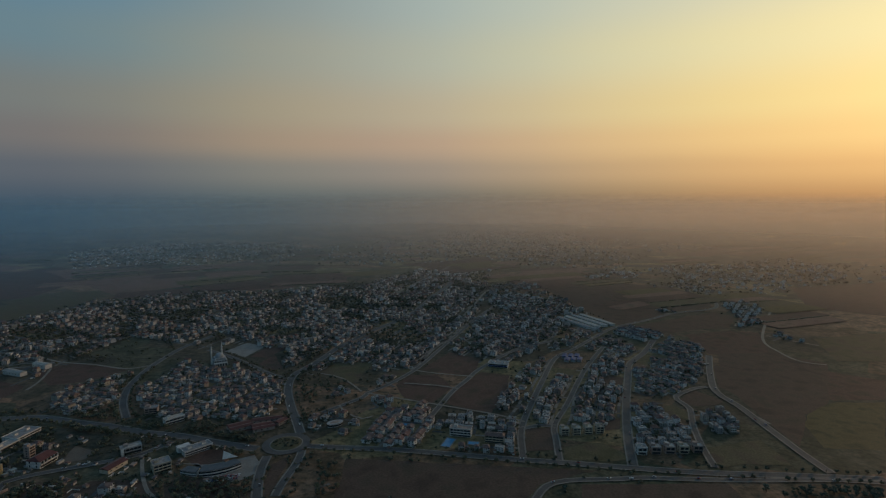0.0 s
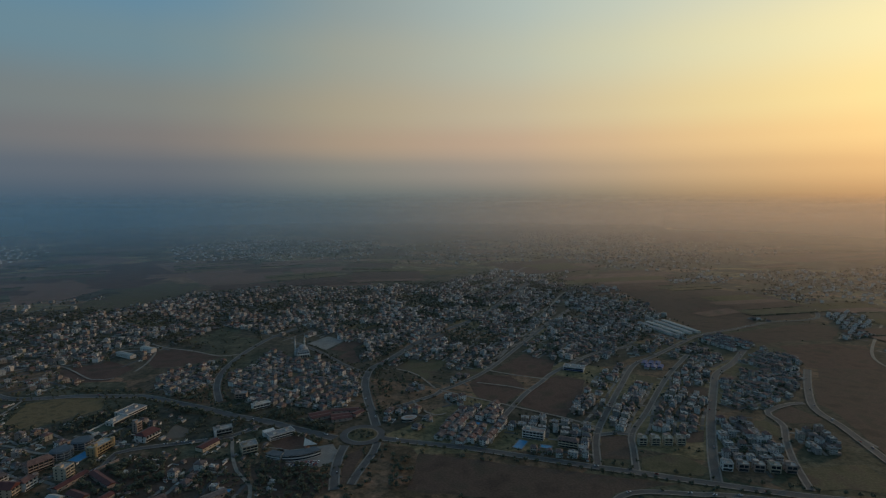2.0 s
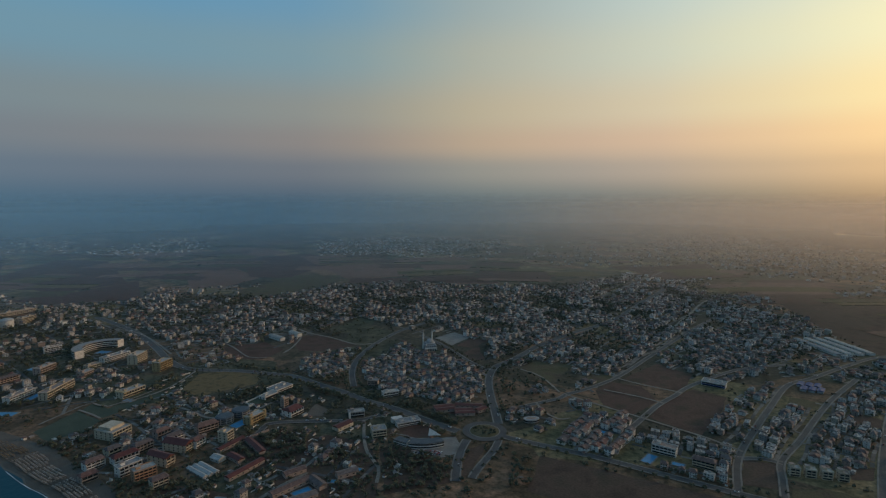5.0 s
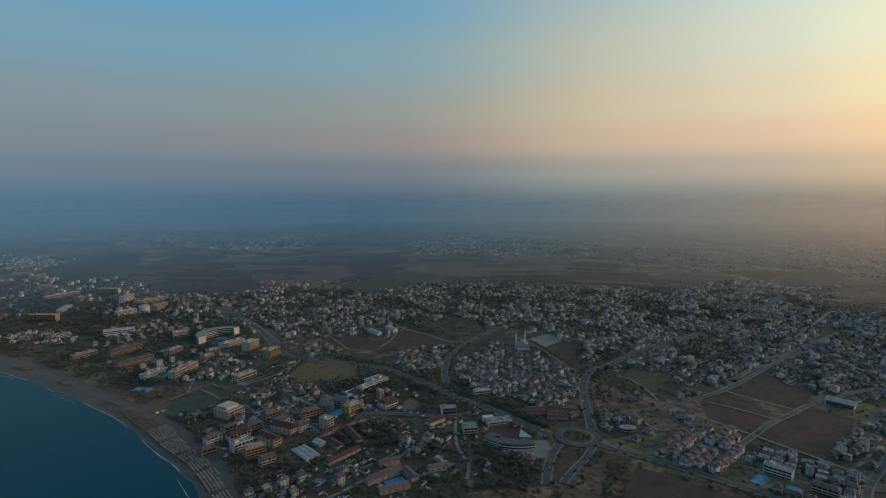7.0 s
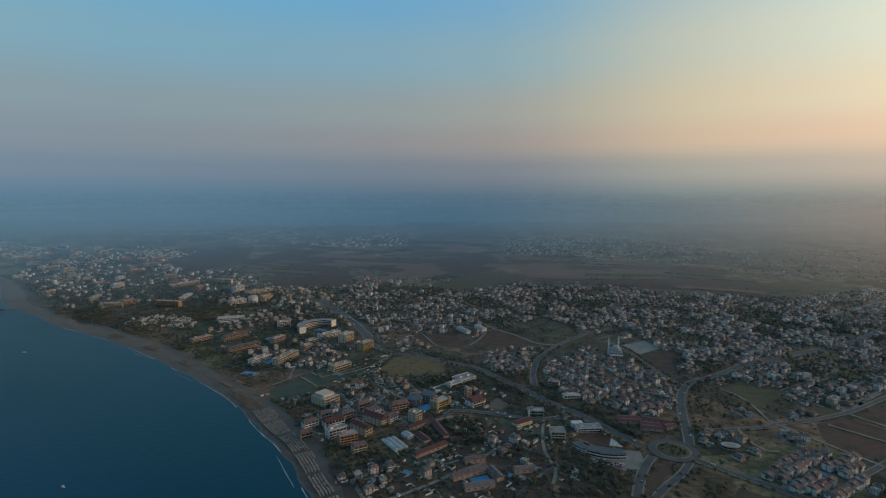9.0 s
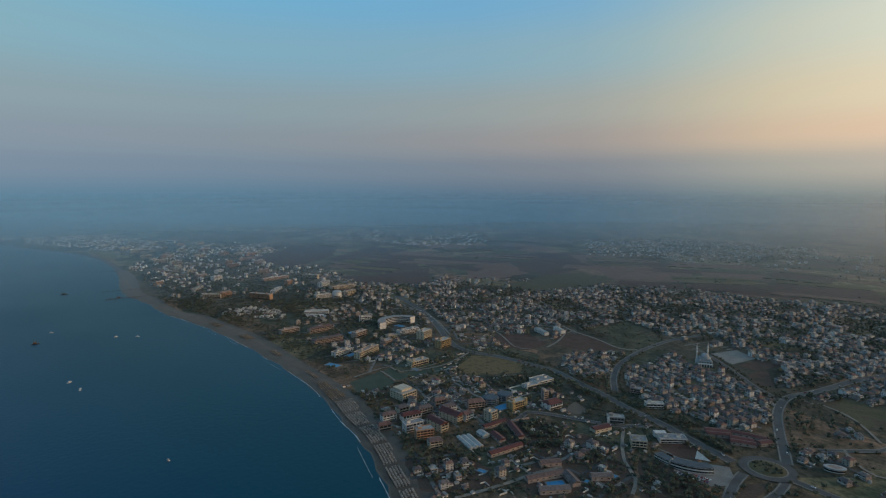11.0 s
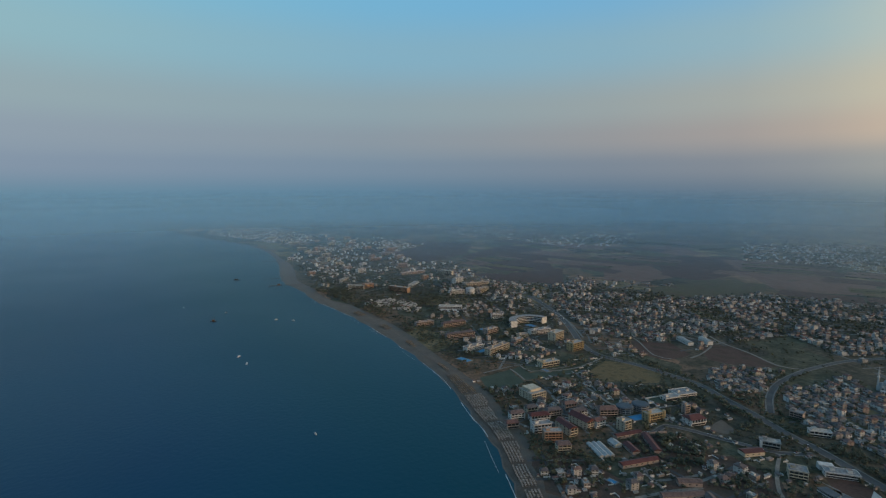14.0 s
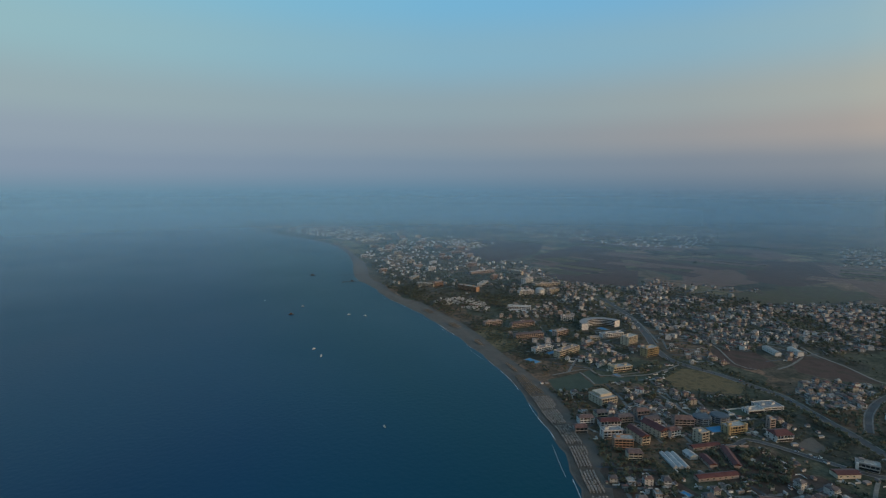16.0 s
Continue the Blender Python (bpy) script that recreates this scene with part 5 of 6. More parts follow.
BLOCKED.append((-520, 590, 16))
ob = tagged(new("garden_wall"), "long pinkish boundary wall along the lane", "wall")
part("wall", Geo().box(-34, 34, -0.3, 0.3, -0.3, 2.6, "pink_wall"), ob)
ob.matrix_world = pose(-452, 484, 0, 0, 0, 72)


district("garden quarter", [(-466, 793), (-449, 844), (-462, 945), (-403, 904), (-384, 922), (-287, 847), (-255, 825), (-224, 737), (-248, 685), (-298, 683), (-340, 686), (-396, 684)], -16, 14, 14, 0.9, "villa")
district("hedge quarter", [(-553, 716), (-578, 799), (-519, 872), (-502, 826), (-465, 743), (-495, 700)], -16, 15, 15, 0.88, "villa")
district("north town", [(-1025, 1193), (-869, 1453), (-549, 1608), (-240, 1747), (79, 1854), (48, 1614), (-104, 1182), (-186, 1041), (-249, 923), (-379, 1066), (-466, 1013), (-664, 1110), (-844, 1118)], 70, 17, 17, 0.68, "town")
district("north town", [(-174, 1123), (-38, 1485), (142, 1767), (94, 1340), (19, 1122), (-45, 930), (-89, 870), (-186, 931), (-209, 900), (-227, 894)], 71, 17, 17, 0.74, "town")
district("upper town", [(-309, 1572), (-96, 2056), (184, 2022), (110, 1568), (-38, 1485), (-178, 1147), (-335, 1282)], 71, 17.5, 17.5, 0.7, "town")
district("upper town", [(160, 1567), (302, 1611), (417, 1275), (338, 1143), (249, 1027), (162, 1035), (90, 1278)], 69, 17.5, 17.5, 0.64, "town")
district("west town", [(-1342, 1003), (-1339, 1172), (-1054, 1176), (-844, 1118), (-696, 1056), (-716, 948), (-725, 806), (-785, 769), (-879, 764), (-1072, 830)], 17, 17, 17, 0.66, "town")
district("west town", [(-1479, 1152), (-1326, 1309), (-929, 1479), (-1025, 1193), (-1315, 1151)], 17, 30, 30, 0.4, "town")
district("row houses", [(-89, 696), (-26, 737), (-8, 706), (-32, 602), (-93, 610)], -108, 9.2, 12.5, 0.95, "row")
district("pool hotels", [(-12, 677), (58, 705), (104, 658), (90, 587), (-4, 602)], -9, 12.5, 12.5, 0.85, "flats")
district("east fringe", [(675, 2015), (1230, 2251), (1790, 2155), (1299, 1555), (1047, 1651), (778, 1759)], 23, 38, 38, 0.42, "town")
district("far town", [(-737, 2857), (-297, 3354), (584, 3148), (950, 2454), (633, 2016), (267, 2178), (-195, 2185), (-520, 2190)], 12, 42, 42, 0.4, "town")
district("far town", [(-388, 4389), (893, 3928), (1532, 2813), (857, 2568), (56, 3345)], 12, 60, 60, 0.5, "town")
district("far village", [(-1478, 2390), (-1251, 2605), (-780, 2597), (-590, 2280), (-1058, 2198)], 17, 45, 45, 0.42, "town")
district("far village", [(-1383, 2007), (-1407, 2350), (-799, 2765), (-691, 2486), (-1108, 2097)], 52, 40, 40, 0.42, "town")
district("far village", [(-3690, 1664), (-3403, 2167), (-2161, 2144), (-2155, 1824), (-3160, 1567)], 17, 50, 50, 0.4, "town")
district("far village", [(-4726, 1581), (-4838, 2412), (-3860, 2508), (-4089, 1673)], 47, 60, 60, 0.45, "town")
district("shore quarter", [(-578, 367), (-605, 416), (-588, 454), (-573, 468), (-507, 429), (-504, 395), (-521, 371), (-547, 357)], 23, 15, 15, 0.8, "villa")
district("shore quarter", [(-631, 478), (-637, 521), (-600, 554), (-556, 513), (-562, 477), (-595, 459)], 25, 15, 15, 0.8, "villa")
district("resort quarter", [(-822, 495), (-917, 606), (-959, 725), (-830, 683), (-747, 562), (-739, 508)], 105, 19, 19, 0.7, "villa")
district("garden houses", [(-442, 300), (-472, 341), (-448, 378), (-411, 381), (-370, 364), (-386, 312), (-412, 291)], 69, 17, 17, 0.62, "villa")
district("garden houses", [(-385, 434), (-359, 473), (-341, 457), (-346, 421), (-350, 394), (-351, 351), (-371, 324), (-370, 364)], -102, 17, 17, 0.6, "villa")
district("garden houses", [(-393, 458), (-365, 518), (-313, 513), (-274, 481), (-261, 425), (-320, 373)], 93, 17, 17, 0.6, "villa")
district("terrace resort", [(-1324, 402), (-1394, 449), (-1411, 534), (-1230, 520), (-1149, 490), (-1221, 459)], 51, 14, 15, 0.85, "white")
district("terrace resort", [(-807, 448), (-777, 535), (-722, 542), (-741, 444)], 48, 18, 16, 0.7, "white")
district("west hotels town", [(-1551, 637), (-1937, 947), (-1663, 930), (-1357, 865), (-1175, 816), (-1102, 834), (-940, 741), (-1067, 739), (-1265, 736), (-1322, 640)], 24, 24, 24, 0.45, "town")
district("west coast town", [(-2045, 379), (-2167, 566), (-2292, 839), (-1905, 975), (-1594, 655), (-1469, 423), (-1651, 348)], 31, 27, 27, 0.4, "flats")
district("west coast town", [(-2064, 365), (-2432, 406), (-2879, 672), (-2875, 1177), (-2459, 1037), (-2330, 702), (-1751, 444), (-1783, 352)], 128, 30, 30, 0.5, "flats")
district("old town", [(-4436, -132), (-4570, 261), (-4172, 619), (-3213, 751), (-2940, 494), (-3145, 397), (-3769, 174)], 23, 25, 25, 0.7, "town")
district("field houses", [(-709, 655), (-758, 763), (-741, 813), (-676, 753), (-679, 687)], 71, 22, 22, 0.55, "villa")
district("field houses", [(-677, 809), (-728, 885), (-695, 950), (-672, 920), (-666, 813)], 91, 24, 24, 0.55, "flats")
district("mid quarter", [(6, 1022), (96, 1188), (183, 1135), (224, 1052), (163, 1011), (124, 978), (67, 928), (17, 986)], 62, 18, 18, 0.6, "town")
district("mid quarter", [(-32, 929), (6, 1022), (39, 1123), (87, 1261), (37, 1277), (-25, 1112), (-87, 946), (-86, 823)], 71, 17, 17, 0.75, "town")
district("far hamlets", [(-2460, 1723), (-2746, 2187), (-2660, 2563), (-2176, 2186), (-2172, 1784)], 58, 38, 38, 0.5, "town")
district("far hamlets", [(-1758, 2444), (-1723, 3232), (-1076, 3154), (-922, 2711), (-1191, 2241), (-1389, 2067)], 18, 34, 34, 0.5, "town")
district("far hamlets", [(-2878, 683), (-3275, 1006), (-2648, 1190), (-2470, 909), (-2436, 701)], 66, 32, 32, 0.5, "town")
district("field edge", [(-1039, 1137), (-984, 1341), (-849, 1529), (-719, 1543), (-753, 1390), (-877, 1224)], 52, 20, 20, 0.6, "villa")
district("east blocks", [(114, 683), (131, 728), (173, 824), (204, 882), (234, 884), (199, 801), (162, 710), (141, 667)], 68, 12, 12.5, 0.84, "flats")
district("east blocks", [(159, 695), (184, 753), (237, 870), (287, 969), (330, 955), (277, 794), (239, 696), (204, 662), (152, 663)], 68, 12, 13, 0.8, "flats")
district("garden blocks", [(275, 1025), (353, 1116), (371, 1012), (367, 957), (330, 955), (287, 969)], 49, 14, 14, 0.75, "villa")
district("brick rows", [(353, 1116), (413, 1168), (466, 1112), (401, 1033), (385, 1084)], -60, 9.4, 17, 0.92, "row")
district("terrace quarter", [(373, 958), (464, 1079), (506, 1021), (445, 884), (390, 813), (342, 764), (286, 771), (313, 875), (358, 893)], -54, 12.5, 14, 0.85, "villa")
district("corner blocks", [(259, 717), (308, 740), (296, 700), (304, 682), (304, 641), (297, 583), (234, 585), (235, 636)], -2, 12, 12.5, 0.8, "flats")
district("edge blocks", [(345, 708), (385, 711), (376, 687), (389, 650), (347, 644), (326, 650)], 0, 13, 14, 0.8, "flats")
district("edge blocks", [(418, 713), (439, 729), (444, 683), (425, 658), (418, 664)], -82, 13, 14, 0.85, "flats")
district("centre blocks", [(68, 689), (88, 769), (102, 780), (126, 749), (99, 686)], 68, 13, 14, 0.85, "flats")
district("centre blocks", [(103, 800), (129, 877), (175, 944), (206, 938), (159, 823), (125, 781)], 68, 16, 17, 0.62, "villa")
district("market quarter", [(54, 972), (81, 1121), (148, 1102), (217, 1181), (247, 1109), (188, 1019), (114, 915), (87, 965)], 51, 14, 14, 0.8, "town")
district("market quarter", [(208, 1016), (261, 1087), (322, 1091), (256, 995), (212, 968)], 33, 17, 17, 0.6, "villa")
district("market stalls", [(266, 1232), (317, 1314), (385, 1193), (334, 1131), (290, 1171)], -55, 11, 13, 0.9, "white")
district("pale estate", [(126, 1474), (200, 1586), (283, 1485), (258, 1399), (169, 1333), (130, 1391)], 32, 13, 15, 0.9, "white")
district("ring estate", [(439, 1421), (481, 1480), (535, 1402), (509, 1367), (438, 1362)], -11, 15, 19, 0.7, "villa")
district("ring estate", [(515, 1308), (559, 1350), (588, 1318), (534, 1272)], 8, 15, 19, 0.75, "villa")
district("hamlet", [(741, 1400), (829, 1459), (808, 1333), (744, 1252), (725, 1182), (688, 1138), (641, 1172), (697, 1248)], -36, 15, 21, 0.85, "white")
district("hamlet", [(689, 1118), (718, 1120), (746, 1059), (722, 1024), (661, 1044)], -53, 22, 24, 0.6, "villa")
district("plain village", [(493, 1877), (609, 2034), (735, 2043), (680, 1850), (509, 1808)], 31, 24, 28, 0.5, "town")
district("plain village", [(608, 1663), (666, 1734), (821, 1778), (833, 1595), (760, 1534), (616, 1601)], 17, 24, 26, 0.45, "villa")
district("plain village", [(1238, 2290), (1559, 2393), (1463, 2027), (1302, 1800), (1116, 1764), (1024, 1857)], -61, 36, 36, 0.36, "town")
district("plain village", [(242, 2398), (325, 2716), (625, 2993), (902, 2695), (846, 2391), (536, 2206), (281, 2167)], 4, 34, 34, 0.5, "town")
district("road side", [(90, 1674), (139, 1677), (195, 1752), (333, 1689), (200, 1586), (123, 1474), (73, 1341)], 4, 17, 17, 0.6, "town")
district("road side", [(145, 1289), (274, 1416), (302, 1356), (261, 1220), (253, 1129), (204, 1126), (184, 1214)], 23, 15, 16, 0.6, "town")
district("road side", [(70, 1284), (136, 1262), (181, 1191), (211, 1106), (178, 979), (99, 943), (62, 1117)], -52, 14.5, 15, 0.7, "town")
district("avenue side", [(-291, 917), (-234, 1107), (-187, 1079), (-120, 1380), (-32, 1695), (103, 1919), (90, 1580), (-43, 1282), (-113, 999), (-166, 937), (-223, 860)], 74, 15, 15, 0.72, "town")
district("avenue side", [(-401, 1016), (-421, 1156), (-279, 1306), (-133, 1511), (-39, 1883), (-112, 1305), (-216, 1028), (-254, 971), (-348, 1022)], 73, 15, 15, 0.72, "town")
district("avenue side", [(-166, 937), (-116, 1022), (-43, 1282), (88, 1534), (72, 1114), (30, 1083), (-25, 938), (-58, 876), (-93, 926), (-121, 905)], 70, 15.5, 16, 0.6, "town")
district("field side", [(-161, 766), (-168, 821), (-153, 823), (-140, 781)], 36, 14, 14, 0.8, "villa")
district("field side", [(-99, 795), (-102, 844), (-71, 867), (-66, 820)], 37, 14, 14, 0.7, "villa")
district("showroom yard", [(-172, 655), (-182, 703), (-146, 723), (-108, 666), (-116, 627), (-144, 639)], -20, 14, 14, 0.62, "villa")
district("showroom yard", [(-99, 710), (-104, 754), (-81, 764), (-71, 731)], 37, 13, 13, 0.9, "flats")
district("lower avenue", [(-136, 510), (-140, 542), (-128, 547), (-118, 524)], 38, 15, 15, 0.7, "villa")
district("meadow houses", [(-536, 709), (-575, 760), (-524, 852), (-484, 800), (-477, 727)], 60, 14, 15, 0.8, "villa")
district("plain edge", [(-832, 1101), (-1023, 1353), (-831, 1585), (-598, 1624), (-572, 1238), (-672, 1221), (-661, 1022)], 62, 18, 18, 0.6, "town")
district("resort gardens", [(-1060, 454), (-1302, 628), (-1449, 890), (-1351, 1113), (-1049, 965), (-840, 726), (-871, 654), (-771, 514), (-803, 439), (-931, 448)], 74, 21, 21, 0.5, "flats")
district("resort gardens", [(-1302, 628), (-1494, 789), (-1493, 1067), (-1370, 1159), (-1163, 946), (-1160, 712)], 105, 22, 22, 0.5, "town")
district("inner quarter", [(-840, 726), (-1158, 1091), (-1071, 1290), (-900, 1307), (-644, 1105), (-681, 892), (-754, 854), (-687, 707), (-728, 666)], 57, 18, 18, 0.42, "town")
district("shore lanes", [(-701, 432), (-691, 498), (-662, 567), (-542, 563), (-472, 481), (-501, 363), (-579, 381)], -16, 15.5, 15.5, 0.62, "villa")
district("shore lanes", [(-542, 563), (-535, 614), (-462, 617), (-442, 551), (-469, 489)], -7, 18, 18, 0.4, "town")
district("pine villas", [(-836, 972), (-665, 920), (-606, 878), (-655, 848), (-744, 845)], -22, 22, 22, 0.6, "villa")

district("white village", [(-4241, 1144), (-5109, 1383), (-4271, 1983), (-3549, 1644)], 17, 46, 46, 0.5, "white")
district("white village", [(-3275, 1741), (-3763, 2004), (-3412, 2257), (-2970, 1962)], 52, 40, 40, 0.5, "white")
district("white village", [(-2413, 1675), (-2706, 1880), (-2544, 1998), (-2269, 1780)], 30, 32, 32, 0.5, "white")
district("white village", [(-1432, 2054), (-1951, 2797), (-1474, 3142), (-1081, 2310)], 12, 34, 34, 0.5, "white")
district("white village", [(-1088, 2362), (-1329, 2879), (-854, 3223), (-698, 2646)], 40, 34, 34, 0.5, "white")
district("white village", [(-2423, 2002), (-2965, 2453), (-2643, 2685), (-2160, 2193)], 17, 44, 44, 0.5, "white")
district("white village", [(-1269, 2201), (-1652, 2875), (-1330, 2868), (-1023, 2197)], 52, 34, 34, 0.5, "white")
district("white village", [(-1001, 2600), (-1224, 3186), (-886, 3179), (-725, 2595)], 30, 34, 34, 0.5, "white")
district("white village", [(0, 2182), (0, 3951), (1138, 3919), (635, 2172)], 12, 42, 42, 0.5, "white")
district("white village", [(659, 1562), (909, 2168), (1636, 2157), (1187, 1556)], 40, 28, 28, 0.5, "white")

# patchwork of strip fields over the plain, with hedges along some of their edges
rng, strips, hedges, top = random.Random(91), Geo(), Geo(), 0.95
for _ in range(210):
    d, a = rng.uniform(1450, 4800), rng.uniform(-0.62, 1.62)
    x, y = -d * math.sin(a), d * math.cos(a)
    if y < 560 - 0.10 * x or crowded(x, y, 70) or (x > -1350 and y < 1550 and x < 420):
        continue
    t = 0.45 + rng.gauss(0, 0.16)
    u, v = Vector((math.cos(t), math.sin(t))), Vector((-math.sin(t), math.cos(t)))
    q, long, off = Vector((x, y)), rng.uniform(70, 190), 0.0
    for k in range(rng.randint(2, 5)):
        wide = rng.uniform(28, 75)
        mid = q + v * (off + wide / 2)
        off += wide
        if crowded(mid.x, mid.y, 30) or on_beach(mid.x, mid.y):
            continue
        top += 0.002
        e = long * rng.uniform(0.7, 1.0)
        corners = [mid - u * e - v * wide / 2, mid + u * e - v * wide / 2, mid + u * e * rng.uniform(0.9, 1.05) + v * wide / 2, mid - u * e + v * wide / 2]
        strips.add([(*c, top) for c in corners], [(0, 1, 2, 3)], rng.choice(("rust", "green_field", "stubble", "brown", "brown", "rust", "dry_grass")))
        if rng.random() < 0.3:
            n = max(2, int(e / 16))
            for i in range(n):
                p0, p1 = corners[0].lerp(corners[1], i / n), corners[0].lerp(corners[1], (i + rng.uniform(0.6, 1.0)) / n)
                h, w = rng.uniform(0.8, 2.2), v * rng.uniform(0.7, 1.6)
                hedges.add([(*(p0 - w), 0.5), (*(p1 - w), 0.5), (*(p1 + w), 0.5), (*(p0 + w), 0.5), (*(p0 - w * 0.5), top + h), (*(p1 - w * 0.4), top + h * 0.8), (*(p1 + w * 0.5), top + h * 0.9), (*(p0 + w * 0.6), top + h)],
                           [(4, 5, 6, 7), (0, 1, 5, 4), (1, 2, 6, 5), (2, 3, 7, 6), (3, 0, 4, 7)], "leaf")
tagged(part("farm_strips", strips), "patchwork of brown, rust and dull green strip fields", "fields", kind="stuff")
tagged(part("hedges", hedges), "low dark hedges along the field edges", "hedges", kind="stuff")

# strips of farmland between the villages of the plain
rng = random.Random(17)
for _ in range(150):
    d, a = rng.uniform(1350, 3300), rng.uniform(-0.35, 1.2)
    x, y = -d * math.sin(a), d * math.cos(a)
    if y < 900 or crowded(x, y, 55) or any(inside(x, y, f) for f in FIELDS):
        continue
    w, h, t = rng.uniform(45, 150), rng.uniform(25, 80), 0.45 + rng.gauss(0, 0.12)
    u, v = Vector((math.cos(t), math.sin(t))) * w, Vector((-math.sin(t), math.cos(t))) * h
    q = Vector((x, y))
    field("farm_field", rng.choice(("rust", "green_field", "stubble", "rust", "brown", "brown")), [tuple(q - u - v), tuple(q + u - v * rng.uniform(0.7, 1.1)), tuple(q + u * rng.uniform(0.8, 1.1) + v), tuple(q - u + v)])

tagged(part("side_streets", LANES), "narrow side streets between the houses", "road", kind="structure")
HOUSES.sort(key=lambda r: math.hypot(r[2] + 200, r[3] - 560))
NEAR = 165
sources = {}
for kind, k, x, y, turn, sx, sy, sz in HOUSES[:NEAR]:
    place = pose(x, y, 0.0, 0, 0, math.degrees(turn))
    if (kind, k) in sources:
        ob = copy_thing(sources[kind, k], place)
    else:
        name, label, _, parts = KINDS[kind][k]
        ob = tagged(new(name), label, "house", group="houses of the town")
        for pn, geo in parts:
            part(pn, geo, ob)
        ob.matrix_world = place
        sources[kind, k] = ob
    ob.scale = (sx, sy, sz)
places = {}
for kind, k, x, y, turn, sx, sy, sz in HOUSES[NEAR:]:
    places.setdefault("outer_houses" if math.hypot(x, y) < 1250 else "town_houses" if math.hypot(x, y) < 1900 else "distant_houses", []).append((kind, k, x, y, turn, sx, sy, sz))
keys = [(kind, k) for kind in KINDS for k in range(len(KINDS[kind]))]
whole = [joined([q for _, q in KINDS[kind][k][3]]) for kind, k in keys]
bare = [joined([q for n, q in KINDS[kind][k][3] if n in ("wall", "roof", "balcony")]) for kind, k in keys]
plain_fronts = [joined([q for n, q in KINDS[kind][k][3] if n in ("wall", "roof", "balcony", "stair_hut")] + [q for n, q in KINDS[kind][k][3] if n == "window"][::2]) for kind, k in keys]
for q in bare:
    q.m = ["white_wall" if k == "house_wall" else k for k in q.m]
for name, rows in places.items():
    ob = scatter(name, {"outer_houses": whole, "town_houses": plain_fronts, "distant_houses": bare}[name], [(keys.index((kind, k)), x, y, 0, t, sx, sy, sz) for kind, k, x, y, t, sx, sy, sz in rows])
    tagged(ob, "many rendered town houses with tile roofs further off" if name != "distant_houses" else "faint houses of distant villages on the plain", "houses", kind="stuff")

outbuildings = [Geo().box(-2, 2, -1.5, 1.5, -0.3, 2.4, "house_wall").box(-2.2, 2.2, -1.7, 1.7, 2.4, 2.55, "flat_roof"),
                Geo().box(-1.6, 1.6, -1.6, 1.6, -0.3, 2.2, "house_wall").hip(3.2, 3.2, 2.2, 0.9, "roof_tile", 0.3, 0.2),
                Geo().box(-2.5, 2.5, -0.1, 0.1, -0.3, 1.7, "white_wall").box(2.3, 2.5, 0.1, 5.0, -0.3, 1.7, "white_wall")]
rng = random.Random(44)
for _ in range(900):
    x, y = rng.uniform(-720, -240), rng.uniform(300, 640)
    if noise.noise((x * 0.012, y * 0.012, 6.0)) < 0.15 and not on_beach(x, y) and not near_road(x, y, -2) and not blocked(x, y, 0) and not any(inside(x, y, f) for f in FIELDS):
        SHEDS.append((rng.randrange(3), x, y, 0, 1.4 + rng.choice((0, 1.57)) + rng.gauss(0, 0.1), rng.uniform(0.6, 1.9), rng.uniform(0.6, 1.5), rng.uniform(0.7, 1.2)))
tagged(scatter("outbuildings", outbuildings, SHEDS), "sheds, carports and garden walls between the houses", "sheds", kind="stuff")

# ================= trees =================


def crown(seed, kind, sparse=False):
    """Leaf clumps scattered through an uneven crown, with gaps between them."""
    rng = random.Random(seed)
    g = Geo()
    n, mat = (26, "leaf") if kind == "broad" else (24, "pine_leaf") if kind == "pine" else (18, "pine_leaf")
    n = n if not sparse else 7
    for _ in range(n):
        while True:
            p = Vector((rng.uniform(-1, 1), rng.uniform(-1, 1), rng.uniform(-1, 1)))
            if 0.25 < p.length < 1:
                break
        if kind == "broad":
            c, r = Vector((p.x * 3.2, p.y * 3.2, 5.2 + p.z * 2.6)), rng.uniform(0.9, 1.7)
        elif kind == "pine":
            c, r = Vector((p.x * 3.4, p.y * 3.4, 7.6 + p.z * 1.4)), rng.uniform(0.9, 1.6)
        else:
            z = rng.uniform(1.5, 10.5)
            c, r = Vector((p.x * 0.7, p.y * 0.7, z)), rng.uniform(0.7, 1.2) * (1.15 - z / 14)
        r = r * 1.55 if sparse else r
        e = Euler((rng.uniform(0, 3), rng.uniform(0, 3), rng.uniform(0, 3)))
        v = []
        for q in ((1, 0, 0), (-1, 0, 0), (0, 1, 0), (0, -1, 0), (0, 0, 0.75), (0, 0, -0.75)):
            w = Vector(q) * r * rng.uniform(0.7, 1.25)
            w.rotate(e)
            v.append(c + w)
        g.add(v, [(0, 2, 4), (2, 1, 4), (1, 3, 4), (3, 0, 4), (2, 0, 5), (1, 2, 5), (3, 1, 5), (0, 3, 5)], mat)
    return g


def trunk(kind):
    h = {"broad": 4.6, "pine": 7.0, "cypress": 2.5}[kind]
    g = Geo().ring(0, 0, 0.32, -0.3, 0.2, h * 0.6, "bark", 6, False).ring(0, 0, 0.2, h * 0.6, 0.08, h, "bark", 6)
    for i in range(3):
        a = i * 2.1
        x, y = math.cos(a), math.sin(a)
        g.add([(0, 0, h * 0.5), (0.12 * y, -0.12 * x, h * 0.5), (1.6 * x, 1.6 * y, h * 1.05), (0, 0, h * 0.58)], [(0, 1, 2), (1, 3, 2), (3, 0, 2)], "bark")
    return g


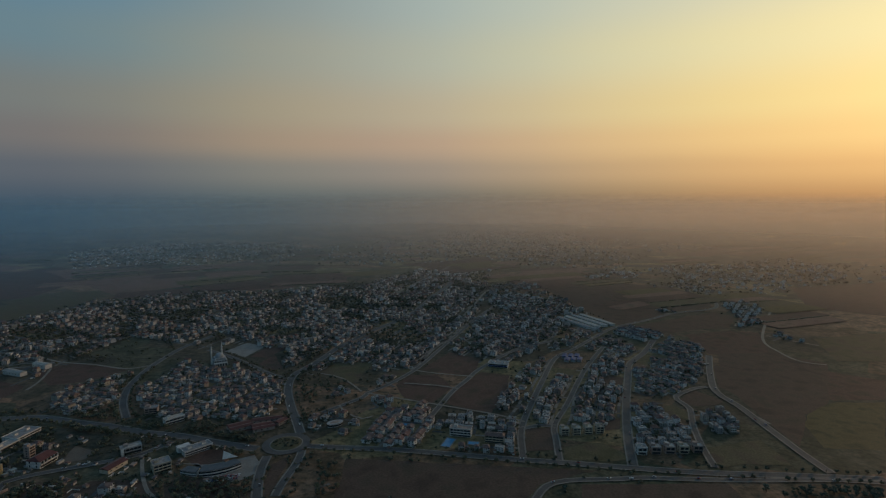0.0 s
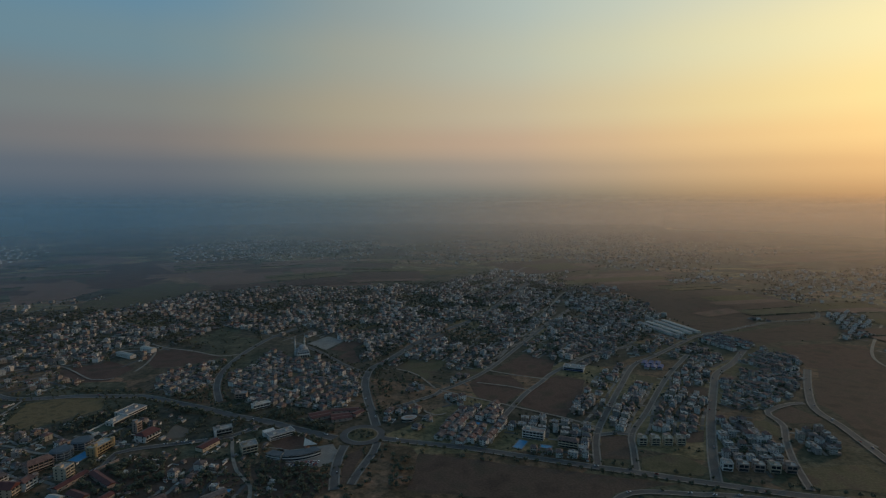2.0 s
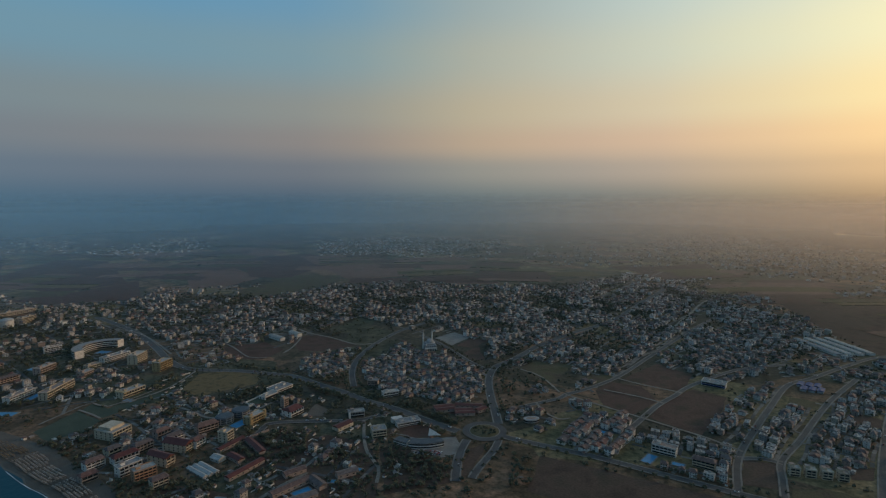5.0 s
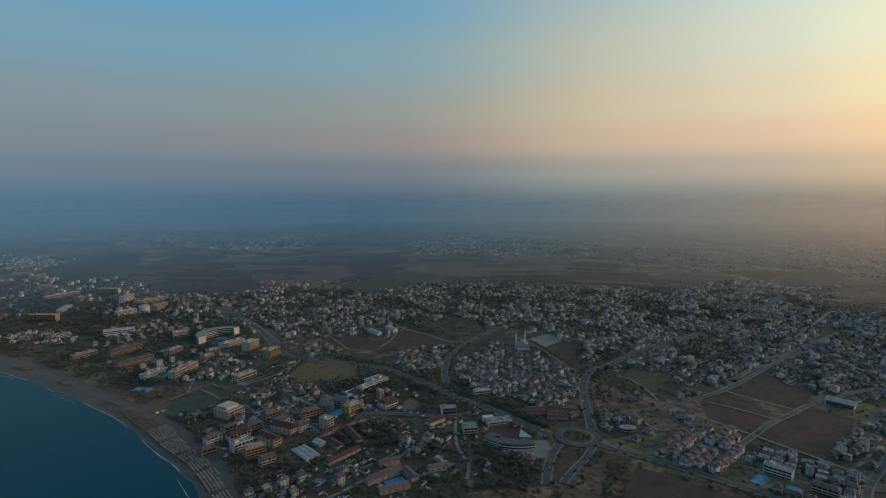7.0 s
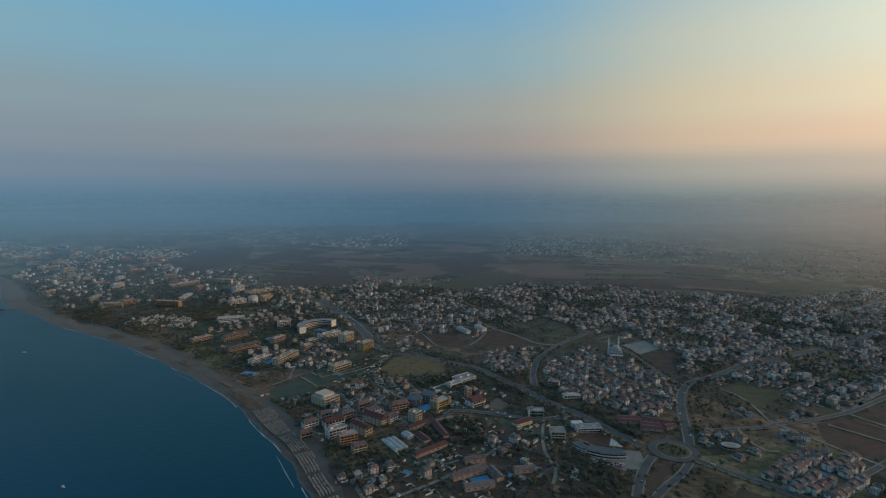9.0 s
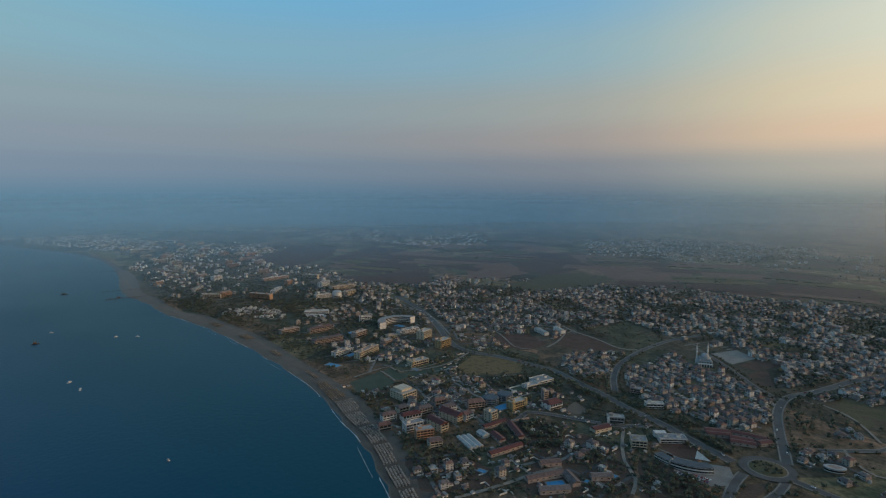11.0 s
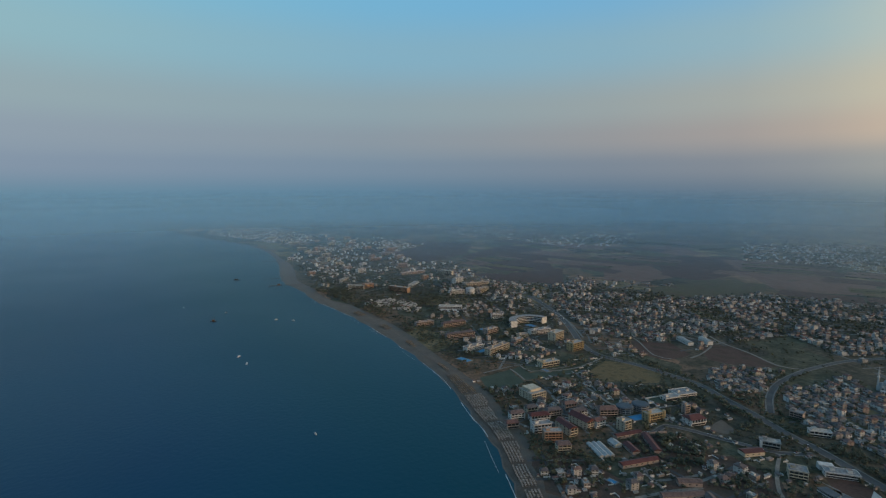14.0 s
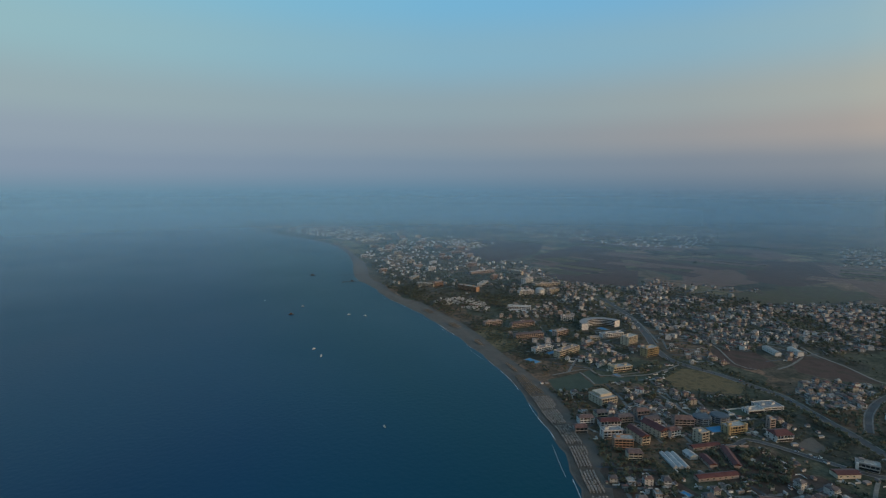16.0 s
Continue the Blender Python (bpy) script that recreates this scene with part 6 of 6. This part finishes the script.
TREE_KINDS = [("broad", 1), ("broad", 2), ("broad", 3), ("pine", 4), ("pine", 5), ("cypress", 6)]
tree_parts = [(trunk(k), crown(s, k)) for k, s in TREE_KINDS]
far_trees = [joined([Geo().ring(0, 0, 0.3, -0.3, 0.15, 4.5, "bark", 4, False), crown(s, k, True)]) for k, s in TREE_KINDS]


def tree_kind(u):
    return 5 if 0.55 < u < 0.6 else 3 + int(u * 50) % 2 if u > 0.72 else int(u * 97) % 3


def street_trees(points, offset, gap, size=0.75):
    rng = random.Random(len(points) + gap)
    line = smooth(points, gap)
    for q, n in zip(line, sides(line)):
        for s in (-1, 1):
            if rng.random() < 0.85:
                TREES.append((q.x + n.x * s * offset + rng.uniform(-1, 1), q.y + n.y * s * offset + rng.uniform(-1, 1), size * rng.uniform(0.7, 1.2), rng.random() * 0.7))


wood("scrub", [(-297, 520), (-266, 555), (-223, 527), (-194, 520), (-183, 492), (-243, 438), (-264, 484)], 110)
wood("scrub", [(-515, 750), (-456, 735), (-426, 687), (-494, 685)], 60)
wood("scrub", [(-509, 672), (-422, 661), (-372, 646), (-392, 640), (-468, 650)], 50)
wood("scrub", [(-332, 658), (-262, 627), (-218, 609), (-218, 639), (-270, 659), (-330, 683)], 70)
wood("scrub", [(-239, 840), (-229, 921), (-180, 740), (-196, 736)], 60)
wood("grove", [(-455, 470), (-425, 527), (-395, 529), (-363, 486), (-391, 440), (-427, 454)], 120)
wood("grove", [(-658, 580), (-594, 597), (-562, 633), (-531, 615), (-552, 576), (-601, 561), (-635, 560)], 60)
wood("grove", [(-710, 560), (-737, 628), (-702, 620), (-681, 568)], 40)
wood("shore_pines", [(-1075, 402), (-795, 396), (-714, 408), (-817, 459), (-999, 479), (-1144, 464)], 260)
wood("shore_pines", [(-1695, 309), (-1381, 351), (-1160, 391), (-1099, 445), (-1383, 421), (-1558, 387)], 420)
wood("shore_pines", [(-1398, 572), (-1377, 637), (-1190, 631), (-1099, 504)], 200)
wood("shore_pines", [(-2143, 380), (-1693, 372), (-1437, 396), (-1248, 432), (-1150, 441), (-1442, 431), (-1887, 437)], 300)
wood("woodland", [(-939, 482), (-866, 598), (-1005, 794), (-1108, 703), (-1045, 552)], 260)
wood("shore_pines", [(-1120, 470), (-1060, 640), (-1220, 800), (-1520, 760), (-1620, 560), (-1420, 440)], 520)
wood("shore_pines", [(-1640, 470), (-1560, 760), (-1900, 860), (-2260, 760), (-2380, 470), (-2050, 400)], 640)
wood("far_pines", [(-2400, 480), (-2300, 820), (-2700, 900), (-3100, 620), (-2900, 430)], 420)
wood("woodland", [(-766, 1014), (-579, 945), (-626, 866), (-754, 955)], 80)
wood("woodland", [(-578, 563), (-529, 667), (-475, 626), (-504, 582)], 40)
wood("scrub", [(-267, 613), (-242, 630), (-169, 567), (-157, 502), (-247, 503)], 70)
wood("scrub", [(-141, 567), (-107, 567), (-81, 501), (-125, 501)], 50)
wood("scrub", [(-226, 930), (-200, 965), (-141, 810), (-155, 738), (-187, 785)], 70)
wood("scrub", [(316, 512), (448, 517), (430, 495), (349, 495)], 60)
wood("gardens", [(-481, 314), (-502, 360), (-463, 404), (-403, 391), (-381, 365), (-405, 293)], 55)
wood("gardens", [(-672, 388), (-654, 440), (-597, 414), (-570, 370), (-618, 377)], 30)
wood("gardens", [(-531, 336), (-505, 359), (-458, 401), (-399, 392), (-382, 354), (-411, 289), (-454, 315)], 40)
wood("gardens", [(-428, 499), (-372, 549), (-306, 535), (-248, 437), (-318, 371)], 60)
wood("far_wood", [(-1402, 561), (-1304, 604), (-1199, 541), (-1257, 488)], 60)
wood("shore_pines", [(-1651, 348), (-1384, 458), (-1398, 572), (-1836, 702), (-2138, 592), (-1932, 356)], 330)
wood("far_wood", [(-1922, 1737), (-1932, 1905), (-1714, 1803), (-1679, 1589)], 60)
wood("far_wood", [(-102, 2184), (187, 2324), (248, 2021), (33, 1954)], 160)
wood("far_wood", [(-1228, 5214), (-124, 4909), (-194, 4190), (-853, 4403)], 80)
street_trees([(-161, 610), (-56, 600), (73, 578), (195, 559), (368, 541), (462, 533)], 10, 11, 0.7)
street_trees([(-247, 839), (-290, 867), (-335, 910), (-376, 947), (-413, 977)], 7, 9, 0.7)
street_trees([(-738, 658), (-645, 680), (-540, 693), (-423, 663), (-329, 638), (-249, 612)], 13, 10, 0.8)
street_trees([(-423, 690), (-461, 747), (-488, 810), (-503, 886)], 9, 10, 0.9)
street_trees([(-194, 682), (-214, 729), (-237, 794), (-246, 857), (-233, 900)], 11, 12, 0.75)

rng = random.Random(3)
for _ in range(34):
    r, a = 15 * math.sqrt(rng.random()), rng.uniform(0, 6.28)
    TREES.append((RB[0] + r * math.cos(a), RB[1] + r * math.sin(a), rng.uniform(0.3, 0.55), rng.random()))
# hedges of trees between the fields of the plain
rng = random.Random(21)
for _ in range(210):
    d, a = rng.uniform(900, 4700), rng.uniform(-0.25, 1.75)
    x, y = -d * math.sin(a), d * math.cos(a)
    b = 0.45 + (math.pi / 2 if rng.random() < 0.4 else 0) + rng.gauss(0, 0.25)
    n = rng.randint(5, 22)
    if y < 700 and x < -900:
        continue
    for k in range(n):
        px, py = x + math.cos(b) * k * 9 + rng.uniform(-2, 2), y + math.sin(b) * k * 9 + rng.uniform(-2, 2)
        if rng.random() < 0.85 and not any(math.hypot(px - h[2], py - h[3]) < 9 for h in HOUSES[::6]):
            TREES.append((px, py, rng.uniform(0.4, 0.8), rng.random()))
# low bushes and scrub in gardens, on empty plots and along the tracks
def bush(seed):
    rng = random.Random(seed)
    g = Geo()
    for _ in range(8):
        c, r = Vector((rng.uniform(-1.6, 1.6), rng.uniform(-1.6, 1.6), rng.uniform(0.4, 1.6))), rng.uniform(0.6, 1.2)
        e = Euler((rng.uniform(0, 3), rng.uniform(0, 3), rng.uniform(0, 3)))
        v = []
        for q in ((1, 0, 0), (-1, 0, 0), (0, 1, 0), (0, -1, 0), (0, 0, 0.8), (0, 0, -0.8)):
            w = Vector(q) * r * rng.uniform(0.6, 1.3)
            w.rotate(e)
            v.append(c + w)
        g.add(v, [(0, 2, 4), (2, 1, 4), (1, 3, 4), (3, 0, 4), (2, 0, 5), (1, 2, 5), (3, 1, 5), (0, 3, 5)], "leaf" if seed % 2 else "pine_leaf")
    return g


rng, bushes = random.Random(33), []
for i in range(9500):
    if i < 4200:
        x, y = rng.uniform(-700, -150), rng.uniform(300, 720)
    else:
        d, a = rng.uniform(500, 2000), rng.uniform(-0.5, 1.3)
        x, y = -d * math.sin(a), d * math.cos(a)
    thick_here = noise.noise((x * 0.012, y * 0.012, 6.0)) + 0.6 * noise.noise((x * 0.04, y * 0.04, 2.0))
    if thick_here < (-0.1 if i < 4200 else 0.0) or (y < 620 and on_beach(x, y)) or near_road(x, y, -3) or blocked(x, y, -4) or any(inside(x, y, f) for f in FIELDS):
        continue
    s = rng.uniform(0.5, 1.25)
    bushes.append((rng.randrange(4), x, y, 0, rng.uniform(0, 6.28), s, s, s * rng.uniform(0.8, 1.3)))
tagged(scatter("scrub", [bush(k) for k in range(4)], bushes), "low dark bushes in gardens and on empty plots", "bushes", kind="stuff")

# scattered trees over the open plain
rng = random.Random(7)
for _ in range(1100):
    d, a = rng.uniform(450, 2400), rng.uniform(-0.75, 2.2)
    x, y = -d * math.sin(a), d * math.cos(a)
    if noise.noise((x * 0.004, y * 0.004, 1.0)) > 0.05 and y > 430 and x < 330 and not near_road(x, y, -2) and not blocked(x, y, 2):
        TREES.append((x, y, rng.uniform(0.35, 0.9), rng.random()))
BOXES = [(min(p[0] for p in f), max(p[0] for p in f), min(p[1] for p in f), max(p[1] for p in f), f) for f in FIELDS]


def on_field(x, y):
    return any(a < x < b and c < y < d and inside(x, y, f) for a, b, c, d, f in BOXES)


TREES = [t for t in TREES if (t[1] > -0.28 * t[0] + 165 or t[0] < -600) and not (t[1] < 600 and on_beach(t[0], t[1])) and not on_field(t[0], t[1])]
TREES.sort(key=lambda r: math.hypot(r[0] + 230, r[1] - 500))
tree_sources = {}
for x, y, size, u in TREES[:280]:
    k = tree_kind(u)
    place = pose(x, y, 0, 0, 0, u * 3600)
    if k in tree_sources:
        ob = copy_thing(tree_sources[k], place)
    else:
        label = {"broad": "dark broadleaf tree with an uneven crown", "pine": "umbrella pine with a flat dark crown", "cypress": "slim dark cypress tree in gardens"}[TREE_KINDS[k][0]]
        ob = tagged(new("tree"), label, "tree", group="trees among the houses")
        part("trunk", tree_parts[k][0], ob)
        part("crown", tree_parts[k][1], ob)
        ob.matrix_world = place
        tree_sources[k] = ob
    ob.scale = (size, size, size * 0.9)
rows = [(tree_kind(u) + (6 if math.hypot(x, y) > 780 else 0), x, y, 0, u * 62, s, s, s * 0.9) for x, y, s, u in TREES[280:]]
tagged(scatter("tree_cover", [joined(p) for p in tree_parts] + far_trees, rows), "dark trees and scrub spread over town and plain", "trees", kind="stuff")

surface("pond_water", (0.01, 0.02, 0.03), (0.015, 0.03, 0.04), size=20, rough=0.05, fine=3.0, bump=0.0, spec=0.6)

# ================= beach and sea things =================
parasol = Geo().ring(0, 0, 1.5, 2.1, 0.05, 2.8, "canvas", 8).ring(0, 0, 0.05, 0, 0.05, 2.1, "wood_dark", 4, False)
for s in (-1, 1):
    parasol.box(s * 1.0 - 0.38, s * 1.0 + 0.38, -1.1, 0.6, 0.3, 0.45, "canvas").add([(s * 1.0 - 0.38, 0.6, 0.45), (s * 1.0 + 0.38, 0.6, 0.45), (s * 1.0 + 0.38, 1.2, 1.0), (s * 1.0 - 0.38, 1.2, 1.0)], [(0, 1, 2, 3)], "canvas")
thatch = Geo()
thatch.v, thatch.f, thatch.m = list(parasol.v), list(parasol.f), ["straw" if i < 16 else k for i, k in enumerate(parasol.m)]
surface("straw", (0.12, 0.085, 0.05), (0.17, 0.125, 0.075), size=3, fine=0.4, vary=0.2)
rows, rng = [], random.Random(11)
fine = smooth([(q.x, q.y) for q in shore if -1300 < q.x < -330], 3.1)
along = 0
for q, n in zip(fine, sides(fine)):
    along += 1
    n = -n
    w = beach_width(q.x)
    cluster, place = divmod(along, 15)
    if place > 12 or (q.x < -745 and cluster % 3):
        continue
    kind = 1 if q.x < -655 else 0
    for r in range(int((w - 13) / 3.4)):
        if rng.random() < 0.93 and not (q.x < -745 and r < 3):
            s = 9 + r * 3.4
            rows.append((kind, q.x + n.x * s, q.y + n.y * s, 0.35, math.atan2(n.y, n.x) + math.pi / 2, 0.82, 0.82, 0.9))
tagged(scatter("parasol_rows", [parasol, thatch], rows), "pale parasols and sunbeds in rows on the sand", "parasols", kind="stuff")

g = Geo()
fine = smooth([(q.x, q.y) for q in shore if -1500 < q.x < -250], 4.0)
norm = sides(fine)
for lane_no, (off, thick) in enumerate(((2.0, 0.7), (9.0, 0.4))):
    run = []
    for i, (q, n) in enumerate(zip(fine, norm)):
        live = noise.noise((i * 0.045, lane_no * 7.0, 2.0)) > (-0.05 if lane_no == 0 else 0.12)
        wob = 2.5 * noise.noise((i * 0.06, lane_no * 3.0, 8.0))
        c = thick * (0.35 + 0.9 * abs(noise.noise((i * 0.21, lane_no * 5.0, 4.0))))
        if live:
            run.append(((q.x + n.x * (off + wob - c), q.y + n.y * (off + wob - c), -0.42), (q.x + n.x * (off + wob + c), q.y + n.y * (off + wob + c), -0.42)))
        if (not live or i == len(fine) - 1) and len(run) > 2:
            v = [p for pair in run for p in pair]
            g.add(v, [(2 * j, 2 * j + 2, 2 * j + 3, 2 * j + 1) for j in range(len(run) - 1)], "foam")
        if not live:
            run = []
tagged(part("surf", g), "thin broken white lines of surf along the beach", "surf", kind="stuff")


# bright reaches of river and pond far inland
for x, y, a, ln, wd in ((1205, 4560, 15, 300, 28), (2180, 3540, 31, 60, 30), (2290, 3060, 37, 260, 7), (2262, 3080, 37, 200, 5)):
    ob = tagged(new("pond"), "distant pond that mirrors the bright sky", "pond")
    n, rng = 14, random.Random(int(x))
    part("water", Geo().add([(wd * math.cos(k * 6.2832 / n) * rng.uniform(0.5, 1.2), ln / 2 * math.sin(k * 6.2832 / n) * rng.uniform(0.8, 1.1), 0.06) for k in range(n)], [tuple(range(n))], "pond_water"), ob)
    ob.matrix_world = pose(x, y, 0, 0, 0, -a)


def boat(x, y, angle, length, dark=False):
    ob = tagged(new("boat"), "dark wooden excursion boat at anchor" if dark else "small white motor boat at anchor", "boat")
    hull, deck = ("boat_dark", "wood_dark") if dark else ("boat_white", "boat_white")
    L, B = length / 2, length * 0.16
    v = [(-L, -B, 0.9), (L * 0.45, -B, 1.0), (L, 0, 1.5), (L * 0.45, B, 1.0), (-L, B, 0.9), (-L, -B * 0.7, -0.5), (L * 0.4, -B * 0.6, -0.5), (L * 0.85, 0, -0.4), (L * 0.4, B * 0.6, -0.5), (-L, B * 0.7, -0.5)]
    part("hull", Geo().add(v, [(i, (i + 1) % 5, 5 + (i + 1) % 5, 5 + i)[::-1] for i in range(5)] + [(0, 1, 2, 3, 4)], hull), ob)
    part("cabin", Geo().box(-L * 0.5, L * 0.2, -B * 0.7, B * 0.7, 0.95, 2.6 if not dark else 4.0, deck), ob)
    part("windscreen", Geo().box(L * 0.2, L * 0.24, -B * 0.6, B * 0.6, 1.4, 2.4, "glass"), ob)
    if dark:
        for s in (-0.35, 0.3):
            part("mast", Geo().ring(L * s, 0, 0.25, 1, 0.12, length * 0.75, "wood_dark", 6), ob)
    ob.matrix_world = pose(x, y, -0.6, 0, 0, angle)


for i, (x, y) in enumerate([(-1490, -25), (-1386, 68), (-1260, 168), (-1001, 64), (-954, 73), (-630, 121), (-1234, 202)]):
    boat(x, y, 20 + 37 * i, (9, 8, 8, 9, 10, 5, 8)[i])
boat(-1305, 36, 80, 14, True)
boat(-1882, 134, 60, 24, True)
boat(-1722, 246, 90, 18, True)


def pier(x0, y0, x1, y1, w=3.5):
    n = math.hypot(x1 - x0, y1 - y0)
    ob = tagged(new("pier"), "narrow dark wooden pier over the water", "pier")
    part("deck", Geo().box(0, n, -w / 2, w / 2, 1.0, 1.3, "wood_dark"), ob)
    for k in range(int(n / 8) + 1):
        for s in (-1, 1):
            part("post", Geo().ring(k * 8 + 0.3, s * (w / 2 - 0.3), 0.2, -2, 0.2, 1.0, "wood_dark", 6), ob)
    ob.matrix_world = pose(x0, y0, 0, 0, 0, math.degrees(math.atan2(y1 - y0, x1 - x0)))


pier(-1700, 318, -1713, 212)
pier(-1722, 228, -1700, 212)
pier(-1840, 320, -1853, 219)
pier(-2290, 345, -2310, 265)


# ================= vehicles =================


def car():
    ob = tagged(new("car"), "small parked car seen from far above", "car", group="cars on the streets")
    b = Geo().box(-2.1, 2.1, -0.85, 0.85, 0.35, 0.85, "car_paint")
    part("body", b, ob)
    v = [(-1.5, -0.78, 0.85), (1.0, -0.78, 0.85), (1.0, 0.78, 0.85), (-1.5, 0.78, 0.85), (-1.1, -0.65, 1.45), (0.4, -0.65, 1.45), (0.4, 0.65, 1.45), (-1.1, 0.65, 1.45)]
    part("cabin", Geo().add(v, [(0, 1, 5, 4), (1, 2, 6, 5), (2, 3, 7, 6), (3, 0, 4, 7)], "glass").add(v[4:], [(0, 1, 2, 3)], "car_paint"), ob)
    for x in (-1.3, 1.3):
        for y in (-0.85, 0.85):
            part("wheel", Geo().add([(x + 0.33 * math.cos(a), y + s, 0.33 + 0.33 * math.sin(a)) for s in (-0.1, 0.1) for a in np.arange(8) * math.pi / 4], [(i, (i + 1) % 8, 8 + (i + 1) % 8, 8 + i) for i in range(8)] + [tuple(range(8)), tuple(range(8, 16))], "dark_roof"), ob)
    return ob


first, rng = car(), random.Random(5)
spots = []
for k in (0, 1, 2, 5, 7, 10, 11, 12, 15, 17):
    line, half = ROADS[k]
    for i in range(1, len(line) - 1):
        if rng.random() < 0.2:
            d = line[i + 1] - line[i - 1]
            d = d / np.hypot(*d)
            side = rng.choice((-1, 1)) * (half - 1.8) * 0.55
            spots.append((line[i][0] - d[1] * side, line[i][1] + d[0] * side, 1.0, math.degrees(math.atan2(d[1], d[0]))))
for k in range(24):
    spots.append((-246 + k % 12 * 2.6, 531 + k // 12 * 6 + k % 12 * 0.6, 0.7, 100))
for i, (x, y, z, a) in enumerate(spots[:150]):
    m = pose(x, y, 0.75, 0, 0, a)
    if i:
        copy_thing(first, m)
    else:
        first.matrix_world = m
